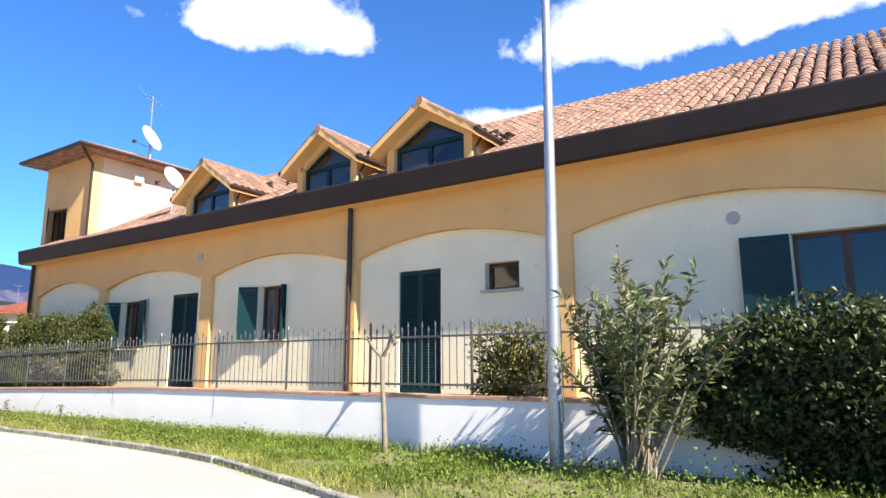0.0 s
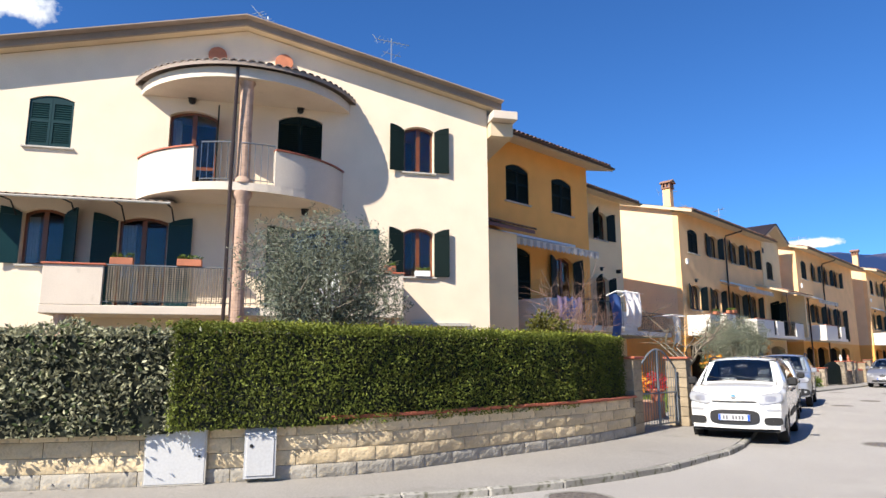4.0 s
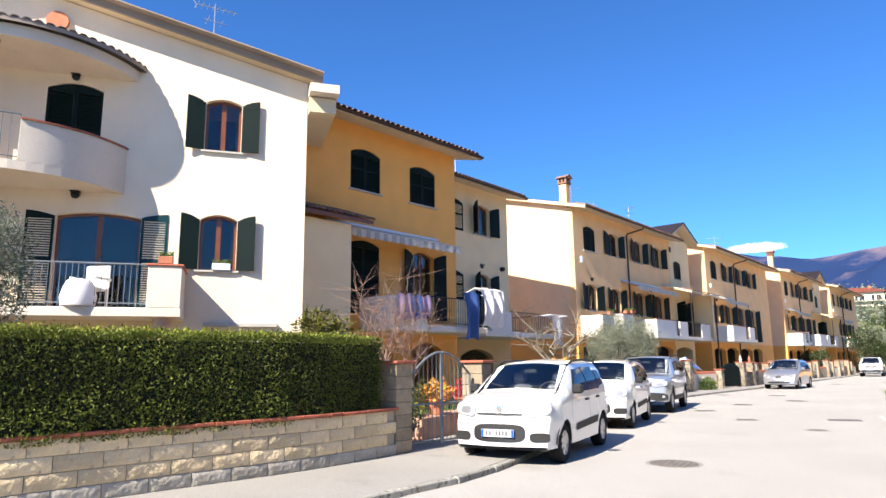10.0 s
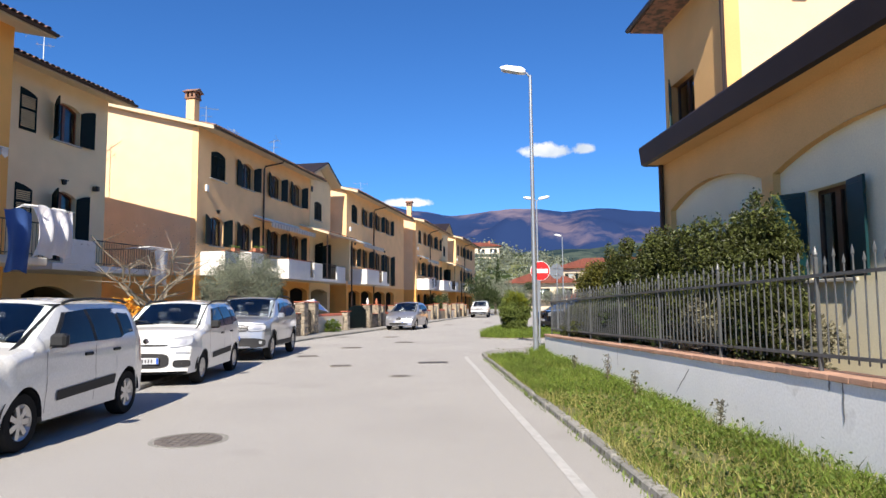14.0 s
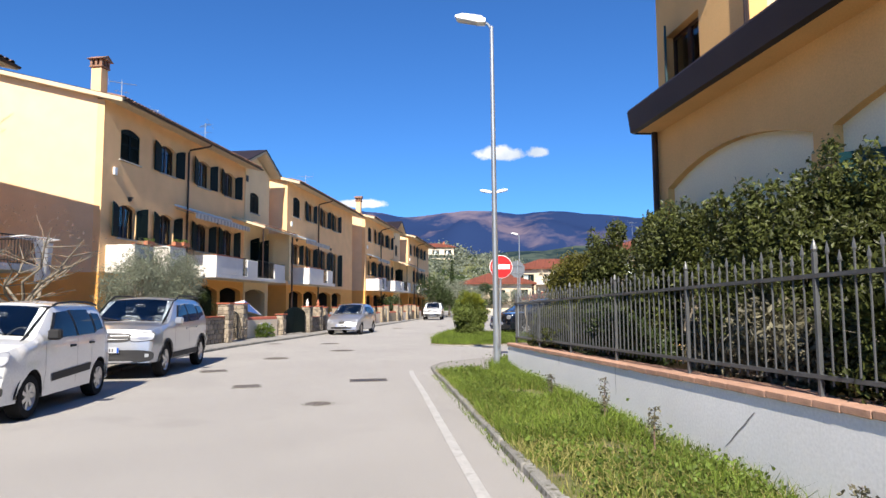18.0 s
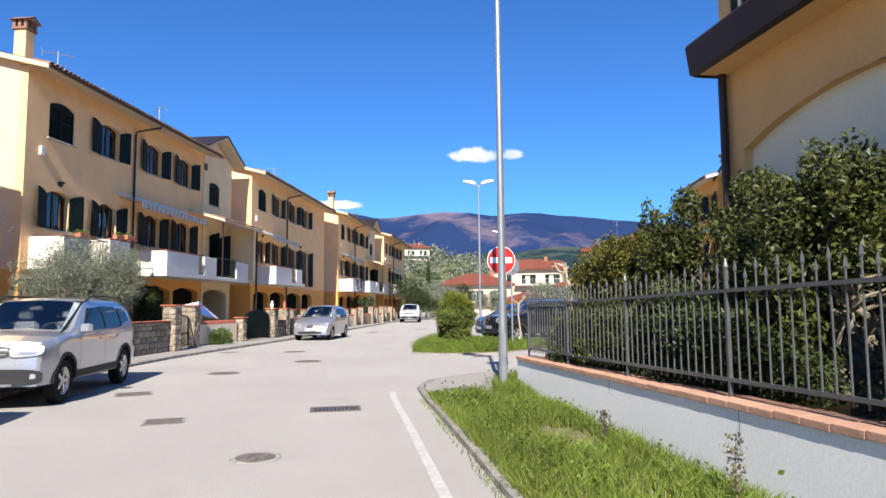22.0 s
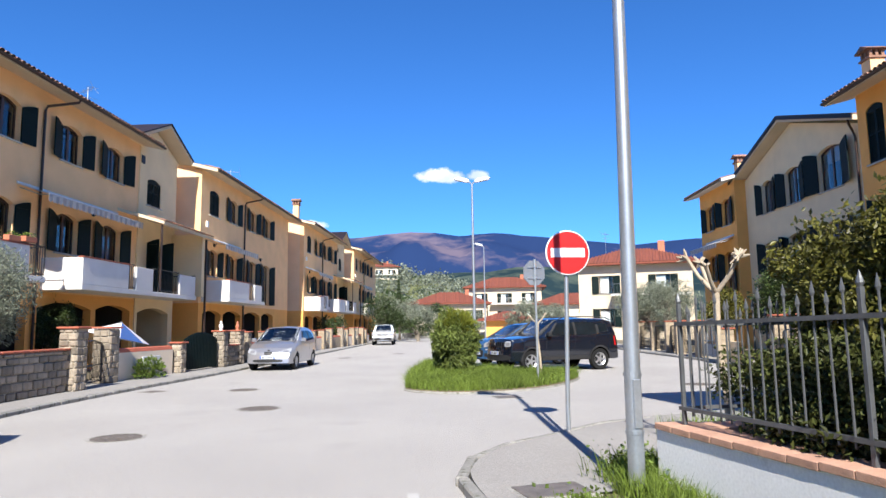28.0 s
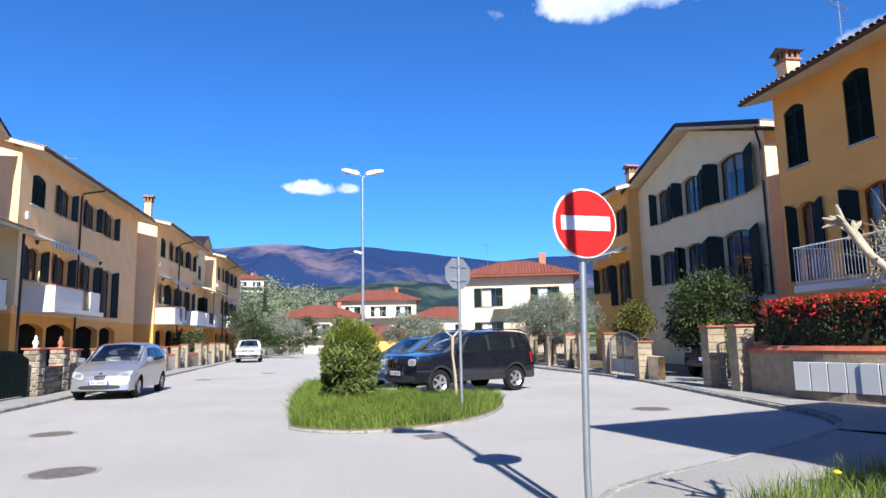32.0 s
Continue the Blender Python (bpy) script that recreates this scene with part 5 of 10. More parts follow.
def bow(x0, x1, out, n=20):
    """A curved plan line that bows out of the facade between x0 and x1."""
    w = (x1 - x0) / 2
    Rr = (w * w + out * out) / (2 * out)
    a = math.asin(w / Rr)
    return [((x0 + x1) / 2 + Rr * math.sin(t), -(Rr * math.cos(t) - (Rr - out))) for t in [a * (2 * k / n - 1) for k in range(n + 1)]]


def bow_slab(x0, x1, out, z0, z1):
    p = bow(x0, x1, out) + [(x1, 0.0), (x0, 0.0)]
    p = bow(x0, x1, out)
    return Shape().prism([(a, b) for a, b in p], "z", z0, z1)


def bow_wall(x0, x1, out, t0, t1, z0, z1, th=0.12):
    """A stretch of curved parapet, from t0 to t1 along the bow."""
    p = bow(x0, x1, out, 40)
    q = bow(x0 + th, x1 - th, out - th, 40)
    i0, i1 = int(t0 * 40), int(t1 * 40)
    s = Shape()
    s.grid([[(a, b, z0) for a, b in p[i0:i1 + 1]], [(a, b, z1) for a, b in p[i0:i1 + 1]], [(a, b, z1) for a, b in q[i0:i1 + 1]], [(a, b, z0) for a, b in q[i0:i1 + 1]]])
    for i in (i0, i1):
        s.add([(*p[i], z0), (*q[i], z0), (*q[i], z1), (*p[i], z1)], [(0, 1, 2, 3)])
    return s


B1 = part("upper_balcony", bow_slab(-9.4, -4.2, 1.65, 5.52, 5.72), BALCCREAM, C, "curved white balcony with an iron railing")
part("parapet", bow_wall(-9.4, -4.2, 1.65, 0.0, 0.34, 5.72, 6.60), BALCCREAM, B1, "", 40)
part("parapet", bow_wall(-9.4, -4.2, 1.65, 0.64, 1.0, 5.72, 6.60), BALCCREAM, B1, "", 40)
part("coping", bow_wall(-9.44, -4.16, 1.69, 0.0, 0.345, 6.60, 6.64, 0.2), BRICKRED, B1)
part("coping", bow_wall(-9.44, -4.16, 1.69, 0.635, 1.0, 6.60, 6.64, 0.2), BRICKRED, B1)
pp = bow(-9.35, -4.25, 1.60, 40)
railing(C, pp[14:20], 5.74, 6.72, GREYIRON, 0.11)
railing(C, pp[20:26], 5.74, 6.72, GREYIRON, 0.11)
CAN = part("balcony_roof", bow_slab(-9.45, -4.05, 1.75, 8.34, 8.60), BALCCREAM, C, "curved canopy with a thin tiled edge")
part("tile_edge", bow_wall(-9.62, -3.88, 1.90, 0.0, 1.0, 8.60, 8.70, 0.5), ROOFEDGE, CAN)
s = Shape()
pb = bow(-9.62, -3.88, 1.92, 34)
for k in range(34):
    a, b = pb[k], pb[k + 1]
    ang = math.degrees(math.atan2(b[1] - a[1], b[0] - a[0]))
    add_tile(s, Matrix.Translation(((a[0] + b[0]) / 2, (a[1] + b[1]) / 2, 8.68)) @ Matrix.Rotation(radians(ang), 4, "Z") @ Matrix.Rotation(radians(10), 4, "X"))
part("canopy_tiles", s, ROOFEDGE, CAN)
# brick column and its pipe
col = part("column", Shape().turn([(0.17, 0.0), (0.17, 5.3), (0.24, 5.42), (0.24, 5.52)], 18, (-6.75, -1.45, 0)).turn([(0.24, 5.72), (0.24, 5.8), (0.155, 5.9), (0.155, 8.2), (0.2, 8.3), (0.2, 8.34)], 18, (-6.75, -1.45, 0)), COLBRICK, C,
           "round brick column", 40)
part("joints", Shape().turn([(0.172, 0.0)] + sum([[(0.1745, 0.08 * k + 0.01), (0.1745, 0.08 * k + 0.07), (0.168, 0.08 * k + 0.075)] for k in range(65)], []), 18, (-6.75, -1.45, 0))
     .turn([(0.157, 5.9)] + sum([[(0.1595, 5.9 + 0.08 * k + 0.01), (0.1595, 5.9 + 0.08 * k + 0.07), (0.153, 5.9 + 0.08 * k + 0.075)] for k in range(28)], []), 18, (-6.75, -1.45, 0)), COLBRICK, col)
part("downpipe", Shape().tube([(-6.98, -1.75, 8.6), (-6.98, -1.72, 8.3), (-7.02, -1.62, 5.6), (-7.02, -1.62, 0.2)], 0.045, 8), COPPER, C)
# lower balcony
B2 = part("lower_balcony", Shape().cbox(-10.95, -1.3, 2.55, -2.72, 0.0, 2.75, 0.015), BALCCREAM, C, "long white balcony with solid corners and railings")
part("corner_parapet", Shape().cbox(-10.93, -1.3, 2.75, -9.69, -1.18, 3.66, 0.01).cbox(-10.93, -1.18, 2.75, -10.81, 0.0, 3.66, 0.01), BALCCREAM, B2)
part("corner_parapet", Shape().cbox(-3.42, -1.3, 2.75, -2.74, -1.18, 3.66, 0.01).cbox(-2.86, -1.18, 2.75, -2.74, 0.0, 3.66, 0.01), BALCCREAM, B2)
part("coping", Shape().cbox(-10.97, -1.34, 3.66, -9.65, -1.14, 3.70, 0.008).cbox(-3.46, -1.34, 3.66, -2.70, -1.14, 3.70, 0.008).cbox(-2.9, -1.14, 3.66, -2.70, 0, 3.70, 0.008), BRICKRED, B2)
railing(C, [(-9.69, -1.24), (-3.42, -1.24)], 2.78, 3.68, GREYIRON, 0.11)
mesh_s = Shape()
for i in range(46):
    for j in range(16):
        mesh_s.box(-9.6 + i * 0.055, -1.29 - 0.01 * ((i + j) % 2), 2.86 + j * 0.05, -9.565 + i * 0.055, -1.27, 2.885 + j * 0.05 + 0.008 * (i % 3))
part("reed_screen", mesh_s, BARK, B2, "dark woven screen on the railing")
for x in (-10.5, -3.1):
    part("balcony_post", Shape().turn([(0.14, 0.0), (0.14, 2.3), (0.2, 2.42), (0.2, 2.55)], 14, (x, -1.0, 0)), COLBRICK, C, "", 40)
part("stone_band", Shape().cbox(-2.3, -0.10, 2.42, -0.6, 0.0, 2.52, 0.01), STONE, C)
# corrugated canopy on brackets over the lower balcony
s = Shape()
n = 120
s.grid([[(-13.0 + 4.65 * k / n, -1.35, 5.22 + 0.028 * math.sin(k * 1.25)) for k in range(n + 1)], [(-13.0 + 4.65 * k / n, 0.0, 5.52 + 0.028 * math.sin(k * 1.25)) for k in range(n + 1)]])
can2 = part("canopy", s, ROOFEDGE, C, "corrugated plastic canopy on iron brackets")
part("front_bar", Shape().tube([(-13.0, -1.33, 5.18), (-8.36, -1.33, 5.18)], 0.03, 6), STONE, can2)
for x in (-12.0, -10.7, -9.6, -8.45):
    part("bracket", Shape().tube([(x, 0, 4.95), (x, -0.5, 5.25), (x, -1.3, 5.18)], 0.02, 6), BLACKIRON, can2)
antenna(-21.6, -13.2, 10.4, 2.0, 100)
antenna(-18.6, -10.6, 9.9, 2.1, 60)

# ---- the orange house with awning and laundry balcony ----
O = thing("orange_house", frame_at(-16.2, -7.05, 15.9), "orange rendered house with shut green shutters and a grey awning", "house")
OO = [(0.0, 1.25, 6.96, 8.34, 0.16), (2.6, 3.87, 6.95, 8.32, 0.16), (-0.06, 1.24, 3.05, 5.36, 0.16), (2.72, 3.74, 2.95, 5.28, 0.16), (0.4, 1.8, 0.1, 2.1, 0.3), (2.6, 4.2, 0.1, 2.2, 0.3)]
gabled_house(O, -3.4, 4.93, 9.0, 9.10, 0.25, ORANGE, OO, over=0.95, end_over=0.45)
window(O, *OO[0][:4], rise=0.16, kind="shut")
window(O, *OO[1][:4], rise=0.16, kind="shut")
window(O, *OO[2][:4], rise=0.16, kind="shut", sill=False)
window(O, *OO[3][:4], rise=0.16, kind="open", turn=(165, 168), curtain=0.3, sill=False, door=True)
porch = part("porch", Shape().box(-3.3, -1.2, 0.0, -0.92, 0.0, 5.45), BEIGE, O, "pale projecting bay with a tiled lean-to roof")
part("porch_roof", Shape().add([(-3.4, -1.45, 5.50), (-0.3, -1.45, 5.50), (-0.3, 0, 6.0), (-3.4, 0, 6.0), (-3.4, -1.45, 5.62), (-0.3, -1.45, 5.62), (-0.3, 0, 6.12), (-3.4, 0, 6.12)],
                               [(3, 2, 1, 0), (4, 5, 6, 7), (0, 1, 5, 4), (1, 2, 6, 5)]), BROWNWOOD, porch)
s = Shape()
for m in tile_rows(s, -3.4, -0.25, 0, 0.35, 1.0, 5):
    add_tile(s, Matrix.Translation((0, -1.5, 5.63)) @ m)
part("porch_tiles", s, TILE, porch)
awning(O, -0.95, 3.95, 0.0, 5.78, 1.05, 0.36)
OB = part("balcony", Shape().cbox(0.42, -1.4, 2.50, 4.95, 0, 2.70, 0.015), BALCWHITE, O, "white balcony with solid and railed parts")
part("parapet", Shape().cbox(0.42, -1.4, 2.70, 1.95, -1.28, 3.52, 0.01).cbox(0.42, -1.28, 2.70, 0.54, 0, 3.52, 0.01), BALCWHITE, OB)
railing(O, [(1.95, -1.34), (4.95, -1.34)], 2.72, 3.60, BLACKIRON, 0.11)
wall_lamp(O, 2.1, 5.62)
part("eave_bracket", Shape().cbox(-3.2, -1.0, 8.55, -2.4, -0.1, 8.75, 0.02), BALCWHITE, O)
s = Shape()
for k in range(6):
    s.box(-3.1 + 0.1 * k, -0.9, 8.45, -3.05 + 0.1 * k, -0.2, 8.55)
part("vent_grille", s, BLACKIRON, O)

# ---- the beige house between ----
Gh = thing("beige_house", frame_at(-15.3, 4.0, 14), "beige rendered house with dark green shutters", "house")
GO = [(-2.40, -1.25, 7.0, 8.35, 0.16), (-2.35, -1.30, 2.95, 5.30, 0.16), (-5.4, -4.4, 7.0, 8.35, 0.16), (-3.4, -1.2, 0.1, 2.1, 0.3)]
gabled_house(Gh, -6.4, 0.12, 9.0, 9.05, 0.25, BEIGE, GO, over=0.9)
window(Gh, *GO[0][:4], rise=0.16, turn=(125, 170), curtain=0.2)
window(Gh, *GO[1][:4], rise=0.16, turn=(120, 172), curtain=0.5, sill=False, door=True)
shutter(Gh, -3.12, -0.02, 7.0, 0.66, 1.34, 0.16, False, 0)
shutter(Gh, -3.16, -0.02, 4.1, 0.66, 1.2, 0.16, False, 0)
GB = part("balcony", Shape().cbox(-4.6, -2.2, 2.50, 0.2, 0, 2.70, 0.015), BALCWHITE, Gh, "white balcony with an iron railing")
part("parapet", Shape().cbox(-4.2, -2.2, 2.70, -2.9, -2.08, 3.45, 0.01), BALCWHITE, GB)
railing(Gh, [(-2.9, -2.14), (0.15, -2.14), (0.15, -0.05)], 2.72, 3.5, BLACKIRON, 0.11)
wall_lamp(Gh, -1.9, 5.62)
part("camera_box", Shape().cbox(-0.55, -0.2, 5.55, -0.40, 0.0, 5.72, 0.01), BLACKPLASTIC, Gh)
antenna(-18.5, 5.5, 10.0, 2.3, 20)


# ---- the row of yellow houses along the street ----
def row_house(name, kx, ky, heading, label, beige_end=True, awn=(5.1, 10.6), balc=6.46, far=False, second=True):
    """Two storeys of shuttered windows over an arcaded ground floor; local x starts at its south corner."""
    e = thing(name, frame_at(kx, ky, heading), label, "house", "row houses")
    ups = [(1.05, 2.34, 7.25, 8.58), (3.90, 5.10, 7.30, 8.60), (7.15, 8.35, 7.30, 8.62), (9.98, 11.18, 7.30, 8.62)]
    lows = [(1.06, 2.22, 4.15, 5.50), (3.90, 5.05, 4.15, 5.50), (7.12, 8.32, 4.12, 5.50), (9.85, 11.15, 2.95, 5.52)]
    doors = [(0.5, 2.9, 0.1, 2.42, 0.2), (3.2, 5.9, 0.1, 2.45, 0.22), (6.4, 9.4, 0.1, 2.45, 0.22), (9.7, 12.15, 0.1, 2.45, 0.2)]
    L = 12.45 if beige_end else 15.6
    # end walls take the paler yellow that stands in for full sun
    ze, ridge = gabled_house(e, 0.0, L, 9.5, 9.35, 0.26, YELLOW, [(*o, 0.16) for o in ups + lows], over=0.9, end_over=0.3, z0=2.75, end_render=SUNLITYELLOW)
    part("ground_floor_wall", wall_open(Shape(), 0.0, L, 0.0, 2.748, doors), ORANGE, e, "deep orange render of the ground floor")
    part("ground_floor_end", Shape().box(0.0, 0.3, 0.0, 0.3, 9.5, 2.748), ORANGE, e)
    # arcade shade put into the colour of back wall, piers and ceiling
    part("ground_floor_partition", Shape().box(0.3, 2.6, 0, L - 0.3, 2.7, 2.74), ROOMSHADE, e)
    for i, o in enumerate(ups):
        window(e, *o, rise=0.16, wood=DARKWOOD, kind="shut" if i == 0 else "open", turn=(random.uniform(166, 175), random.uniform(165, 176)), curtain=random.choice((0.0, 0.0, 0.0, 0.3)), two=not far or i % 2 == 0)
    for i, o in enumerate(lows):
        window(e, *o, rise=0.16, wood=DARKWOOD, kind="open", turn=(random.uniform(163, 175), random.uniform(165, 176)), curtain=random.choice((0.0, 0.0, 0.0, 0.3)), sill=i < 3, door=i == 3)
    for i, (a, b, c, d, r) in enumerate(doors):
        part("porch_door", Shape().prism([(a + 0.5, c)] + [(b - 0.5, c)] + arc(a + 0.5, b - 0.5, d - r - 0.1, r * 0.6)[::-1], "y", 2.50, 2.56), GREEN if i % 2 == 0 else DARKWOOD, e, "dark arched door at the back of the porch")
        # pier carries the porch's shade as a dark colour
        part("porch_pier", Shape().box(b + 0.12, 0.3, 0.0, b + 0.30, 2.6, 2.74), ROOMSHADE, e)
    part("porch_ceiling", Shape().box(0.3, 0.3, 2.70, L - 0.3, 9.2, 2.745), ROOMSHADE, e)
    part("porch_floor", Shape().box(0.3, -0.3, 0.05, L - 0.3, 2.6, 0.11), TERRA, e)
    downpipe(e, 6.15, -0.95, ze + 0.05, 0.2)
    if beige_end:
        chimney(e, 0.75, 0.8, 9.75, 1.08, 0.42)
    # balconies
    def balcony(x0, x1, solid, out=1.4, z=2.80):
        b = part("balcony", Shape().cbox(x0, -out, z, x1, 0, z + 0.18, 0.012), BALCWHITE, e, "white balcony, part solid and part railed")
        for a, c in solid:
            part("parapet", Shape().cbox(a, -out, z + 0.18, c, -out + 0.12, z + 1.05, 0.01), BALCWHITE, b)
        part("side_parapet", Shape().cbox(x0, -out + 0.12, z + 0.18, x0 + 0.12, 0, z + 1.05, 0.01), BALCWHITE, b)
        part("coping", Shape().cbox(solid[0][0] - 0.03, -out - 0.03, z + 1.05, solid[0][1] + 0.03, -out + 0.15, z + 1.09, 0.006), BRICKRED, b)
        edges = sorted([x0] + [v for p in solid for v in p] + [x1])
        for a, c in zip(edges[0::2], edges[1::2]):
            if c - a > 0.2:
                railing(e, [(a, -out + 0.06), (c, -out + 0.06)], z + 0.2, z + 1.1, BLACKIRON, 0.12)
        railing(e, [(x1 - 0.04, -out + 0.06), (x1 - 0.04, -0.05)], z + 0.2, z + 1.1, BLACKIRON, 0.12)
    if second:
        balcony(0.35, 2.75, [(0.35, 1.6)], 1.2, 2.75)
        balcony(3.3, 5.4, [(3.3, 4.6)], 0.9, 2.95)
    if beige_end:
        balcony(balc, 15.35, [(balc, 9.35), (9.9, 11.2), (13.6, 15.2)])
    else:
        balcony(balc, balc + 5.6, [(balc, balc + 2.9), (balc + 3.8, balc + 5.0)])
    awning(e, awn[0], awn[1], 0.0, 6.02, 1.05, 0.36)
    for x in (1.7, 9.2):
        wall_lamp(e, x, 5.75)
    part("alarm_box", Shape().cbox(0.62, -0.09, 6.55, 0.80, 0.0, 6.85, 0.01), WHITEPLASTIC, e)
    if beige_end:
        bo = [(13.1, 14.35, 6.85, 8.06, 0.14), (13.25, 14.4, 2.95, 5.35, 0.14), (12.65, 15.45, 0.1, 2.42, 0.22)]
        bay = part("bay_wall", wall_open(Shape(), L, 15.9, 0.0, 9.3, bo, 0.3, -0.05), BEIGE, e, "beige end bay under a front gable")
        part("bay_gable", Shape().prism([(11.6, 9.3), (16.1, 9.3), (16.1, 9.35), (13.85, 10.25), (11.6, 9.35)], "y", -0.05, 0.25), BEIGE, bay)
        part("bay_side", Shape().box(15.6, 0.25, 0, 15.9, 9.5, 9.3), BEIGE, bay)
        # dark wall that paints the bay opening deep in shade
        part("bay_partition", Shape().box(L, 2.6, 0, 15.6, 2.7, 9.3), ROOMSHADE, bay)
        for sg in (-1, 1):
            x = 13.85 + sg * 2.4
            part("bay_roof", Shape().prism([(13.85, 10.62), (x, 9.52), (x, 9.36), (13.85, 10.46)], "y", -0.65, 8.0), PLASTER_OLD, bay)
            part("bay_tiles", Shape().prism([(13.85, 10.66), (x + sg * 0.03, 9.56), (x + sg * 0.03, 9.50), (13.85, 10.60)], "y", -0.7, 8.0), FASCIA, bay)
        part("attic_vent", Shape().cbox(12.5, -0.08, 8.55, 12.8, -0.04, 8.9, 0.01), INK, e)
        window(e, *bo[0][:4], rise=0.14, kind="shut", y=-0.05)
        window(e, *bo[1][:4], rise=0.14, kind="open", y=-0.05, turn=(100, 110), sill=False, door=True)
        pr = part("lean_to", Shape().add([(10.9, -1.9, 5.62), (15.9, -1.9, 5.62), (15.9, 0, 6.2), (10.9, 0, 6.2), (10.9, -1.9, 5.74), (15.9, -1.9, 5.74), (15.9, 0, 6.32), (10.9, 0, 6.32)],
                                         [(3, 2, 1, 0), (4, 5, 6, 7), (0, 1, 5, 4), (1, 2, 6, 5), (0, 4, 7, 3)]), PLASTER_OLD, e, "lean-to roof over the end balcony")
        s = Shape()
        for k in range(23):
            for r in range(2):
                add_tile(s, pose(11.0 + 0.215 * k, -1.95 + 0.34 * r, 5.75 + 0.104 * r, 17, 0, 0))
        part("lean_to_tiles", s, TILE, pr)
        part("lean_to_side", Shape().box(15.6, -1.5, 2.98, 15.9, -0.05, 5.85), BEIGE, e)
        part("lean_to_post", Shape().tube([(15.45, -1.75, 0.0), (15.45, -1.75, 5.6)], 0.05, 8), COPPER, e)
        part("lean_to_post", Shape().tube([(11.05, -1.75, 2.98), (11.05, -1.75, 5.6)], 0.04, 8), COPPER, e)
    return e


HROW = []
for i in range(4):
    x, y = -13.4 + 4.84 * i, 8.57 + 16.3 * i
    lab = ("yellow row house with green shutters and a grey awning", "yellow row house with a striped awning and flower balconies", "yellow row house with white balconies", "yellow row house at the far end of the street")[i]
    HROW.append(row_house("row_house", x, y, 13.8, lab, beige_end=i in (0, 2), awn=(5.1, 10.9) if i == 0 else (0.6, 5.6), balc=6.46 if i in (0, 2) else 0.3, far=i > 1, second=i in (0, 2)))
for i, (x, y, z, h) in enumerate(((-15.0, 14.5, 10.6, 1.5), (-14.6, 18.5, 10.6, 1.3), (-13.0, 22, 10.8, 1.4), (-8.5, 36, 10.6, 1.4))):
    antenna(x, y, z, h, 30 + 50 * i)

# ---- houses of the side street ----
Rm = frame_at(18.5, 16.4, 193.8)
R2 = thing("gabled_side_house", Rm, "beige gabled house with dark shutters on the side street", "house")
RO = [(-4.40, -3.30, 6.95, 8.60, 0.16), (-1.95, -0.60, 6.95, 8.65, 0.16), (1.00, 2.75, 6.95, 8.80, 0.18), (-4.4, -3.0, 3.90, 5.50, 0.14), (-2.0, -0.60, 3.9, 5.55, 0.14), (1.0, 2.75, 2.95, 5.62, 0.16)]
part("wall", wall_open(Shape(), -6.4, 4.05, 0, 9.1, RO), BEIGE, R2)
part("gable", Shape().prism([(-6.4, 9.1), (4.05, 9.1), (-1.1, 10.75)], "y", 0, 0.3), BEIGE, R2)
part("side_wall", Shape().box(-6.4, 0.3, 0, -6.1, 10, 9.1).box(3.75, 0.3, 0, 4.05, 10, 9.1), BEIGE, R2)
# added inner wall, its room shade painted on
part("partition", Shape().box(-6.1, 2.6, 0, 3.75, 2.7, 9.1), ROOMSHADE, R2)
for sg, x in ((-1, -7.0), (1, 4.7)):
    zt = 11.05 - 0.31 * abs(x + 1.1)
    rf = part("roof", Shape().prism([(-1.1, 11.05), (x, zt), (x, zt - 0.2), (-1.1, 10.8)], "y", -0.6, 10.4), PLASTER_OLD, R2)
    part("verge", Shape().prism([(-1.1, 11.10), (x + sg * 0.03, zt + 0.04), (x + sg * 0.03, zt - 0.14), (-1.1, 10.92)], "y", -0.66, -0.6), FASCIA, rf)
    part("roof_tiles", Shape().prism([(-1.1, 11.12), (x, zt + 0.07), (x, zt + 0.01), (-1.1, 11.06)], "y", -0.6, 10.4), TILE, rf)
for i, o in enumerate(RO):
    window(R2, *o[:4], rise=o[4], kind="open", turn=(170, 166), curtain=0.15, wood=DARKWOOD, sill=i != 5, door=i == 5)
downpipe(R2, 3.9, -0.6, 9.1, 0.2)
rb = part("balcony", Shape().cbox(0.4, -1.4, 2.66, 4.0, 0, 2.85, 0.01), BALCWHITE, R2, "white balcony of the gabled house")
part("parapet", Shape().cbox(0.4, -1.4, 2.85, 1.6, -1.28, 3.95, 0.01), BALCWHITE, rb)
railing(R2, [(1.6, -1.34), (4.0, -1.34), (4.0, -0.1)], 2.87, 3.95, BLACKIRON, 0.12)
R1 = thing("orange_side_house", Rm @ Matrix.Translation((0, -2.0, 0)), "orange house with shut green shutters at the corner", "house")
R1O = [(7.75, 8.65, 6.55, 8.5, 0.16), (10.2, 11.12, 6.55, 8.6, 0.16), (7.98, 8.72, 3.0, 5.4, 0.14), (10.4, 11.5, 3.0, 5.4, 0.14), (12.9, 13.9, 6.6, 8.5, 0.16)]
gabled_house(R1, 7.3, 18.0, 9.5, 9.05, 0.26, ORANGE, R1O, over=0.9)
for i, o in enumerate(R1O):
    window(R1, *o[:4], rise=o[4], kind="shut" if i in (0, 1, 4) else "open", turn=(165, 170), sill=i < 2, door=i in (2, 3))
r1b = part("balcony", Shape().cbox(9.3, -1.4, 2.55, 14.5, 0, 2.74, 0.01), BALCWHITE, R1, "white railed balcony with flowers")
railing(R1, [(9.35, -0.1), (9.35, -1.34), (14.4, -1.34)], 2.76, 3.8, WHITEPLASTIC, 0.11)
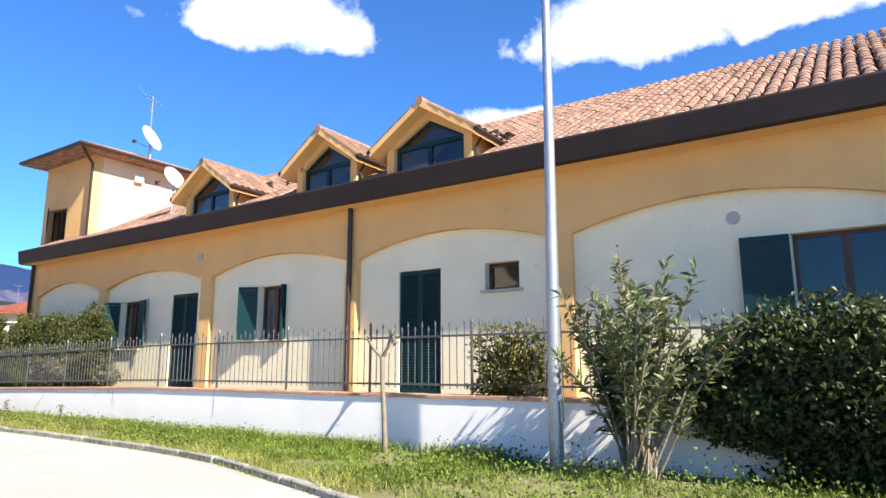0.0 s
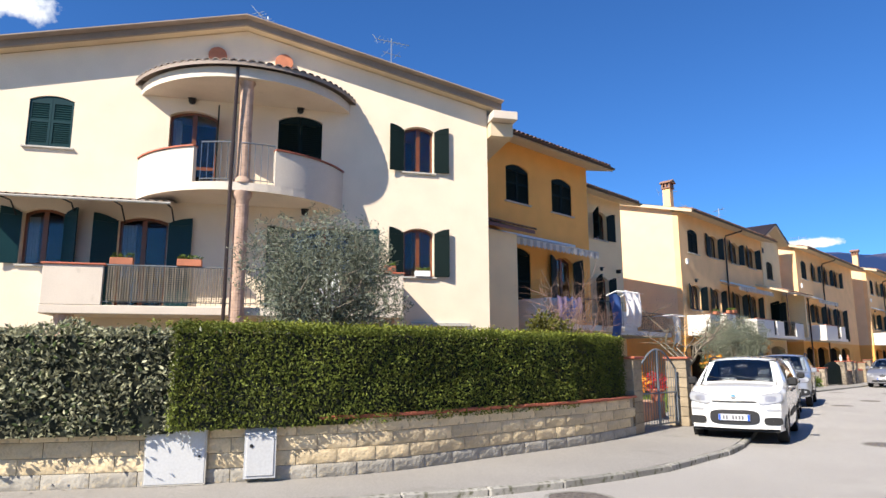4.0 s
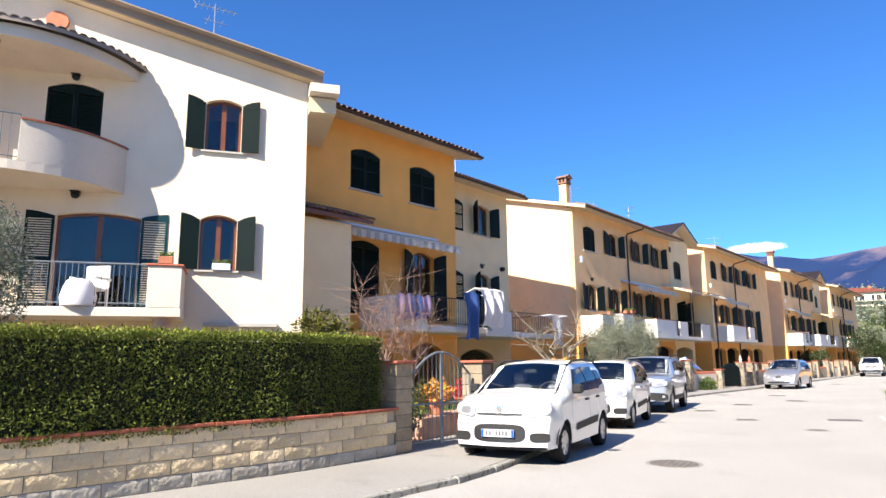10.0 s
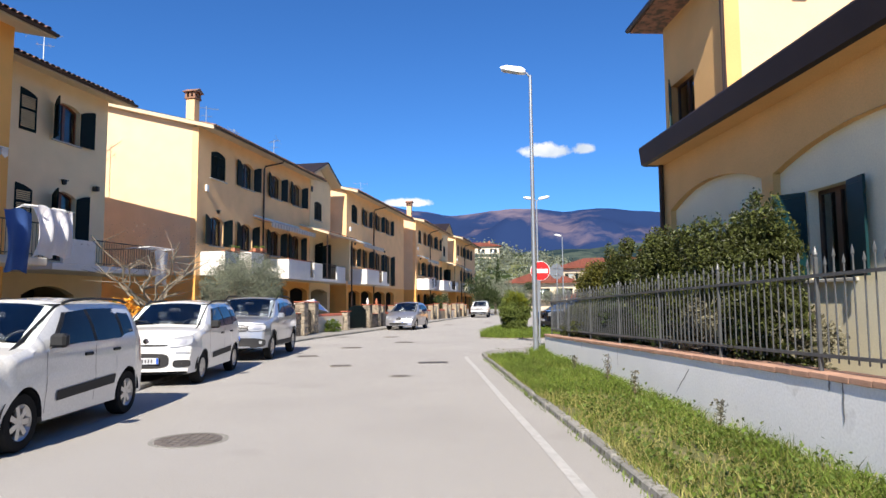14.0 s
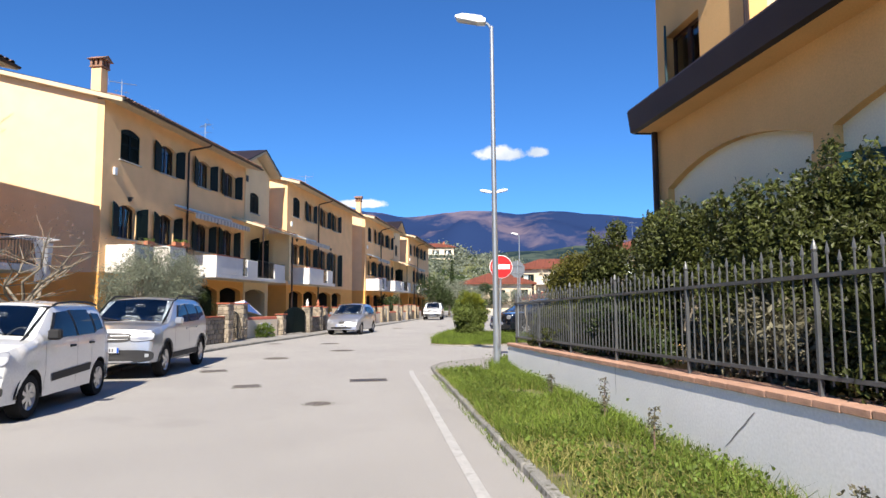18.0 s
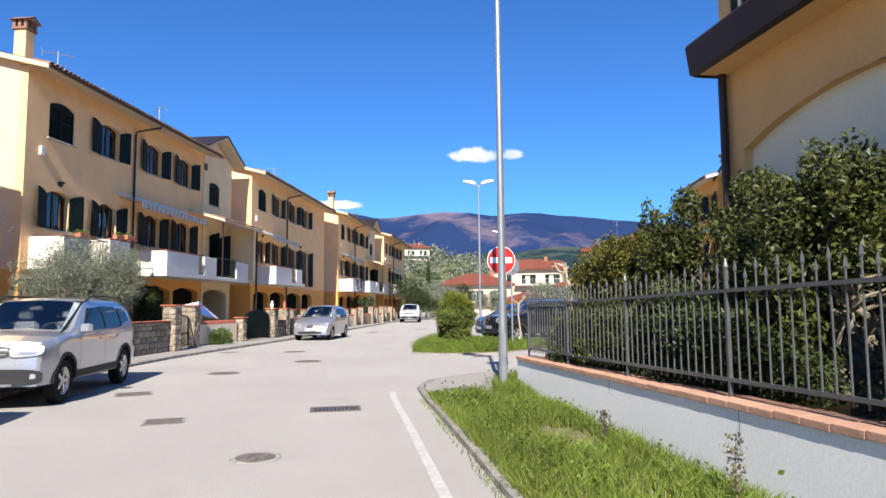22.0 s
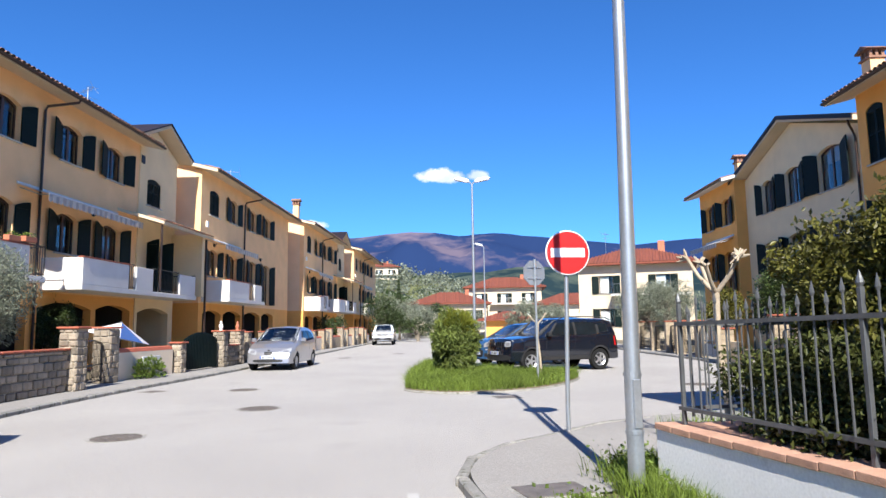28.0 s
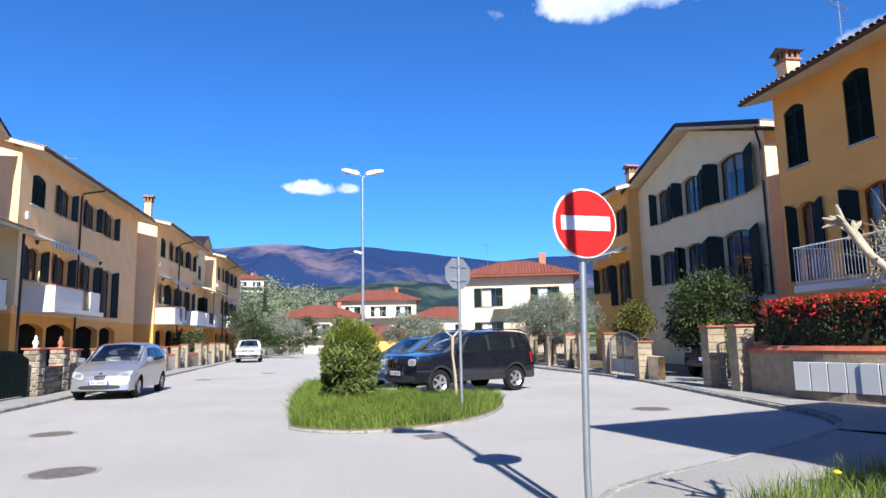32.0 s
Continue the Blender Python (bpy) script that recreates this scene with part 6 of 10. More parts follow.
part("link_wall", Shape().box(6.05, 2.3, 0, 7.4, 2.6, 8.6), ORANGE, R1)
chimney(R1, 7.3, 0.7, 9.3, 1.0)
antenna(16.2, 8.2, 9.9, 2.0, 10)
R3 = thing("orange_side_house", Rm @ Matrix.Translation((0, -0.6, 0)), "orange house with an awning beyond the gabled one", "house")
R3O = [(-10.6, -9.6, 6.9, 8.4, 0.14), (-8.2, -7.1, 6.9, 8.4, 0.14), (-10.6, -9.6, 3.9, 5.4, 0.14), (-8.2, -7.1, 3.1, 5.4, 0.14)]
gabled_house(R3, -11.6, -6.35, 9.0, 9.3, 0.26, ORANGE, R3O, over=0.8, edge=BALCWHITE)
for i, o in enumerate(R3O):
    window(R3, *o[:4], rise=o[4], kind="open", turn=(165, 170), sill=i < 3, door=i == 3)
awning(R3, -10.9, -6.8, 0.0, 6.2, 1.0, 0.4)
chimney(R3, -8.2, 1.2, 9.75, 0.85)


# ---- distance: hills, mountains ----
def ridge_at(h, pts):
    for (a, za), (b, zb) in zip(pts, pts[1:]):
        # added inner wall, coloured as dark as an unlit room
        if a <= h <= b:
            t = (h - a) / (b - a)
            return za + (zb - za) * t
    return pts[0][1] if h < pts[0][0] else pts[-1][1]


def range_of_hills(name, dist, depth, profile, material, label, rough, seed, h0=-75, h1=110, n=260):
    """A mountain flank seen from the street: its crest height in degrees over headings."""
    rows = []
    for j in range(15):
        t = j / 14
        row = []
        for i in range(n + 1):
            h = h0 + (h1 - h0) * i / n
            top = math.tan(radians(ridge_at(h, profile))) * (dist + depth)
            d = dist + depth * t
            z = top * (t ** 0.8)
            k = noise.fractal(Vector((h * 0.16 * 0.9 + seed, t * 2.1, seed)), 1.0, 2.0, 5)
            z = z + top * rough * k * (0.25 + math.sin(math.pi * t)) * (0 if t == 0 else 1)
            row.append((-4 + d * math.sin(radians(h)), -15 + d * math.cos(radians(h)), z - (3 if t == 0 else 0)))
        rows.append(row)
    return setting(name, Shape().grid(rows), material, label, 180)


def mountain_mat(name, dark, light, scale, at=0.52):
    m = bpy.data.materials.new(name)
    m.use_nodes = True
    N, L = m.node_tree.nodes, m.node_tree.links
    b = N["Principled BSDF"]
    tc = N.new("ShaderNodeTexCoord")
    t = N.new("ShaderNodeTexNoise")
    t.inputs["Scale"].default_value = scale
    t.inputs["Detail"].default_value = 9.0
    t.inputs["Roughness"].default_value = 0.62
    L.new(tc.outputs["Object"], t.inputs["Vector"])
    r = N.new("ShaderNodeValToRGB")
    r.color_ramp.elements[0].position, r.color_ramp.elements[0].color = at - 0.06, rgb(dark)
    r.color_ramp.elements[1].position, r.color_ramp.elements[1].color = at + 0.08, rgb(light)
    L.new(t.outputs["Fac"], r.inputs[0])
    L.new(r.outputs[0], b.inputs["Base Color"])
    b.inputs["Roughness"].default_value = 1.0
    b.inputs["Specular IOR Level"].default_value = 0.0
    return m


# mountain colours hold the blue haze of distance, not only woods and slopes
MOUNT = mountain_mat("haze_blue_mountain_woods", (0.018, 0.036, 0.098), (0.130, 0.108, 0.145), 0.0036, 0.57)
FOOT = mountain_mat("wooded_foothill", (0.018, 0.034, 0.040), (0.065, 0.085, 0.07), 0.02)
OLIVES = mountain_mat("olive_grove_hill", (0.03, 0.045, 0.018), (0.17, 0.18, 0.085), 0.09)
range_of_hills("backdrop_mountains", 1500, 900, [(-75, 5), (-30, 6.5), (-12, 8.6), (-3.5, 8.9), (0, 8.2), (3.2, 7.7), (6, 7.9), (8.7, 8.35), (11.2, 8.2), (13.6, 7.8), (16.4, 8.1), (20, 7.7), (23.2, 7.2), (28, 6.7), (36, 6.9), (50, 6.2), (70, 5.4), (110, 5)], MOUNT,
               "wooded mountain range with blue haze in its colour", 0.16, 3.1)
range_of_hills("backdrop_foothills", 520, 300, [(-75, 2), (-20, 3.5), (0, 4.4), (8, 4.4), (11.3, 4.5), (13, 4.7), (15.2, 4.8), (18.2, 5.2), (20.4, 5.2), (22.2, 5.0), (25.2, 4.5), (34, 4.2), (60, 3.5), (110, 3)], FOOT, "dark wooded foothills", 0.18, 9.4)
OLIVE_PROFILE = [(-75, 1), (-10, 3.0), (-3, 5.4), (2, 5.9), (4.7, 5.7), (7.3, 5.3), (9.4, 4.6), (11.3, 4.3), (13.5, 3.7), (16.2, 2.9), (20, 1.4), (60, 1.0), (110, 1)]
range_of_hills("backdrop_olive_hill", 170, 90, OLIVE_PROFILE, OLIVES, "hillside with terraced olive groves", 0.10, 5.7)


# ---- lamps and signs ----
def street_lamp(x, y, top, h, label, arms=1, heading=270, base_z=0.0, r=0.07):
    e = thing("street_lamp", pose(x, y, base_z), label, "street lamp", "street lamps")
    tx, ty = top
    part("pole", Shape().tube([(0, 0, -0.05), (0.01 * tx, 0.01 * ty, 0.9), (0.55 * tx, 0.55 * ty, h * 0.5), (tx, ty, h)], [r, r, r * 0.78, r * 0.58], 14), GALV, e, "", 40)
    part("inspection_door", Shape().cbox(-0.035, -r - 0.012, 0.55, 0.035, -r + 0.01, 0.95, 0.006), GALV, e)
    part("strap", Shape().turn([(r + 0.001, 0.50), (r + 0.006, 0.50), (r + 0.006, 0.53), (r + 0.001, 0.53)], 14).turn([(r + 0.001, 0.97), (r + 0.006, 0.97), (r + 0.006, 1.0), (r + 0.001, 1.0)], 14), GALV, e)
    for k in range(arms):
        a = radians(heading + 180 * k)
        d = Vector((math.sin(a), math.cos(a), 0))
        p = Vector((tx, ty, h))
        m = Matrix.Translation(p + d * 0.15 + Vector((0, 0, 0.1))) @ Matrix.Rotation(math.pi / 2 - a, 4, "Z") @ Matrix.Rotation(radians(-12), 4, "Y")
        hd = part("head", Shape().prism([(-0.02, -0.03), (0.12, -0.05), (0.62, -0.03), (0.66, 0.02), (0.5, 0.09), (0.1, 0.10), (-0.02, 0.05)], "y", -0.11, 0.11), WHITEPLASTIC, e, "white lamp head", m=m)
        part("lens", Shape().cbox(0.16, -0.09, -0.062, 0.58, 0.09, -0.035, 0.01), CURTAIN, hd)
        part("arm", Shape().tube([p - Vector((0, 0, 0.05)), p + d * 0.08 + Vector((0, 0, 0.06)), p + d * 0.2 + Vector((0, 0, 0.11))], 0.03, 8), GALV, e)
    return e


street_lamp(-0.715, -3.17, (-0.06, -0.22), 7.42, "tall galvanised street lamp in the grass by the wall corner", 1, 282, 0.06)
street_lamp(-1.0, -25.45, (0.0, -0.05), 7.5, "tall galvanised street lamp beside the oleander", 1, 282, 0.06, 0.085)
street_lamp(3.55, 18.6, (0.0, 0.0), 7.6, "tall street lamp with two white heads", 2, 284, 0.0)
street_lamp(10.5, 42.1, (0.0, 0.0), 7.8, "distant street lamp at the road bend", 1, 270, 0.0)

e = thing("no_entry_sign", pose(0, 0, 0.0), "round red no-entry sign with a white bar on a grey post", "road sign")
part("post", Shape().tube([(0, 0, -0.05), (0.0, 0.0, 0.4), (0.045, -0.03, 2.62)], 0.03, 12), GALV, e, "", 40)
s = Shape().turn([(0.005, -0.012), (0.298, -0.012), (0.304, -0.004), (0.304, 0.006), (0.298, 0.008), (0.005, 0.008)], 48, (0, 0, 0), "y")
disc = part("disc", s, WHITESIGN, e, m=pose(0.042, -0.075, 2.43, 0, 0, -6))
part("red_face", Shape().turn([(0.005, -0.016), (0.288, -0.016), (0.288, -0.012), (0.005, -0.012)], 48, (0, 0, 0), "y"), REDSIGN, disc)
part("white_bar", Shape().cbox(-0.235, -0.021, -0.062, 0.235, -0.016, 0.062, 0.002), WHITESIGN, disc)
part("clamp", Shape().box(-0.05, 0.008, 0.12, 0.05, 0.06, 0.16).box(-0.05, 0.008, -0.16, 0.05, 0.06, -0.12), GALV, disc)

e = thing("stop_sign", pose(2.16, 7.1, 0.0), "octagonal sign seen from its bare grey back", "road sign")
part("post", Shape().tube([(0, 0, 0.0), (0.0, 0.0, 3.1)], 0.03, 12), GALV, e, "", 40)
oc = [(0.33 * math.cos(radians(22.5 + 45 * k)), 0.33 * math.sin(radians(22.5 + 45 * k))) for k in range(8)]
pl = part("plate", Shape().prism(oc, "y", 0.035, 0.05), SIGNBACK, e, m=pose(0, 0, 2.76, 0, 0, 12))
for z in (0.135, -0.135):
    part("bracket", Shape().box(-0.2, 0.015, z - 0.015, 0.2, 0.035, z + 0.015), GALV, pl)
part("clamp", Shape().turn([(0.031, -0.02), (0.042, -0.02), (0.042, 0.02), (0.031, 0.02)], 10, (0, 0, 2.6)).turn([(0.031, -0.02), (0.042, -0.02), (0.042, 0.02), (0.031, 0.02)], 10, (0, 0, 2.92)), GALV, e)

# ---- cars ----
def lerp_line(pts, x):
    for (a, za), (b, zb) in zip(pts, pts[1:]):
        if a <= x <= b:
            t = (x - a) / max(1e-6, b - a)
            return za + (zb - za) * t
    return pts[-1][1] if x > pts[-1][0] else pts[0][1]


def car(name, m, label, L, W, top, axles, r, paint, glass_side, shield, rear_glass, belt, lamp, grille, plate_z, clad=False, rails=False, sill=0.24, tuck=0.17, kit="hatch", text=""):
    """A parked car; local x runs from its nose to its tail. top: the outline from the nose over the roof to the tail."""
    e = thing(name, m, label, "car", "parked cars")
    H = max(z for _, z in top)
    xs = sorted({0.0, L, shield[0], shield[1], *[p[0] for p in top], *[L * k / 64 for k in range(65)], *[0.015 * k for k in range(9)], *[L - 0.015 * k for k in range(9)],
                 *[a + (r + 0.055) * math.cos(math.pi * k / 14) for a in axles for k in range(15)]})

    def bend(x, y, z):
        q = (y / (W / 2)) ** 2
        return (x + q * 0.16 * max(0.0, 1 - x / 0.9) - q * 0.12 * max(0.0, 1 - (L - x) / 0.8), y, z)

    def half(x, z):
        h = W / 2
        ends = min(1.0, 0.90 + 0.10 * min(1, x / 0.5)) * min(1.0, 0.93 + 0.07 * min(1, (L - x) / 0.4))
        h *= ends
        if z > belt:
            h -= tuck * ((z - belt) / max(0.2, H - belt)) ** 1.15
        else:
            h -= 0.05 * ((belt - z) / belt) ** 2.2
            h += 0.012 * math.exp(-((z - belt * 0.62) / 0.10) ** 2)
        return h

    def low(x):
        z = sill
        for a in axles:
            d = abs(x - a)
            R = r + 0.055
            if d <= R:
                z = max(z, r + math.sqrt(max(0.0, R * R - d * d)))
        return z
    ups = {x: lerp_line(top, x) for x in xs}
    body = Shape()
    nz = 9
    for sg in (-1, 1):
        rows = []
        for x in xs:
            u, lo = ups[x], min(low(x), ups[x] - 0.02)
            row = []
            for k in range(nz):
                t = k / (nz - 1)
                z = lo + (u - lo) * t
                y = half(x, z) - (0.055 * max(0.0, (t - 0.78) / 0.22) ** 2)
                row.append(bend(x, sg * y, z))
            rows.append(row if sg > 0 else row[::-1])
        body.grid(rows)
    rows = []
    for x in xs:
        u = ups[x]
        h = half(x, u) - 0.055
        rows.append([bend(x, h * (2 * k / 10 - 1), u + (0.055 if u > belt + 0.15 else 0.035) * (1 - (2 * k / 10 - 1) ** 2) * min(1, x / 0.15, (L - x) / 0.15)) for k in range(11)][::-1])
    ia, ib = xs.index(shield[0]), xs.index(shield[1])
    body.grid(rows[:ia + 1]).grid(rows[ib:])
    body.grid([r[:2] for r in rows[ia:ib + 1]]).grid([r[-2:] for r in rows[ia:ib + 1]])
    x0, x1, wi, zd = shield[0] - 0.25, shield[1] + 1.0, W / 2 - 0.16, lerp_line(top, shield[0]) - 0.06
    ceil = H - 0.03
    part("cabin", Shape().add([(x0, -wi, 0.45), (x1, -wi, 0.45), (x1, wi, 0.45), (x0, wi, 0.45), (x0, -wi, zd), (shield[1], -wi + 0.05, ceil), (x1, -wi + 0.05, ceil), (x1, wi - 0.05, ceil), (shield[1], wi - 0.05, ceil), (x0, wi, zd)],
                              [(0, 1, 2, 3), (0, 4, 5, 6, 1), (3, 2, 7, 8, 9), (1, 6, 7, 2), (5, 8, 7, 6), (0, 3, 9, 4)]), CABIN, e, "dark upholstered cabin")
    part("dashboard", Shape().cbox(x0 + 0.02, -wi + 0.01, zd - 0.25, shield[0] + 0.30, wi - 0.01, zd + 0.0, 0.03), BLACKPLASTIC, e)
    for sg in (-1, 1):
        st = part("front_seat", Shape().cbox(shield[1] - 0.15, sg * 0.36 - 0.22, 0.5, shield[1] + 0.35, sg * 0.36 + 0.22, 0.72, 0.05).cbox(shield[1] + 0.28, sg * 0.36 - 0.22, 0.6, shield[1] + 0.42, sg * 0.36 + 0.22, H - 0.38, 0.06), SEATCLOTH, e)
        part("headrest", Shape().cbox(shield[1] + 0.30, sg * 0.36 - 0.12, H - 0.34, shield[1] + 0.40, sg * 0.36 + 0.12, H - 0.18, 0.04), SEATCLOTH, st)
    ring = [(shield[0] + 0.42 + 0.06 * math.sin(2 * math.pi * k / 20), -0.36 + 0.185 * math.cos(2 * math.pi * k / 20), zd + 0.0 + 0.175 * math.sin(2 * math.pi * k / 20)) for k in range(21)]
    part("steering_wheel", Shape().tube(ring, 0.016, 6, False).tube([ring[0], ring[10]], 0.014, 6), BLACKPLASTIC, e)
    part("rear_view_mirror", Shape().cbox(shield[1] - 0.10, -0.11, ceil - 0.16, shield[1] - 0.06, 0.11, ceil - 0.09, 0.015), BLACKPLASTIC, e)
    part("body", body, paint, e, "", 35)
    part("underbody", Shape().box(0.15, -W / 2 + 0.12, sill - 0.02, L - 0.15, W / 2 - 0.12, sill + 0.25), BLACKPLASTIC, e)
    for a in axles:
        for sg in (-1, 1):
            arch = Shape()
            pts = [(a + (r + 0.05) * math.cos(math.pi * k / 14), r + (r + 0.05) * math.sin(math.pi * k / 14)) for k in range(15)]
            arch.grid([[(p[0], sg * (W / 2 - 0.02), p[1]) for p in pts], [(p[0], sg * (W / 2 - 0.35), p[1]) for p in pts]])
            if clad:
                o = [(a + (r + 0.105) * math.cos(math.pi * k / 14), r + (r + 0.105) * math.sin(math.pi * k / 14)) for k in range(15)]
                arch.grid([[bend(p[0], sg * (half(p[0], p[1]) + 0.012), p[1]) for p in pts], [bend(p[0], sg * (half(p[0], p[1]) + 0.012), p[1]) for p in o]])
            part("wheel_arch", arch, BLACKPLASTIC, e)

    def side_patch(q, off, n=6, mth=4, sides=(-1, 1)):
        s = Shape()
        for sg in sides:
            g = []
            for i in range(n + 1):
                u = i / n
                col = []
                for j in range(mth + 1):
                    v = j / mth
                    x = (1 - v) * ((1 - u) * q[0][0] + u * q[1][0]) + v * ((1 - u) * q[3][0] + u * q[2][0])
                    z = (1 - v) * ((1 - u) * q[0][1] + u * q[1][1]) + v * ((1 - u) * q[3][1] + u * q[2][1])
                    col.append(bend(x, sg * (half(x, z) - 0.055 * max(0.0, ((z - sill) / max(0.1, lerp_line(top, x) - sill) - 0.78) / 0.22) ** 2 + off), z))
                g.append(col if sg > 0 else col[::-1])
            s.grid(g)
        return s
    for q in glass_side:
        for sg in (-1, 1):
            part("side_window", side_patch(q, 0.007, sides=(sg,)), CARGLASS, e, "", 60)
    for qa, qb in zip(glass_side, glass_side[1:]):
        for sg in (-1, 1):
            part("window_pillar", side_patch([qa[1], qb[0], qb[3], qa[2]], 0.005, sides=(sg,)), BLACKPLASTIC, e, "", 60)
    for sg in (-1, 1):
        q = glass_side[0]
        part("window_corner", side_patch([(q[0][0] - 0.10, q[0][1] - 0.01), q[0], q[3], (q[3][0] - 0.07, q[3][1])], 0.005, sides=(sg,)), BLACKPLASTIC, e, "", 60)
        part("window_seal", side_patch([(q[0][0] - 0.10, q[0][1] - 0.03), (glass_side[-1][1][0], glass_side[-1][1][1] - 0.03), glass_side[-1][1], q[0]], 0.006, sides=(sg,)), BLACKPLASTIC, e, "", 60)

    def top_patch(x0, x1, f0, f1, off, n=10):
        s = Shape()
        g = []
        for i in range(n + 1):
            x = x0 + (x1 - x0) * i / n
            f = f0 + (f1 - f0) * i / n
            u = lerp_line(top, x)
            du = (lerp_line(top, x + 0.01) - lerp_line(top, x - 0.01)) / 0.02
            nn = Vector((-du, 0, 1)).normalized() * off
            h = (half(x, u) - 0.055) * f
            g.append([bend(x + nn.x, h * (2 * k / 10 - 1), u + nn.z + 0.055 * (1 - (f * (2 * k / 10 - 1)) ** 2)) for k in range(11)][::-1])
        s.grid(g)
        return s
    pane = top_patch(shield[0], shield[1], 0.93, 0.96, 0.010)
    inner = top_patch(shield[0], shield[1], 0.93, 0.96, 0.005)
    pane.add(inner.v, [q[::-1] for q in inner.f])
    part("windscreen", pane, GLASS, e, "", 60).visible_shadow = False
    part("rear_window", top_patch(rear_glass[0], rear_glass[1], 0.88, 0.82, 0.008), CARGLASS, e, "", 60)

    def nose_x(z):
        for (a, za), (b, zb) in zip(top, top[1:]):
            if za <= z <= zb:
                return a + (b - a) * (z - za) / max(1e-6, zb - za)
        return 0.0

    def nose_round(y0, y1, z0, z1, off, n=20, power=4.0, lift=0.0):
        """A panel with rounded corners that lies on the nose."""
        s = Shape()
        ym, zm, hw, hh = (y0 + y1) / 2, (z0 + z1) / 2, (y1 - y0) / 2, (z1 - z0) / 2

        def on(u, v):
            y, z = ym + hw * u, zm + hh * v + lift * u
            return bend(nose_x(z - 0.0175 * (1 - (y / (W / 2)) ** 2)) - off, y, z)
        rim = []
        for k in range(n * 2):
            a = math.pi * k / n
            c, q = math.cos(a), math.sin(a)
            rr = (abs(c) ** power + abs(q) ** power) ** (-1 / power)
            rim.append((c * rr, q * rr))
        rows = [[on(c * f, q * f) for c, q in rim + rim[:1]] for f in (1.0, 0.75, 0.5, 0.25, 0.02)]
        return s.grid(rows)

    def nose_patch(y0, y1, z0, z1, off, n=8, mth=4, skew=0.0):
        s = Shape()
        g = []
        for i in range(n + 1):
            y = y0 + (y1 - y0) * i / n
            col = []
            for j in range(mth + 1):
                z = z0 + (z1 - z0) * j / mth + skew * (i / n)
                crown = 0.035 * (1 - (y / (W / 2)) ** 2)
                x = nose_x(z - crown * 0.5)
                p = bend(x - off, y, z)
                col.append(p)
            g.append(col[::-1])
        s.grid(g)
        return s
    for sg in (-1, 1):
        y0, y1 = sorted((sg * lamp[0] * W / 2, sg * lamp[1] * W / 2))
        hl = part("headlamp", nose_round(y0, y1, lamp[2], lamp[3], 0.016, lift=sg * lamp[4] if len(lamp) > 4 else 0.0), HEADLIGHT, e, "", 60)
        ym, zm, hw, hh = (y0 + y1) / 2, (lamp[2] + lamp[3]) / 2, (y1 - y0) / 2, (lamp[3] - lamp[2]) / 2
        part("reflector", nose_round(ym - hw * 0.55, ym + hw * 0.45, zm - hh * 0.6, zm + hh * 0.6, 0.021), CARGREY, hl, "", 60)
        part("lamp_rim", nose_round(y0 - 0.012, y1 + 0.012, lamp[2] - 0.01, lamp[3] + 0.01, 0.012, lift=sg * lamp[4] if len(lamp) > 4 else 0.0), BLACKPLASTIC if kit == "suv" else CARGREY, hl, "", 60)
    for k, (a, b, z0, z1, mt) in enumerate(grille):
        part("grille", nose_round(a * W / 2, b * W / 2, z0, z1, 0.012 + 0.002 * (k % 5)), mt, e, "", 60)
    zc = plate_z
    pw = 0.26
    px_ = bend(nose_x(zc) - 0.035, 0, zc)[0]
    pl = part("number_plate", Shape().cbox(px_ - 0.008, -pw, zc - 0.055, px_ + 0.01, pw, zc + 0.055, 0.003), PLATE, e)
    part("band", Shape().box(px_ - 0.011, pw - 0.04, zc - 0.052, px_ - 0.008, pw - 0.003, zc + 0.052).box(px_ - 0.011, -pw + 0.003, zc - 0.052, px_ - 0.008, -pw + 0.04, zc + 0.052), PLATEBLUE, pl)
    s = Shape()
    for k in range(7):
        if k != 2:
            s.box(px_ - 0.011, pw - 0.075 - k * 0.052 - 0.03, zc - 0.032, px_ - 0.0085, pw - 0.075 - k * 0.052, zc + 0.032)
    part("characters", s, PLATEINK, pl)
    for sg in (-1, 1):
        x = shield[0] + 0.24
        yy = sg * (half(x, belt + 0.06) + 0.09)
        mi = part("mirror", Shape().cbox(x - 0.05, yy - 0.085, belt + 0.02, x + 0.07, yy + 0.085, belt + 0.17, 0.03), BLACKPLASTIC if paint in (CARWHITE, CARBLACK) else paint, e)
        part("mirror_glass", Shape().box(x + 0.071, yy - 0.07, belt + 0.04, x + 0.074, yy + 0.07, belt + 0.15), CHROME, mi)
    for a in axles:
        for sg in (-1, 1):
            w = part("wheel", Shape().turn([(r * 0.62, -0.09), (r * 0.94, -0.09), (r, -0.06), (r, 0.06), (r * 0.94, 0.09), (r * 0.64, 0.09), (r * 0.60, 0.0)], 26, (0, 0, 0), "y", False), TYRE, e, "black tyre on a spoked rim", 40, m=pose(a, sg * (W / 2 - 0.115), r))
            rim = Shape().turn([(r * 0.50, sg * 0.05), (r * 0.64, sg * 0.088), (r * 0.66, sg * 0.05), (r * 0.52, sg * 0.02)], 22, (0, 0, 0), "y", False).turn([(0.01, sg * 0.07), (0.06, sg * 0.075), (0.06, sg * 0.03), (0.01, sg * 0.03)], 12, (0, 0, 0), "y")
            for k in range(5 if kit != "hatch" else 7):
                an = 2 * math.pi * k / (5 if kit != "hatch" else 7)
                c, s_ = math.cos(an), math.sin(an)
                rim.box(0.04, min(sg * 0.045, sg * 0.075), -0.028, r * 0.60, max(sg * 0.045, sg * 0.075), 0.028, Matrix.Rotation(an, 4, "Y"))
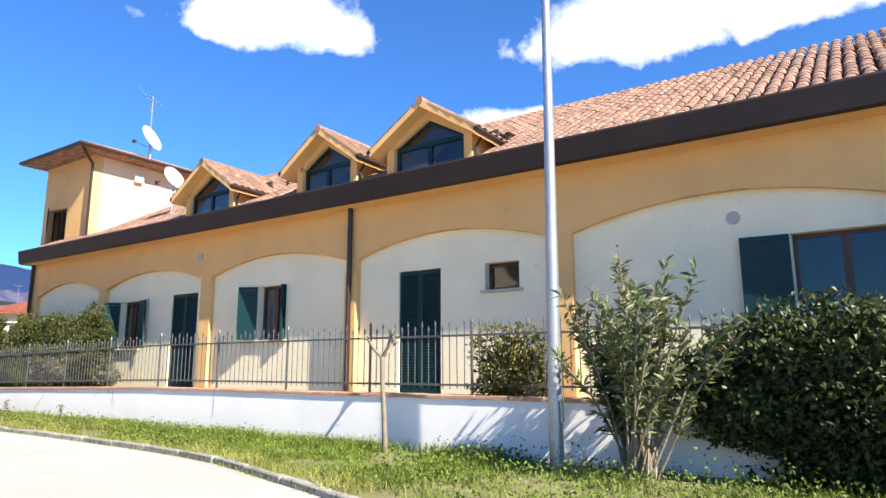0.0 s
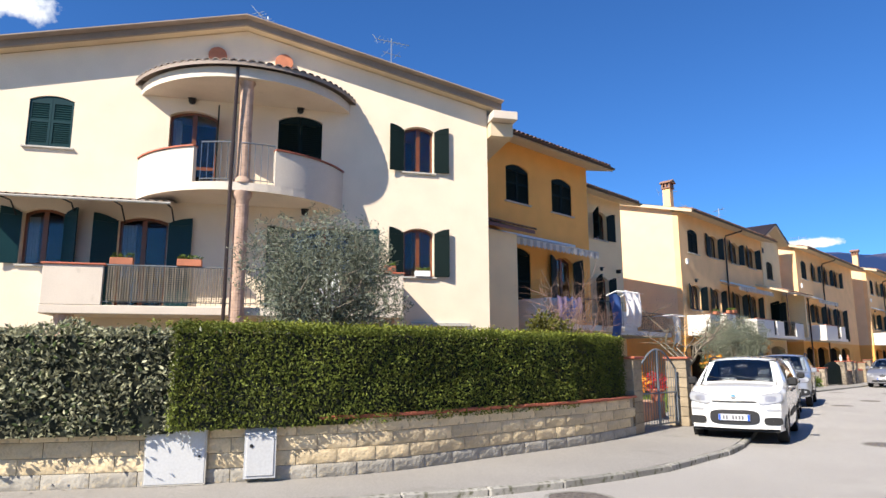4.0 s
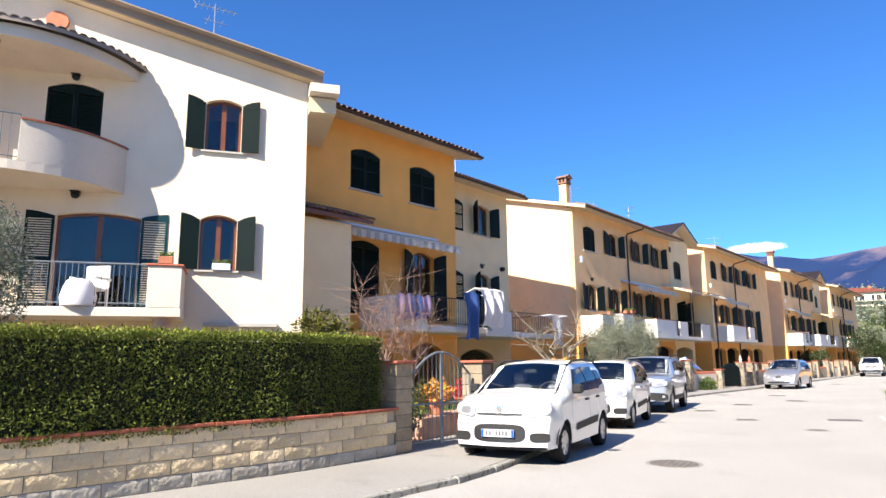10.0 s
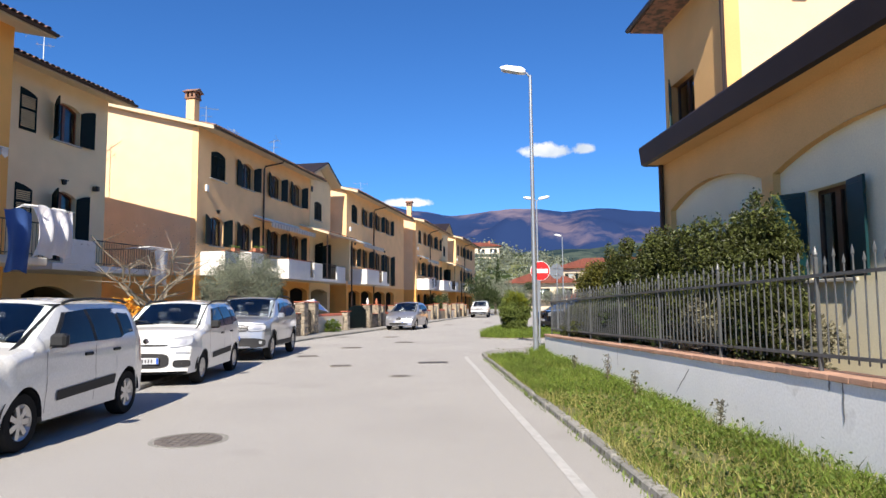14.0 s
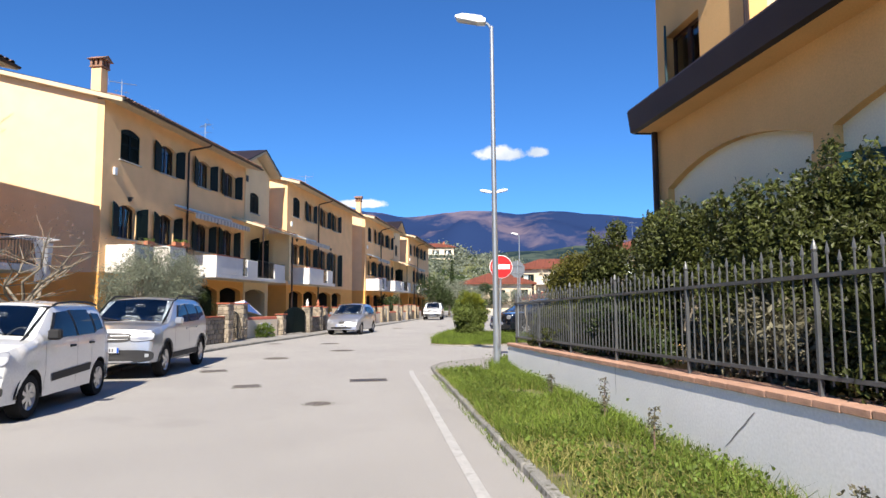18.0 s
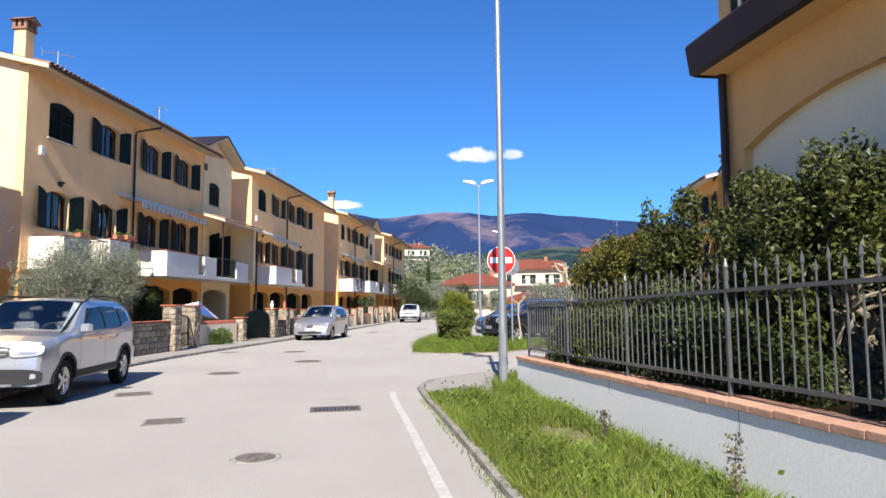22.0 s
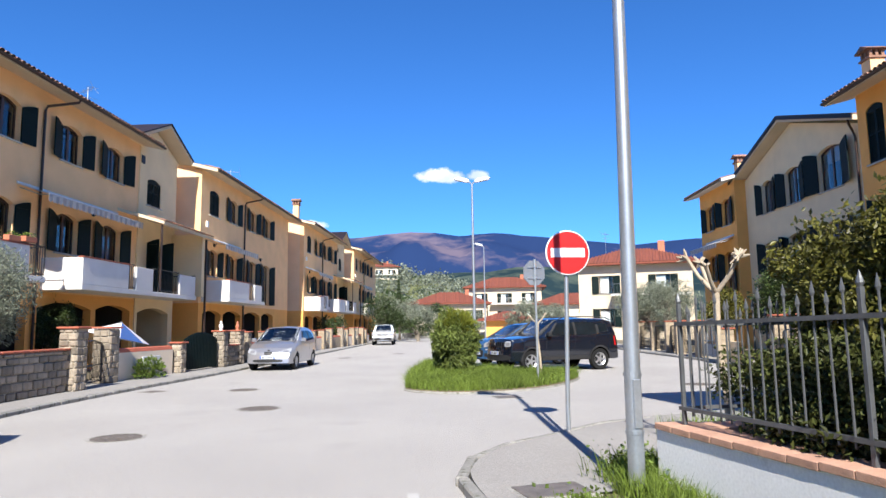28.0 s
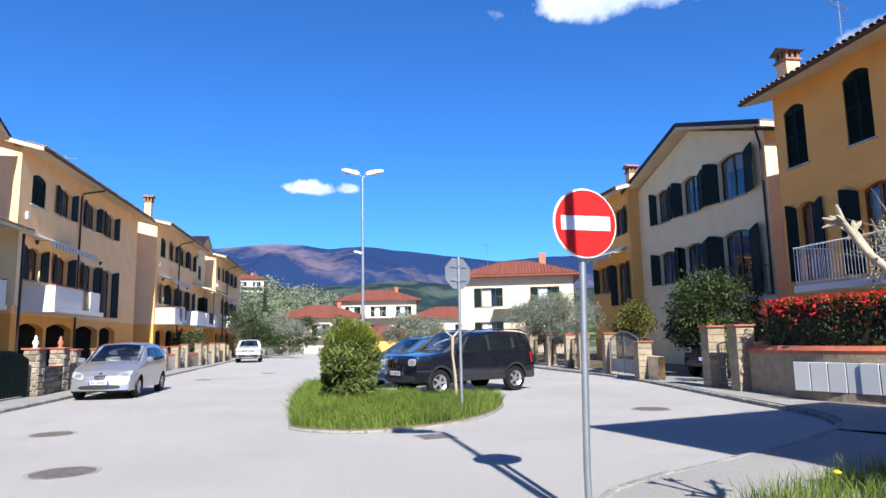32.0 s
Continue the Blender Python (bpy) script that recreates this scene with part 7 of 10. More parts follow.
            part("rim", rim, RIM, w)
            part("disc_plate", Shape().turn([(0.01, sg * 0.0), (r * 0.62, sg * 0.0), (r * 0.62, sg * 0.02), (0.01, sg * 0.02)], 20, (0, 0, 0), "y"), BLACKPLASTIC, w)
    for sg in (-1, 1):
        for x, z in ((glass_side[0][1][0] - 0.14, belt - 0.10), (glass_side[1][1][0] - 0.14, belt - 0.09)):
            part("door_handle", Shape().cbox(x - 0.09, sg * half(x, z) - 0.02, z - 0.018, x + 0.09, sg * half(x, z) + 0.028, z + 0.018, 0.008), BLACKPLASTIC if paint is CARWHITE else paint, e)
        for x in (glass_side[0][0][0] - 0.13, glass_side[0][1][0] + 0.03, glass_side[1][1][0] + 0.04):
            s = Shape()
            pts = [(x, belt - (belt - sill - 0.08) * k / 8) for k in range(9)]
            if low(x) < sill + 0.1:
                s.grid([[bend(p[0] - 0.004, sg * (half(p[0], p[1]) + 0.002), p[1]) for p in pts], [bend(p[0] + 0.004, sg * (half(p[0], p[1]) + 0.002), p[1]) for p in pts]])
                part("door_gap", s, INK, e)
        zz = belt - 0.16
        tl = part("tail_lamp", side_patch([(L - 0.17, zz - 0.15), (L - 0.09, zz - 0.15), (L - 0.15, zz + 0.15), (L - 0.22, zz + 0.15)], 0.006, 4, 4, (sg,)), REDLAMP, e)
    q0, q1 = axles[0] + r + 0.16, axles[1] - r - 0.14
    if kit == "hatch":
        for sg in (-1, 1):
            part("side_strip", side_patch([(q0 + 0.12, 0.42), (q1 + 0.02, 0.46), (q1 + 0.02, 0.58), (q0 + 0.12, 0.53)], 0.012, sides=(sg,)), BLACKPLASTIC, e, "", 60)
    if clad:
        for sg in (-1, 1):
            part("sill_strip", side_patch([(q0 - 0.06, sill + 0.01), (q1 + 0.04, sill + 0.01), (q1 + 0.04, sill + 0.13), (q0 - 0.06, sill + 0.13)], 0.014, sides=(sg,)), BLACKPLASTIC, e, "", 60)
    if rails or kit == "hatch":
        for sg in (-1, 1):
            xa, xb = shield[1] + 0.12, rear_glass[0] - 0.12
            s = Shape()
            lift = 0.07 if rails else 0.035
            s.tube([(xa + (xb - xa) * k / 10, sg * (half(xa + (xb - xa) * k / 10, H) - 0.03), lerp_line(top, xa + (xb - xa) * k / 10) + (0.02 if k in (0, 10) else lift)) for k in range(11)], 0.018, 6)
            part("roof_rail", s, BLACKPLASTIC, e)
    for y in (-0.28, 0.28):
        p0 = Vector(bend(shield[0] + 0.03, y, lerp_line(top, shield[0]) + 0.06))
        part("wiper", Shape().tube([p0, p0 + Vector((0.12, 0.42 if y < 0 else 0.40, 0.075))], 0.008, 5), BLACKPLASTIC, e)
    part("badge", Shape().turn([(0.01, -0.02), (0.05, -0.018), (0.05, 0.0), (0.01, 0.0)], 16, bend(nose_x(lamp[3] - 0.06) - 0.012, 0, lamp[3] - 0.06), "x"), CHROME, e)
    return e


BODY = dict(
    small=dict(L=3.65, W=1.64, top=[(0, 0.28), (0.015, 0.50), (0.04, 0.70), (0.09, 0.83), (0.18, 0.90), (0.45, 0.965), (0.80, 1.01), (0.95, 1.06), (1.02, 1.11), (1.55, 1.42), (1.72, 1.468), (2.3, 1.50), (2.9, 1.495), (3.36, 1.455), (3.46, 1.34), (3.55, 1.02), (3.62, 0.66), (3.65, 0.32)],
               axles=(0.72, 3.02), r=0.29, glass_side=[[(1.22, 1.02), (2.08, 1.02), (2.05, 1.40), (1.66, 1.375)], [(2.15, 1.02), (2.78, 1.03), (2.76, 1.41), (2.12, 1.41)], [(2.86, 1.06), (3.20, 1.12), (3.18, 1.36), (2.84, 1.40)]],
               shield=(0.92, 1.57), rear_glass=(3.41, 3.55), belt=0.98, lamp=(0.50, 0.93, 0.715, 0.875, 0.03), grille=[(-0.50, 0.50, 0.34, 0.60, INK), (-0.47, 0.47, 0.50, 0.58, BLACKPLASTIC), (-0.46, 0.46, 0.725, 0.755, BLACKPLASTIC), (-0.93, -0.58, 0.35, 0.48, BLACKPLASTIC), (0.58, 0.93, 0.35, 0.48, BLACKPLASTIC), (-0.9, -0.62, 0.585, 0.625, HEADLIGHT), (0.62, 0.9, 0.585, 0.625, HEADLIGHT)], plate_z=0.47),
    suv=dict(L=4.32, W=1.82, top=[(0, 0.34), (0.02, 0.60), (0.06, 0.84), (0.14, 0.97), (0.5, 1.04), (1.05, 1.09), (1.22, 1.15), (1.88, 1.56), (2.1, 1.61), (2.8, 1.63), (3.6, 1.60), (3.98, 1.52), (4.1, 1.30), (4.22, 1.02), (4.30, 0.6), (4.32, 0.36)],
             axles=(0.83, 3.50), r=0.345, glass_side=[[(1.50, 1.09), (2.40, 1.10), (2.38, 1.50), (1.96, 1.48)], [(2.48, 1.10), (3.22, 1.12), (3.18, 1.50), (2.46, 1.51)], [(3.32, 1.16), (3.78, 1.26), (3.70, 1.46), (3.29, 1.49)]],
             shield=(1.12, 1.88), rear_glass=(4.02, 4.20), belt=1.05, lamp=(0.48, 0.94, 0.77, 0.93, 0.015), grille=[(-0.50, 0.50, 0.755, 0.935, INK), (-0.96, 0.96, 0.345, 0.60, INK), (-0.55, 0.55, 0.35, 0.39, RIM), (-0.44, 0.44, 0.875, 0.888, RIM), (-0.44, 0.44, 0.805, 0.818, RIM), (-0.86, -0.74, 0.45, 0.52, HEADLIGHT), (0.74, 0.86, 0.45, 0.52, HEADLIGHT)], plate_z=0.60, clad=True, rails=True, sill=0.34, kit="suv"),
    city=dict(L=3.80, W=1.70, top=[(0, 0.26), (0.03, 0.46), (0.10, 0.62), (0.28, 0.76), (0.70, 0.90), (1.05, 0.98), (1.22, 1.06), (1.85, 1.43), (2.1, 1.49), (2.6, 1.50), (3.2, 1.44), (3.45, 1.36), (3.58, 1.10), (3.72, 0.85), (3.78, 0.55), (3.80, 0.32)],
              axles=(0.76, 3.15), r=0.295, glass_side=[[(1.45, 0.99), (2.45, 1.0), (2.42, 1.38), (1.92, 1.37)], [(2.55, 1.01), (3.22, 1.06), (3.08, 1.34), (2.50, 1.38)]],
              shield=(1.08, 1.85), rear_glass=(3.46, 3.60), belt=0.95, lamp=(0.50, 0.90, 0.58, 0.74, 0.05), grille=[(-0.17, 0.17, 0.55, 0.72, INK), (-0.62, 0.62, 0.30, 0.40, BLACKPLASTIC)], plate_z=0.47, kit="city"),
    boxy=dict(L=4.24, W=1.80, top=[(0, 0.36), (0.02, 0.66), (0.05, 0.92), (0.12, 1.02), (0.6, 1.07), (1.12, 1.12), (1.28, 1.18), (1.78, 1.58), (1.98, 1.63), (2.8, 1.65), (3.7, 1.62), (4.02, 1.56), (4.10, 1.32), (4.20, 1.05), (4.23, 0.6), (4.24, 0.38)],
              axles=(0.82, 3.39), r=0.345, glass_side=[[(1.50, 1.12), (2.42, 1.13), (2.40, 1.54), (1.84, 1.52)], [(2.50, 1.13), (3.28, 1.14), (3.26, 1.54), (2.48, 1.54)], [(3.38, 1.20), (3.78, 1.26), (3.74, 1.48), (3.36, 1.52)]],
              shield=(1.18, 1.78), rear_glass=(4.04, 4.18), belt=1.08, lamp=(0.58, 0.88, 0.80, 0.97), grille=[(-0.44 + 0.13 * k, -0.37 + 0.13 * k, 0.80, 0.96, INK) for k in range(7)] + [(-0.9, 0.9, 0.38, 0.56, BLACKPLASTIC)], plate_z=0.60, clad=True, rails=True, sill=0.36, kit="suv", tuck=0.12))
car("small_hatchback", pose(-8.60, -14.08, 0.0, 0, 0, 89), "small white hatchback parked half on the pavement by the gate", paint=CARWHITE, **BODY["small"])
car("small_hatchback", pose(-8.62, -8.40, 0.0, 0, 0, 91), "small white hatchback parked behind its twin", paint=CARWHITE, **BODY["small"])
car("silver_suv", pose(-8.55, -3.33, 0.0, 0, 0, 89), "silver compact off-roader with roof rails at the kerb", paint=CARSILVER, **BODY["suv"])
car("grey_city_car", pose(-4.75, 15.42, 0.0, 0, 0, 75.5), "pale grey three-door city car parked along the kerb", paint=CARGREY, **BODY["city"])
car("white_suv", pose(2.6, 45.0, 0.0, 0, 0, 80), "white off-roader parked far along the kerb", paint=CARWHITE, **BODY["suv"])
car("black_suv", pose(2.45, 11.85, 0.0, 0, 0, 11), "black boxy off-roader parked beside the island", paint=CARBLACK, **BODY["boxy"])
car("blue_hatchback", pose(2.75, 15.2, 0.0, 0, 0, 11), "blue hatchback parked beyond the black off-roader", paint=CARBLUE, **BODY["small"])
car("black_suv", pose(12.6, 11.2, 0.08, 0, 0, 20), "dark off-roader in a garden drive", paint=CARBLACK, **BODY["boxy"])


# ---- plants ----
def leaf_shape(centres, size, aspect=0.45, lift=0.0, droop=None, seed=0, jitter=0.35):
    """A mesh of many small leaves, each a bent diamond of its own."""
    rng = np.random.default_rng(seed)
    c = np.asarray(centres, float)
    n = len(c)
    d = rng.normal(size=(n, 3))
    d[:, 2] += lift
    d /= np.linalg.norm(d, axis=1, keepdims=True)
    q = np.cross(d, rng.normal(size=(n, 3)))
    q /= np.linalg.norm(q, axis=1, keepdims=True)
    up = np.cross(d, q)
    s = size * (1 + jitter * rng.uniform(-1, 1, size=(n, 1)))
    v = np.empty((n, 4, 3))
    v[:, 0] = c - d * s
    v[:, 1] = c + q * s * aspect + up * s * 0.18
    v[:, 2] = c + d * s
    v[:, 3] = c - q * s * aspect + up * s * 0.18
    sh = Shape()
    sh.v = v.reshape(-1, 3).tolist()
    i = np.arange(n) * 4
    sh.f = np.stack([i, i + 1, i + 2, i + 3], 1).tolist()
    return sh


def clump_points(clumps, density, seed, shell=0.55):
    """Points spread through the outer part of lumps (x, y, z, rx, ry, rz), uneven and with gaps."""
    rng = np.random.default_rng(seed)
    out = []
    for (x, y, z, a, b, c) in clumps:
        n = int(density * (a * b + b * c + a * c) * 4.2)
        d = rng.normal(size=(n, 3))
        d /= np.linalg.norm(d, axis=1, keepdims=True)
        r = (shell + (1 - shell) * rng.random(n) ** 0.6) * (1 + 0.22 * np.sin(d[:, 0] * 7 + x * 3) * np.sin(d[:, 1] * 6 + y) + 0.15 * np.sin(d[:, 2] * 9 + x))
        out.append(np.array([x, y, z]) + d * r[:, None] * np.array([a, b, c]))
    return np.concatenate(out)


def limbs(base, tips, r0, seed, mid=0.5, wob=0.12, sub=3):
    """A trunk that splits into limbs and twigs towards the tips."""
    rng = random.Random(seed)
    s = Shape()
    b = Vector(base)
    for t in tips:
        t = Vector(t)
        pts = []
        for k in range(6):
            u = k / 5
            p = b.lerp(t, u)
            p += Vector((rng.gauss(0, wob), rng.gauss(0, wob), rng.gauss(0, wob * 0.5))) * (math.sin(math.pi * u))
            pts.append(p)
        s.tube(pts, [r0 * (1 - 0.8 * k / 5) for k in range(6)], 7)
        for j in range(sub):
            a = pts[rng.randint(2, 4)]
            e_ = a + Vector((rng.gauss(0, 1), rng.gauss(0, 1), abs(rng.gauss(0.3, 0.6)))).normalized() * (t - b).length * rng.uniform(0.25, 0.45)
            m_ = a.lerp(e_, 0.5) + Vector((rng.gauss(0, wob), rng.gauss(0, wob), 0)) * 0.5
            s.tube([a, m_, e_], [r0 * 0.3, r0 * 0.2, r0 * 0.06], 5)
    return s


def tree(name, x, y, z, label, trunk_h, clumps, leaf, leafmat, density, aspect=0.4, bark=None, r0=0.09, seed=1, category="tree", group="", lift=0.0, shell=0.5):
    """Tapered trunk, limbs out to every clump, and a crown of single leaves."""
    e = thing(name, pose(x, y, z), label, category, group)
    part("trunk", Shape().tube([(0, 0, -0.1), (0.03, 0.02, trunk_h * 0.5), (0.0, 0.0, trunk_h)], [r0 * 1.25, r0, r0 * 0.85], 10), bark or BARK, e, "", 60)
    part("branching", limbs((0, 0, trunk_h * 0.95), [Vector(c[:3]) * 0.92 for c in clumps[:30] if c[3] > 0.2 or len(clumps) < 40], r0 * 0.55, seed), bark or BARK, e, "", 60)
    ob = part("crown", leaf_shape(clump_points(clumps, density, seed, shell), leaf, aspect, lift, seed=seed), leafmat, e)
    return e


def ball_clumps(cx, cy, z0, z1, rx, ry, n, seed, size=0.42):
    rng = random.Random(seed)
    out = []
    for k in range(n):
        a = rng.uniform(0, 2 * math.pi)
        u = rng.uniform(-1, 1)
        rr = math.sqrt(1 - u * u * 0.8) * rng.uniform(0.45, 0.85)
        q = size * rng.uniform(0.75, 1.25)
        out.append((cx + rx * rr * math.cos(a), cy + ry * rr * math.sin(a), (z0 + z1) / 2 + (z1 - z0) / 2 * u * 0.75, q * rx, q * ry, q * (z1 - z0) / 2 * 1.15))
    return out


def hedge_along(name, line, z0, z1, thick, leaf, parts_, label, seed, category="hedge", uneven=0.05):
    """A clipped hedge along a plan line: a near-black core sheet as its inner shade, and a skin of leaves. parts_:
    (from, to, material, leaves a square metre).
    """
    e = thing(name, pose(0, 0, 0), label, category)
    line = smooth_line(line, 6)
    left, right = offset_line(line, thick / 2), offset_line(line, -thick / 2)
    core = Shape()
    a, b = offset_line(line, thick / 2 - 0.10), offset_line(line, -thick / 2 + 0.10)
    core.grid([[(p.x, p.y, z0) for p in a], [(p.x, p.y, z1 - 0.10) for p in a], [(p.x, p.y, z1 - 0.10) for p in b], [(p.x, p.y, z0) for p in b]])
    part("core", core, HEDGESHADE, e)
    seg = [0.0]
    for p, q in zip(line, line[1:]):
        seg.append(seg[-1] + (q - p).length)
    total = seg[-1]
    rng = np.random.default_rng(seed)

    def at(ln, t):
        i = min(len(seg) - 2, max(0, int(np.searchsorted(seg, t)) - 1))
        u = (t - seg[i]) / max(1e-6, seg[i + 1] - seg[i])
        return ln[i].lerp(ln[i + 1], u)
    for f0, f1, mt, dens in parts_:
        pts = []
        n = int(dens * (f1 - f0) * total * ((z1 - z0) * 2 + thick))
        for _ in range(n):
            t = rng.uniform(f0, f1) * total
            w = rng.random() * ((z1 - z0) * 2 + thick)
            dep = abs(rng.normal(0, 0.045))
            bump = uneven * noise.noise(Vector((t * 2.2, w * 2.5, seed)))
            if w < z1 - z0:
                p = at(left, t)
                q = at(right, t)
                c = p.lerp(q, max(0, dep - bump) / thick)
                z = z0 + w
            elif w < 2 * (z1 - z0):
                p = at(right, t)
                q = at(left, t)
                c = p.lerp(q, max(-0.05, dep - bump) / thick)
                z = z0 + w - (z1 - z0)
            else:
                c = at(left, t).lerp(at(right, t), (w - 2 * (z1 - z0)) / thick)
                z = z1 - dep + bump * 1.3 + abs(rng.normal(0, 0.02))
            pts.append((c.x, c.y, z))
        for endt, sgn in ((f0, 1), (f1, -1)):
            if endt in (0.0, 1.0):
                m_ = int(dens * thick * (z1 - z0))
                for _ in range(m_):
                    c = at(left, endt * total).lerp(at(right, endt * total), rng.random())
                    pts.append((c.x + rng.normal(0, 0.03), c.y + rng.normal(0, 0.03), rng.uniform(z0, z1)))
        part("leaves", leaf_shape(pts, leaf, 0.5, 0.3, seed=seed + int(f0 * 10)), mt, e)
    return e


# near-black colour painted as the shade between the hedge leaves
HEDGESHADE = mat("hedge_shade", (0.012, 0.016, 0.008), 0.95, var=0.2, bump=0.3, bscale=20)


def blades(name, pts, h, w, material, label, seed, lean=0.6, z=0.06):
    """Grass blades standing in the earth at plan points; each is two bent triangles."""
    rng = np.random.default_rng(seed)
    p = np.asarray(pts, float)
    n = len(p)
    hh = h * (0.45 + 0.75 * rng.random((n, 1)))
    a = rng.uniform(0, 2 * np.pi, n)
    side = np.stack([np.cos(a), np.sin(a), np.zeros(n)], 1) * w
    b = rng.uniform(0, 2 * np.pi, n)
    tilt = np.stack([np.cos(b), np.sin(b), np.zeros(n)], 1) * hh * lean * rng.random((n, 1))
    base = np.concatenate([p[:, :2], np.full((n, 1), z - 0.01)], 1) if p.shape[1] == 2 else p
    up = np.array([[0, 0, 1.0]])
    v = np.empty((n, 5, 3))
    v[:, 0], v[:, 1] = base - side, base + side
    v[:, 2], v[:, 3] = base + side * 0.7 + up * hh * 0.55 + tilt * 0.4, base - side * 0.7 + up * hh * 0.55 + tilt * 0.4
    v[:, 4] = base + up * hh + tilt * 1.2
    s = Shape()
    s.v = v.reshape(-1, 3).tolist()
    i = np.arange(n) * 5
    s.f = [f for k in i.tolist() for f in ((k, k + 1, k + 2, k + 3), (k + 3, k + 2, k + 4))]
    ob = part(name, s, material)
    return tagged(ob, label, "grass", "", "stuff")


rng = np.random.default_rng(11)


def strip_points(n, y0, y1, x0, x1, patchy=0.0):
    out = []
    while len(out) < n:
        y = rng.uniform(y0, y1)
        x = rng.uniform(x0(y), x1(y))
        if patchy and noise.noise(Vector((x * 1.6, y * 0.8, 4.0))) < patchy * (rng.random() * 2 - 1):
            continue
        out.append((x, y))
    return out


kerb_x = lambda y: float(np.interp(y, [p.y for p in KERB_R[:k0 + 1]], [p.x for p in KERB_R[:k0 + 1]])) + 0.06
blades("verge_grass", strip_points(30000, -24.5, -3.6, kerb_x, lambda y: WX - 0.02, 0.35), 0.095, 0.005, GRASS, "uneven green grass of the verge", 1, 0.9)
blades("verge_grass", strip_points(9000, -24.5, -3.2, lambda y: WX - 0.55, lambda y: WX - 0.02, 0.6), 0.20, 0.005, GRASS, "taller grass tufts along the white wall", 2, 1.0)
blades("verge_grass", strip_points(20000, -10.5, -3.6, kerb_x, lambda y: WX - 0.02, 0.5), 0.18, 0.0055, GRASS, "thick lime-green grass near the wall corner", 8, 1.0)
blades("dry_grass", strip_points(9000, -16.5, -3.6, kerb_x, lambda y: WX - 0.02, 0.6), 0.15, 0.0045, GRASSPALE, "yellowing grass tufts mixed into the verge", 9, 1.2)
blades("dry_grass", strip_points(7000, -24.5, -3.6, lambda y: kerb_x(y) - 0.02, lambda y: kerb_x(y) + 0.55, 0.3), 0.10, 0.005, GRASSPALE, "pale dry grass along the kerb", 3, 1.2)
blades("kerb_weeds", strip_points(1100, -24.0, -3.6, lambda y: kerb_x(y) - 0.16, lambda y: kerb_x(y) - 0.03, 0.6), 0.045, 0.005, GRASS, "small weeds in the joint of the kerb", 10, 1.2, 0.03)
blades("verge_weeds", strip_points(9000, -30.0, -18.5, lambda y: kerb_x(y) + 0.35, lambda y: WX - 0.05, 0.5), 0.13, 0.006, GRASS, "rank grass under the street lamp", 4, 1.0)
pts = strip_points(7500, -29.0, -20.5, lambda y: kerb_x(y) + 0.45, lambda y: WX - 0.05, 0.5)
ob = part("weeds", leaf_shape([(x, y, 0.07 + abs(rng.normal(0, 0.08)) * (0.5 + max(0.0, min(1.0, (-22.0 - y) / 3.0)) + noise.noise(Vector((x * 2, y * 2, 0))))) for x, y in pts], 0.022, 0.6, 0.4, seed=21), WEED)
tagged(ob, "broad-leaved weeds and brambles in the verge", "weeds", "", "stuff")
pts = strip_points(15000, -20.0, -3.2, lambda y: kerb_x(y) + 0.1, lambda y: WX - 0.03, 0.4)
ob = part("clover", leaf_shape([(x, y, 0.07 + abs(rng.normal(0, 0.06)) * (1.2 + noise.noise(Vector((x * 3, y * 3, 2))))) for x, y in pts], 0.021, 0.7, 0.5, seed=23), WEED)
tagged(ob, "low clover and small weeds in the verge grass", "weeds", "", "stuff")
pts = strip_points(2600, -22.0, -3.4, lambda y: WX - 0.45, lambda y: WX - 0.05, 0.3)
ob = part("weeds", leaf_shape([(x, y, 0.07 + abs(rng.normal(0, 0.07))) for x, y in pts], 0.017, 0.6, 0.4, seed=22), WEED)
tagged(ob, "small weeds at the foot of the white wall", "weeds", "", "stuff")
# single dead docks standing against the wall
for y, h in ((-9.6, 0.55), (-10.9, 0.42), (-13.5, 0.38), (-7.4, 0.35)):
    e = thing("dry_dock_plant", pose(-0.75, y, 0.06), "dry brown dock plant against the white wall", "weed", "dry docks")
    part("stem", Shape().tube([(0, 0, 0), (0.01, 0.02, h * 0.6), (0.02, 0.01, h)], [0.008, 0.006, 0.002], 5), TWIG, e)
    part("seed_head", leaf_shape([(random.gauss(0, 0.03), random.gauss(0, 0.03), random.uniform(h * 0.3, h)) for _ in range(120)], 0.018, 0.6, seed=int(h * 100)), LEAF_DUSTY, e)


def inside(p, poly):
    c = False
    for (x1, y1), (x2, y2) in zip(poly, poly[1:] + poly[:1]):
        if (y1 > p[1]) != (y2 > p[1]) and p[0] < (x2 - x1) * (p[1] - y1) / (y2 - y1) + x1:
            c = not c
    return c


loop_xy = [(p.x, p.y) for p in loop]
ip = []
while len(ip) < 26000:
    p = (rng.uniform(-1.2, 4.1), rng.uniform(5.7, 17.2))
    if inside(p, loop_xy) and (p[1] < 11.5 or rng.random() < 0.5):
        ip.append(p)
blades("island_grass", ip, 0.27, 0.006, GRASS, "long bright green grass on the island", 5, 1.1)
# grass at the corner, between wall end and pavement
cp = [(rng.normal(-0.36, 0.16), rng.normal(-2.72, 0.20)) for _ in range(2600)] + [(rng.uniform(-0.85, -0.47), rng.uniform(-4.0, -2.9)) for _ in range(1200)]
blades("corner_grass", cp, 0.24, 0.005, GRASS, "grass tuft round the lamp at the wall corner", 6)
ob = part("corner_weeds", leaf_shape([(x, y, 0.08 + abs(rng.normal(0, 0.10))) for x, y in list(cp)[:2600]], 0.020, 0.6, 0.5, seed=24), WEED)
tagged(ob, "leafy weeds round the foot of the street lamp", "weeds", "", "stuff")
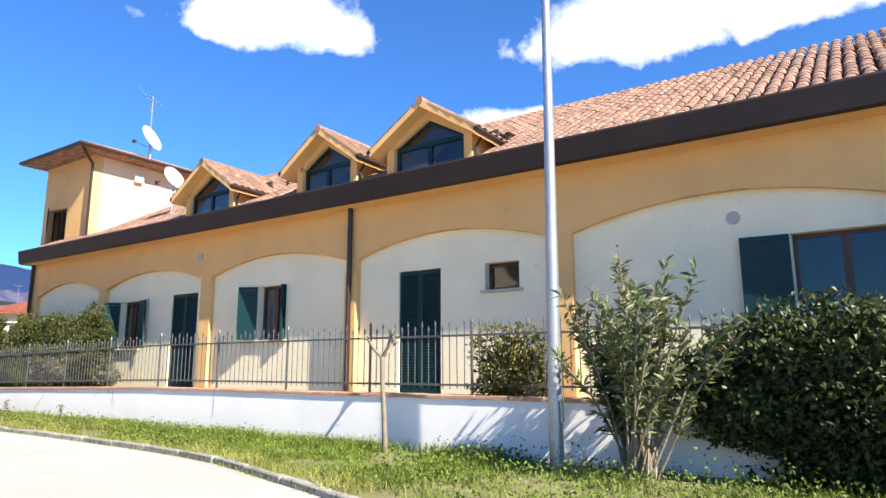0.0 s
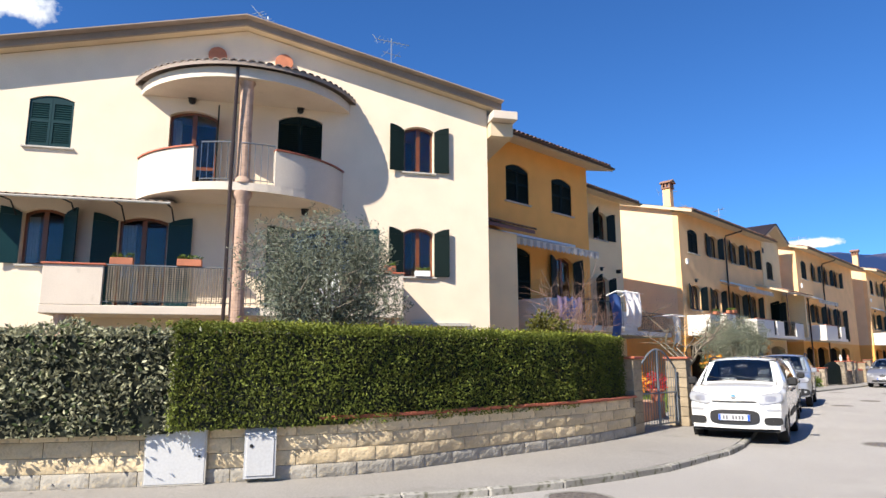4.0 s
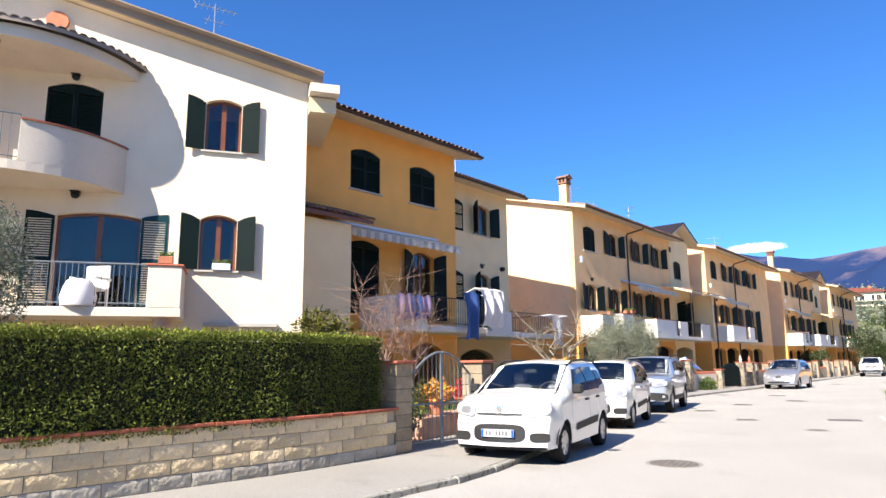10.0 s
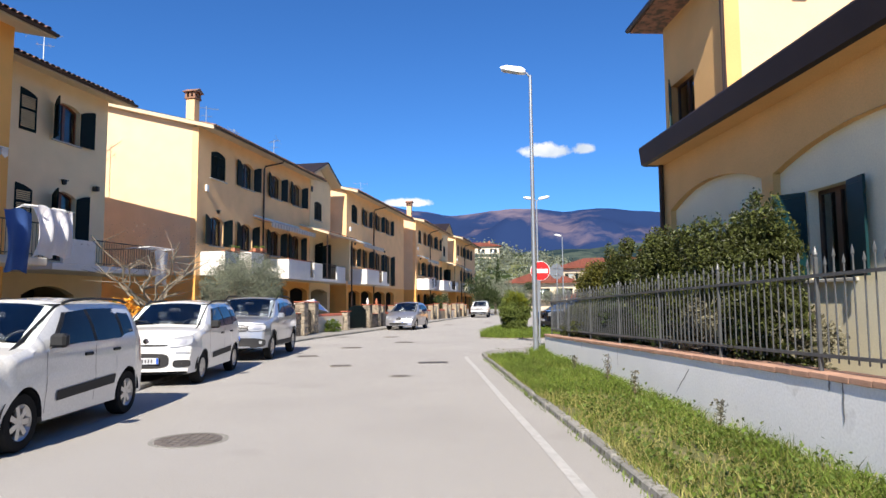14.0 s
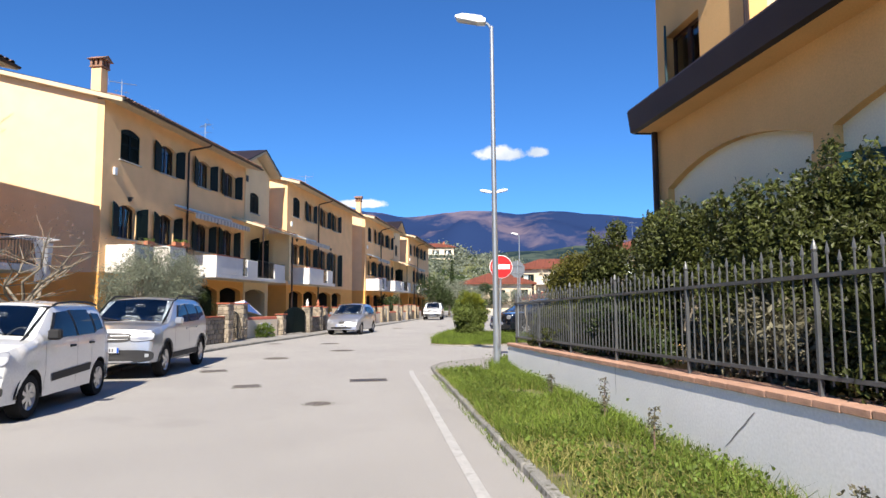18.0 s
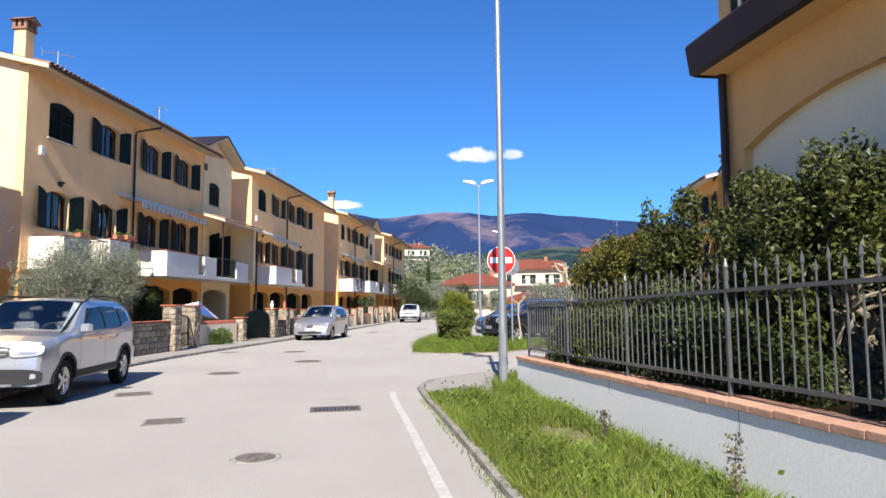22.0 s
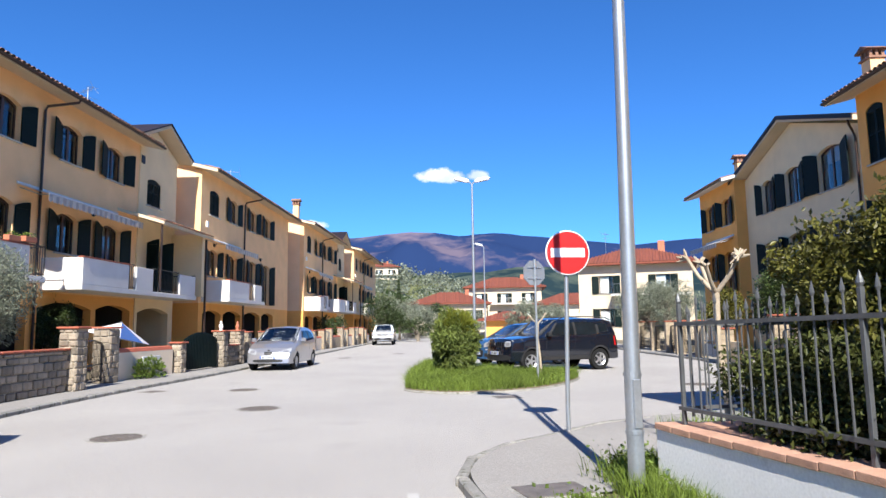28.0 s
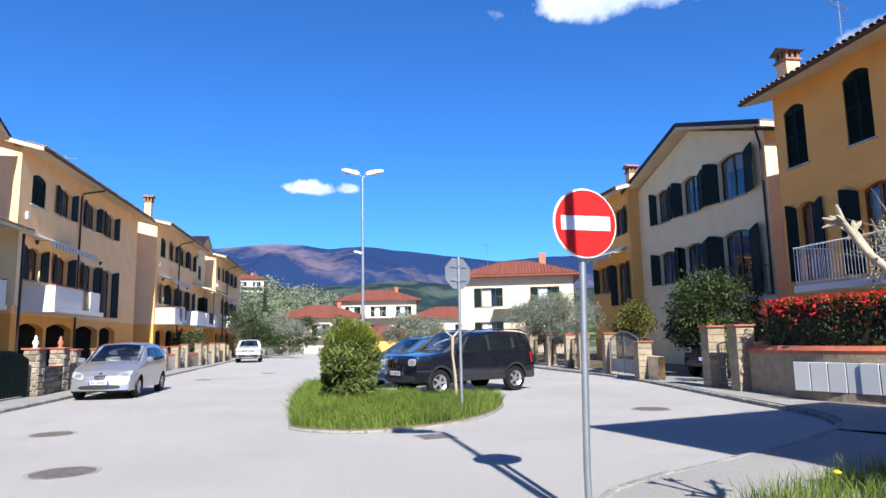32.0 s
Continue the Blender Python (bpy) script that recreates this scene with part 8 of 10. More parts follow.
gp = [(rng.uniform(0.9, 6.5), rng.uniform(-3.0, -0.2)) for _ in range(9000)]
gp = [p for p in gp if p[1] < -0.75 + 0.2 * p[0] and p[1] > -3.0]
blades("corner_grass", gp, 0.24, 0.005, GRASS, "grass bank with dandelions beside the corner pavement", 7, z=0.10)
setting("corner_bank", Shape().prism([(0.6, -3.05), (7.0, -3.05), (7.0, -0.2), (1.2, -0.9)], "z", 0.0, 0.105), SOIL, "earth bank of the corner")
for k in range(9):
    x, y = random.uniform(1.3, 4.5), random.uniform(-1.9, -0.8)
    e = thing("dandelion", pose(x, y, 0.10), "yellow dandelion flower in the grass", "flower", "dandelions")
    part("stalk", Shape().tube([(0, 0, 0), (0.01, 0.0, 0.24)], 0.004, 5), WEED, e)
    part("bloom", Shape().turn([(0.004, 0.235), (0.03, 0.25), (0.034, 0.26), (0.015, 0.272), (0.002, 0.274)], 12, (0.01, 0, 0)), FLOWER_Y, e)

# shrubs behind the iron fence
def ragged(top, rx, ry, seed):
    """Lumps of a shrub with many small sprays that break its outline."""
    big = ball_clumps(0, 0, 0.15, top, rx, ry, 26, seed, 0.32)
    rr = random.Random(seed + 90)
    out = list(big)
    for k in range(46):
        x, y, z, a, b, c = rr.choice(big)
        d = Vector((rr.gauss(0, 1), rr.gauss(0, 1), abs(rr.gauss(0.5, 0.8)))).normalized()
        q = rr.uniform(0.10, 0.19)
        out.append((x + d.x * a * 1.15, y + d.y * b * 1.15, z + d.z * c * 1.2, q * 0.8, q, q * rr.uniform(0.9, 1.7)))
    return out


for y, top, ry, sd, lm in ((-4.7, 2.65, 1.35, 3, LEAF_LAUREL), (-7.0, 2.8, 1.3, 4, LEAF_SHRUB), (-9.0, 3.2, 1.25, 14, LEAF_SHRUB), (-10.9, 2.95, 1.2, 15, LEAF_SHRUB)):
    tree("garden_shrub", 0.75, y, 0.45, "dense yellow-olive shrub behind the iron fence" if lm is LEAF_LAUREL else "dense dark green shrub behind the iron fence", 0.5, ragged((top - 0.45) / 1.16, 0.85, ry, sd), 0.029, lm, 900, 0.5, seed=28 + sd, category="shrub", group="fence shrubs", shell=0.35)
tree("garden_shrub", 0.5, -10.6, 0.45, "low dusty shrub grown through the fence bars", 0.3, ball_clumps(0, 0, 0.0, 1.15, 0.65, 1.3, 22, 5, 0.36), 0.027, LEAF_DUSTY, 900, 0.5, seed=33, category="shrub", group="fence shrubs", r0=0.04)
for y, sd in ((-11.7, 16), (-12.9, 17)):
    tree("garden_shrub", 0.12, y, 0.5, "small-leaved shrub grown through the fence bars", 0.2, ball_clumps(0, 0, 0.0, 1.1, 0.36, 0.75, 16, sd, 0.4), 0.034, LEAF_SHRUB if sd % 2 else LEAF_DUSTY, 900, 0.5, seed=30 + sd, category="shrub", group="fence shrubs", r0=0.03)
tree("garden_shrub", 0.35, -12.6, 0.5, "thin leafy creeper on the fence", 0.2, ball_clumps(0, 0, 0.0, 0.85, 0.5, 1.0, 12, 6), 0.035, LEAF_DUSTY, 420, 0.5, seed=34, category="shrub", group="fence shrubs", r0=0.03)
tree("garden_shrub", 0.15, -5.0, 0.45, "leafy shrub filling the lower fence", 0.2, ball_clumps(0, 0, 0.0, 1.0, 0.45, 1.9, 24, 7, 0.36), 0.027, LEAF_SHRUB, 1000, 0.5, seed=35, category="shrub", group="fence shrubs", r0=0.03)
tree("garden_shrub", 0.15, -8.0, 0.45, "leafy shrub filling the lower fence", 0.2, ball_clumps(0, 0, 0.0, 1.1, 0.45, 1.9, 26, 8, 0.36), 0.027, LEAF_DARK, 1000, 0.5, seed=36, category="shrub", group="fence shrubs", r0=0.03)
tree("garden_shrub", 0.05, -24.4, 0.5, "small shrub behind the fence with sunlit leaves", 0.3, ball_clumps(0, 0, 0.2, 1.35, 0.55, 0.8, 12, 9), 0.035, LEAF_LAUREL, 420, 0.5, seed=37, category="shrub", group="fence shrubs", r0=0.03)
# oleander and the dark hedge at the lamp
e = thing("oleander", pose(-1.1, -26.45, 0.06), "tall oleander with dusty grey-green leaves and bare stems", "shrub")
tips = []
s = Shape()
lp = []
for k in range(46):
    a, rr = random.uniform(0, 2 * math.pi), random.uniform(0.2, 1.1)
    tip = Vector((rr * math.cos(a) * 0.8, rr * math.sin(a), random.uniform(1.2, 2.75) - rr * 0.5))
    b = Vector((random.gauss(0, 0.1), random.gauss(0, 0.1), 0))
    mid = b.lerp(tip, 0.55) + Vector((0, 0, 0.15))
    s.tube([b, mid, tip], [0.016, 0.011, 0.004], 5)
    for j in range(84):
        u = random.uniform(0.28, 1.02)
        p = b.lerp(mid, u / 0.55) if u < 0.55 else mid.lerp(tip, (u - 0.55) / 0.45)
        d = (tip - b).normalized() * 0.6 + Vector((random.gauss(0, 1), random.gauss(0, 1), random.gauss(0.1, 0.7))).normalized()
        lp.append((p, d.normalized()))
part("stems", s, BARK, e)["kind"] = "stuff"
lf = Shape()
for p, d in lp:
    q = d.cross(Vector((random.gauss(0, 1), random.gauss(0, 1), random.gauss(0, 1)))).normalized() * 0.019
    ln = random.uniform(0.11, 0.20)
    lf.add([p, p + d * ln * 0.5 + q, p + d * ln + Vector((0, 0, -0.02)), p + d * ln * 0.5 - q], [(0, 1, 2, 3)])
part("leaves", lf, LEAF_OLEANDER, e)
part("dry_pods", leaf_shape([tuple(p + d * 0.06) for p, d in lp if p.z > 1.3][:220], 0.04, 0.25, seed=5), TWIG, e)["kind"] = "stuff"
tree("dark_evergreen", -0.3, -28.8, 0.0, "big dark evergreen shrub hanging over the white wall", 0.8, ball_clumps(0, 0, 0.0, 2.0, 0.95, 2.2, 52, 10, 0.32), 0.04, LEAF_DARK, 560, 0.55, seed=41, category="shrub", r0=0.06)
tree("dark_evergreen", -0.1, -31.5, 0.0, "dark evergreen shrub further along the wall", 0.8, ball_clumps(0, 0, 0.3, 2.7, 1.1, 1.9, 22, 11, 0.42), 0.045, LEAF_DARK, 420, 0.55, seed=42, category="shrub", r0=0.06)


def pollard(x, y, z, h, label, n, seed, r=0.05, knob=0.12, bark=None):
    """A pollarded trunk: a few short arms, each ending in a knobbly fist."""
    e = thing("pollard_tree", pose(x, y, z), label, "tree", "pollards")
    rr = random.Random(seed)
    b = Vector((-0.01, 0.02, h * 0.76))
    part("trunk", Shape().tube([(0.06, 0.0, -0.05), (0.03, 0.01, h * 0.3), (-0.03, 0.0, h * 0.55), (-0.01, 0.02, h * 0.77)], [r * 1.15, r * 0.95, r * 0.9, r * 1.15], 10), bark or BARKPALE, e, "", 60)
    for k in range(n):
        a = 2 * math.pi * k / n + rr.uniform(-0.3, 0.3)
        t = b + Vector((math.cos(a) * h * 0.12, math.sin(a) * h * 0.12, h * rr.uniform(0.11, 0.19)))
        s = Shape()
        s.tube([b, b.lerp(t, 0.5) + Vector((math.cos(a), math.sin(a), 0)) * 0.03, t], [r * 0.8, r * 0.62, r * 0.6], 7)
        for j in range(9):
            d = Vector((math.cos(a) * 0.6 + rr.gauss(0, 0.8), math.sin(a) * 0.6 + rr.gauss(0, 0.8), rr.gauss(0.5, 0.6))).normalized()
            q = t + d * knob * rr.uniform(0.4, 1.1)
            s.tube([t, t.lerp(q, 0.7), q], [r * 0.5, r * 0.42, r * 0.20], 5)
        part("branch", s, bark or BARKPALE, e, "", 60)


pollard(-0.88, -22.75, 0.05, 1.75, "knobbly pollarded tree in the verge before the wall", 3, 4, 0.036, 0.10, BARK)
pollard(0.85, -2.14, 0.06, 2.25, "pale pollarded tree with knobbly fists in the corner grass", 5, 8, 0.034, 0.11)
pollard(3.0, 9.3, 0.06, 1.9, "thin bare sapling on the island", 2, 9, 0.035, 0.06)
# island bush of long leaves
tree("island_bush", 0.85, 10.4, 0.05, "clipped oleander bush with yellow-green tips on the island", 0.3, ball_clumps(0, 0, 0.0, 1.75, 0.66, 0.9, 34, 12, 0.36), 0.085, LEAF_BUSH, 620, 0.17, seed=43, category="shrub", lift=0.7, r0=0.05)
ob = part("young_growth", leaf_shape(clump_points([(0, 0, 1.45, 0.55, 0.75, 0.40)], 620, 44, 0.6), 0.07, 0.2, 0.9, seed=44), LEAF_YELLOW, bpy.data.objects["island_bush"], "yellow-green young leaves")


# ---- block wall, hedge and gate of the corner garden ----
WALL_L = smooth_line([(-19.5, -26.3), (-16.6, -24.3), (-15.0, -23.05), (-13.3, -21.5), (-12.1, -20.0), (-11.35, -17.9), (-10.66, -15.85), (-10.35, -14.10)], 8)
back = offset_line(WALL_L, 0.22)
s = Shape()
front = offset_line(WALL_L, 0.025)
s.grid([[(p.x, p.y, -0.05) for p in front], [(p.x, p.y, 0.76) for p in front], [(p.x, p.y, 0.76) for p in back], [(p.x, p.y, -0.05) for p in back]])
s.add([(front[-1].x, front[-1].y, 0), (back[-1].x, back[-1].y, 0), (back[-1].x, back[-1].y, 0.76), (front[-1].x, front[-1].y, 0.76)], [(0, 1, 2, 3)])
HW = setting("wall_garden", s, MORTAR, "garden wall of yellow split-face blocks with a red coping")


def split_block(w, h, seed):
    """A block with a rough broken face."""
    rr = random.Random(seed)
    nx, nz = 9, 5
    sh = Shape()
    rows = []
    for j in range(nz + 1):
        row = []
        for i in range(nx + 1):
            edge = i in (0, nx) or j in (0, nz)
            row.append((-w / 2 + w * i / nx, -(0.004 if edge else 0.007 + rr.uniform(0.0, 0.016)), h * j / nz))
        rows.append(row)
    sh.grid(rows)
    ring = rows[0] + [r[-1] for r in rows[1:]] + rows[-1][::-1][1:] + [r[0] for r in rows[::-1][1:-1]]
    n = len(ring)
    sh.add(ring + [(p[0], 0.06, p[2]) for p in ring], [(k, n + k, n + (k + 1) % n, (k + 1) % n) for k in range(n)])
    return sh.mesh("block", 50)


BLK = [split_block(0.492, 0.166, k) for k in range(5)]
BLKG = [split_block(0.492, 0.166, 20 + k) for k in range(4)]
for b_ in BLK:
    b_.materials.append(BLOCK)
for b_ in BLKG:
    b_.materials.append(BLOCKGREY)


def along(line, step, start=0.0):
    """Places at even steps along a line: point and angle."""
    want, d = start, 0.0
    for a, b in zip(line, line[1:]):
        L = (b - a).length
        while d + L >= want:
            t = (b - a) / L
            yield a + t * (want - d), math.degrees(math.atan2(t.y, t.x))
            want += step
        d += L


for row in range(4):
    for p, ang in along(WALL_L, 0.50, 0.25 + 0.25 * (row % 2)):
        if p.y > -25.0:
            part("block", random.choice(BLKG if row == 0 else BLK), None, HW, m=pose(p.x, p.y, 0.075 + 0.172 * row, 0, 0, ang + random.uniform(-0.6, 0.6)))
cop = Shape().cbox(-0.123, -0.05, 0.0, 0.123, 0.25, 0.045, 0.01).mesh("coping_tile")
cop.materials.append(BRICKRED)
for p, ang in along(WALL_L, 0.25, 0.12):
    if p.y > -25.5:
        part("coping_tile", cop, None, HW, m=pose(p.x, p.y, 0.765 + random.uniform(-0.004, 0.004), 0, random.uniform(-0.5, 0.5), ang + random.uniform(-1, 1)))
hedge_along("garden_hedge", [(-13.72, -21.84), (-12.98, -20.9), (-12.35, -19.85), (-11.65, -17.8), (-11.05, -15.9), (-10.79, -14.36)], 0.70, 1.90, 0.75, 0.021, [(0.0, 1.0, LEAF_HEDGE, 2700)], "clipped dense green privet hedge over the block wall", 5)
ob = part("young_growth", leaf_shape([(p.x + random.gauss(0, 0.24), p.y + random.gauss(0, 0.2), 1.90 + abs(random.gauss(0, 0.03))) for p, _ in along(smooth_line([(-13.72, -21.84), (-12.98, -20.9), (-12.35, -19.85), (-11.65, -17.8), (-11.05, -15.9), (-10.78, -14.95)], 6), 0.0022)], 0.024, 0.5, 0.6, seed=51),
          LEAF_YELLOW, bpy.data.objects["garden_hedge"], "yellow-green young shoots")
hedge_along("variegated_hedge", [(-19.02, -26.08), (-17.13, -24.82), (-15.53, -23.47), (-14.3, -22.3), (-13.76, -21.74)], 0.66, 1.86, 0.72, 0.032, [(0.0, 1.0, LEAF_WHITE, 900)], "dusty hedge with pale-edged leaves", 6, uneven=0.14)
ob = part("dark_leaves", leaf_shape([(p.x + random.gauss(0, 0.3), p.y + random.gauss(0, 0.3), random.uniform(0.7, 1.9)) for p, _ in along(smooth_line([(-18.95, -26.15), (-17.05, -24.9), (-15.45, -23.55), (-14.2, -22.3), (-13.74, -21.8)], 6), 0.0022)], 0.034, 0.5, 0.2, seed=52),
          LEAF_DARK, bpy.data.objects["variegated_hedge"])
# meter boxes let into the wall
for (x, y, w, z0, z1, slope) in ((-13.62, -21.82, 0.64, 0.10, 0.70, False), (-12.98, -21.15, 0.36, 0.13, 0.70, True)):
    p = min(WALL_L, key=lambda q: (q.x - x) ** 2 + (q.y - y) ** 2)
    i = WALL_L.index(p)
    t = (WALL_L[i + 1] - WALL_L[i - 1]).normalized()
    e = thing("meter_box", pose(x, y, 0, 0, 0, math.degrees(math.atan2(t.y, t.x))), "grey sheet-metal meter box let into the block wall" if not slope else "grey plastic meter cabinet with a sloping lid", "meter box", "meter boxes")
    if slope:
        part("cabinet", Shape().prism([(-0.13, z0), (0.08, z0), (0.08, z1 + 0.02), (-0.05, z1 + 0.02), (-0.13, z1 - 0.08)], "x", -w / 2, w / 2), BOXGREY, e)
        part("door", Shape().cbox(-w / 2 + 0.025, -0.142, z0 + 0.03, w / 2 - 0.025, -0.13, z1 - 0.11, 0.004), BOXGREY, e)
        part("lock", Shape().turn([(0.005, -0.15), (0.022, -0.15), (0.022, -0.14), (0.005, -0.14)], 12, (-w / 2 + 0.08, 0, z1 - 0.2), "y"), BLACKPLASTIC, e)
    else:
        part("door", Shape().cbox(-w / 2, -0.075, z0, w / 2, -0.05, z1, 0.006), BOXGREY, e)
        part("frame", Shape().box(-w / 2 - 0.015, -0.07, z0 - 0.015, w / 2 + 0.015, 0.05, z1 + 0.015), STONE, e)
        part("lock", Shape().turn([(0.004, -0.082), (0.014, -0.082), (0.014, -0.075), (0.004, -0.075)], 10, (w / 2 - 0.06, 0, (z0 + z1) / 2), "y"), BLACKPLASTIC, e)


def pillar(x, y, h, heading, label, w=0.42, stone=False, z=0.08):
    """A gate pillar of blocks or rubble under a red tile cap."""
    e = thing("gate_pillar", pose(x, y, z, 0, 0, heading), label, "pillar", "gate pillars")
    part("core", Shape().box(-w / 2 + 0.02, -w / 2 + 0.02, 0, w / 2 - 0.02, w / 2 - 0.02, h - 0.005), MORTAR, e)
    if stone:
        for sy in (0, 1, 2, 3):
            zz = 0.0
            while zz < h - 0.1:
                hh = random.uniform(0.13, 0.22)
                hh = min(hh, h - zz)
                xx = -w / 2
                while xx < w / 2 - 0.03:
                    ww = min(random.uniform(0.12, 0.26), w / 2 - xx)
                    part("stone", Shape().cbox(xx + 0.008, -w / 2 - random.uniform(0.0, 0.025), zz + 0.008, xx + ww - 0.008, -w / 2 + 0.06, zz + hh - 0.008, 0.02, Matrix.Rotation(math.pi / 2 * sy, 4, "Z")), RUBBLE, e)
                    xx += ww
                zz += hh
    else:
        n = int(h / 0.19)
        for k in range(n):
            part("block", Shape().cbox(-w / 2, -w / 2, k * h / n + 0.004, w / 2, w / 2, (k + 1) * h / n - 0.004, 0.008), BLOCKY, e)
    part("cap", Shape().cbox(-w / 2 - 0.05, -w / 2 - 0.05, h, w / 2 + 0.05, w / 2 + 0.05, h + 0.05, 0.012), BRICKRED, e)
    return e


BLOCKY = mat("pillar_block", (0.30, 0.24, 0.165), 0.9, var=0.18, scale=5, rnd=0.15, bump=0.6, bscale=22, stain=(0.20, 0.165, 0.12), stain_at=0.58)
pillar(-10.51, -13.87, 1.42, 82, "block gate pillar with a red cap at the hedge end", 0.42)
pillar(-9.95, -11.75, 1.42, 88, "block gate pillar with a red cap beside the parked car", 0.42)


def arched_gate(name, p, q, z0, h, rise, label, material, solid=0.0, leaves=2, step=0.11):
    """A barred iron gate whose top bows upwards; p and q are its plan ends."""
    d = Vector((q[0] - p[0], q[1] - p[1], 0))
    W = d.length
    e = thing(name, pose(p[0], p[1], z0, 0, 0, math.degrees(math.atan2(d.y, d.x))), label, "gate")
    for k in range(leaves):
        a, b = W * k / leaves + 0.02, W * (k + 1) / leaves - 0.02
        top = lambda x: h - rise + rise * math.sin(math.pi * min(1, max(0, x / W)))
        f = Shape()
        f.tube([(a, 0, 0.06), (a, 0, top(a))], 0.022, 8).tube([(b, 0, 0.06), (b, 0, top(b))], 0.022, 8)
        f.tube([(a + (b - a) * j / 10, 0, top(a + (b - a) * j / 10)) for j in range(11)], 0.02, 8)
        f.tube([(a, 0, 0.10), (b, 0, 0.10)], 0.018, 6).tube([(a, 0, h * 0.45), (b, 0, h * 0.45)], 0.018, 6)
        leaf = part("gate_leaf", f, material, e)
        n = int((b - a) / step)
        for j in range(1, n):
            x = a + (b - a) * j / n
            part("bar", Shape().tube([(x, 0, 0.10), (x, 0, top(x))], 0.008, 5), material, leaf)
        if solid:
            part("panel", Shape().box(a + 0.02, -0.004, 0.12, b - 0.02, 0.004, solid), GREYPANEL, leaf)
    return e


GREYPANEL = mat("grey_gate_panel", (0.30, 0.32, 0.34), 0.6, 0.2, var=0.1, bump=0.03)
arched_gate("iron_gate", (-10.37, -13.63), (-9.95, -12.05), 0.08, 1.62, 0.42, "grey arched double gate of iron bars", GREYIRON, 0.0)
# garden wall behind the parked cars and beyond
GW = smooth_line([(-9.9, -11.4), (-10.1, -6), (-10.15, 0), (-9.85, 4.0), (-8.95, 8.6)], 6)


def rubble_wall(name, line, h, label, coping=True, z=0.08):
    holder = setting(name, Shape().grid([[(p.x, p.y, 0) for p in offset_line(line, -0.10)], [(p.x, p.y, h + z) for p in offset_line(line, -0.10)], [(p.x, p.y, h + z) for p in offset_line(line, 0.12)], [(p.x, p.y, 0) for p in offset_line(line, 0.12)]]), MORTAR, label)
    zz = z
    row = 0
    while zz < h + z - 0.05:
        hh = min(random.uniform(0.14, 0.2), h + z - zz)
        for p, ang in along(line, 0.34, 0.1 + 0.17 * (row % 2)):
            w = random.uniform(0.26, 0.36)
            part("stone", Shape().cbox(-w / 2, -0.13 - random.uniform(0.0, 0.03), 0.006, w / 2, -0.05, hh - 0.006, 0.022), RUBBLE, holder, m=pose(p.x, p.y, zz, 0, 0, ang))
        zz += hh
        row += 1
    if coping:
        cp_ = Shape().cbox(-0.145, -0.17, 0, 0.145, 0.16, 0.045, 0.01).mesh("coping_tile")
        cp_.materials.append(BRICKRED)
        for p, ang in along(line, 0.30, 0.12):
            part("coping_tile", cp_, None, holder, m=pose(p.x, p.y, h + z + 0.002, 0, 0, ang))
    return holder


rubble_wall("wall_garden_2", [p for p in GW if p.y > -1.5], 0.95, "rubble stone garden wall with a red coping")
setting("wall_garden_3", Shape().grid([[(p.x, p.y, 0) for p in GW if p.y < -1.4], [(p.x, p.y, 0.75) for p in GW if p.y < -1.4], [(p.x - 0.2, p.y, 0.75) for p in GW if p.y < -1.4], [(p.x - 0.2, p.y, 0) for p in GW if p.y < -1.4]]), BLOCKY, "low block garden wall behind the parked cars")
pillar(-8.82, 8.75, 1.45, 75, "rubble stone gate pillar with a red cap", 0.44, True)
pillar(-8.72, 11.0, 1.45, 75, "rubble stone gate pillar with a red cap", 0.48, True)
arched_gate("garden_gate", (-8.75, 9.0), (-8.75, 10.72), 0.08, 1.15, 0.1, "narrow black iron garden gate", BLACKIRON, 0.0, 1)
low = smooth_line([(-8.62, 11.3), (-8.1, 12.8), (-7.62, 14.2)], 4)
setting("wall_garden_4", Shape().grid([[(p.x, p.y, 0) for p in low], [(p.x, p.y, 0.85) for p in low], [(p.x - 0.2, p.y, 0.85) for p in low], [(p.x - 0.2, p.y, 0) for p in low]]), CREAM, "low cream garden wall")
part("wall_coping", Shape().tube([(p.x - 0.1, p.y, 0.88) for p in low], 0.10, 6), BRICKRED, bpy.data.objects["wall_garden_4"])
e = thing("meter_box", pose(-8.02, 12.95, 0.25, 0, 0, 70), "pale blue-grey meter box on the cream wall", "meter box", "meter boxes")
part("door", Shape().cbox(-0.45, -0.06, 0, 0.45, 0.0, 0.45, 0.01), BOXGREY, e)
pillar(-7.5, 14.5, 0.95, 72, "small rubble pillar with a red cap", 0.36, True)
e = thing("green_gate", pose(-7.42, 14.75, 0.08, 0, 0, 71), "solid dark green arched garden gate", "gate")
tp = arc(0.05, 2.35, 1.05, 0.25)
part("gate_leaf", Shape().prism([(0.05, 0.05), (1.19, 0.05)] + [p for p in tp if p[0] <= 1.2][::-1], "y", -0.02, 0.02), GREEN, e)
part("gate_leaf", Shape().prism([(1.21, 0.05), (2.35, 0.05)] + [p for p in tp if p[0] >= 1.2][::-1], "y", -0.02, 0.02), GREEN, e)
for k in range(22):
    x = 0.1 + k * 0.104
    part("slat", Shape().box(x, -0.035, 0.08, x + 0.07, -0.02, 1.0 + 0.22 * math.sin(math.pi * (x + 0.03) / 2.4)), GREEN, e)
pillar(-6.55, 17.35, 1.3, 72, "rubble stone gate pillar with a small figure on top", 0.42, True)
pillar(-6.15, 19.2, 1.3, 72, "rubble stone gate pillar with a red cap", 0.42, True)
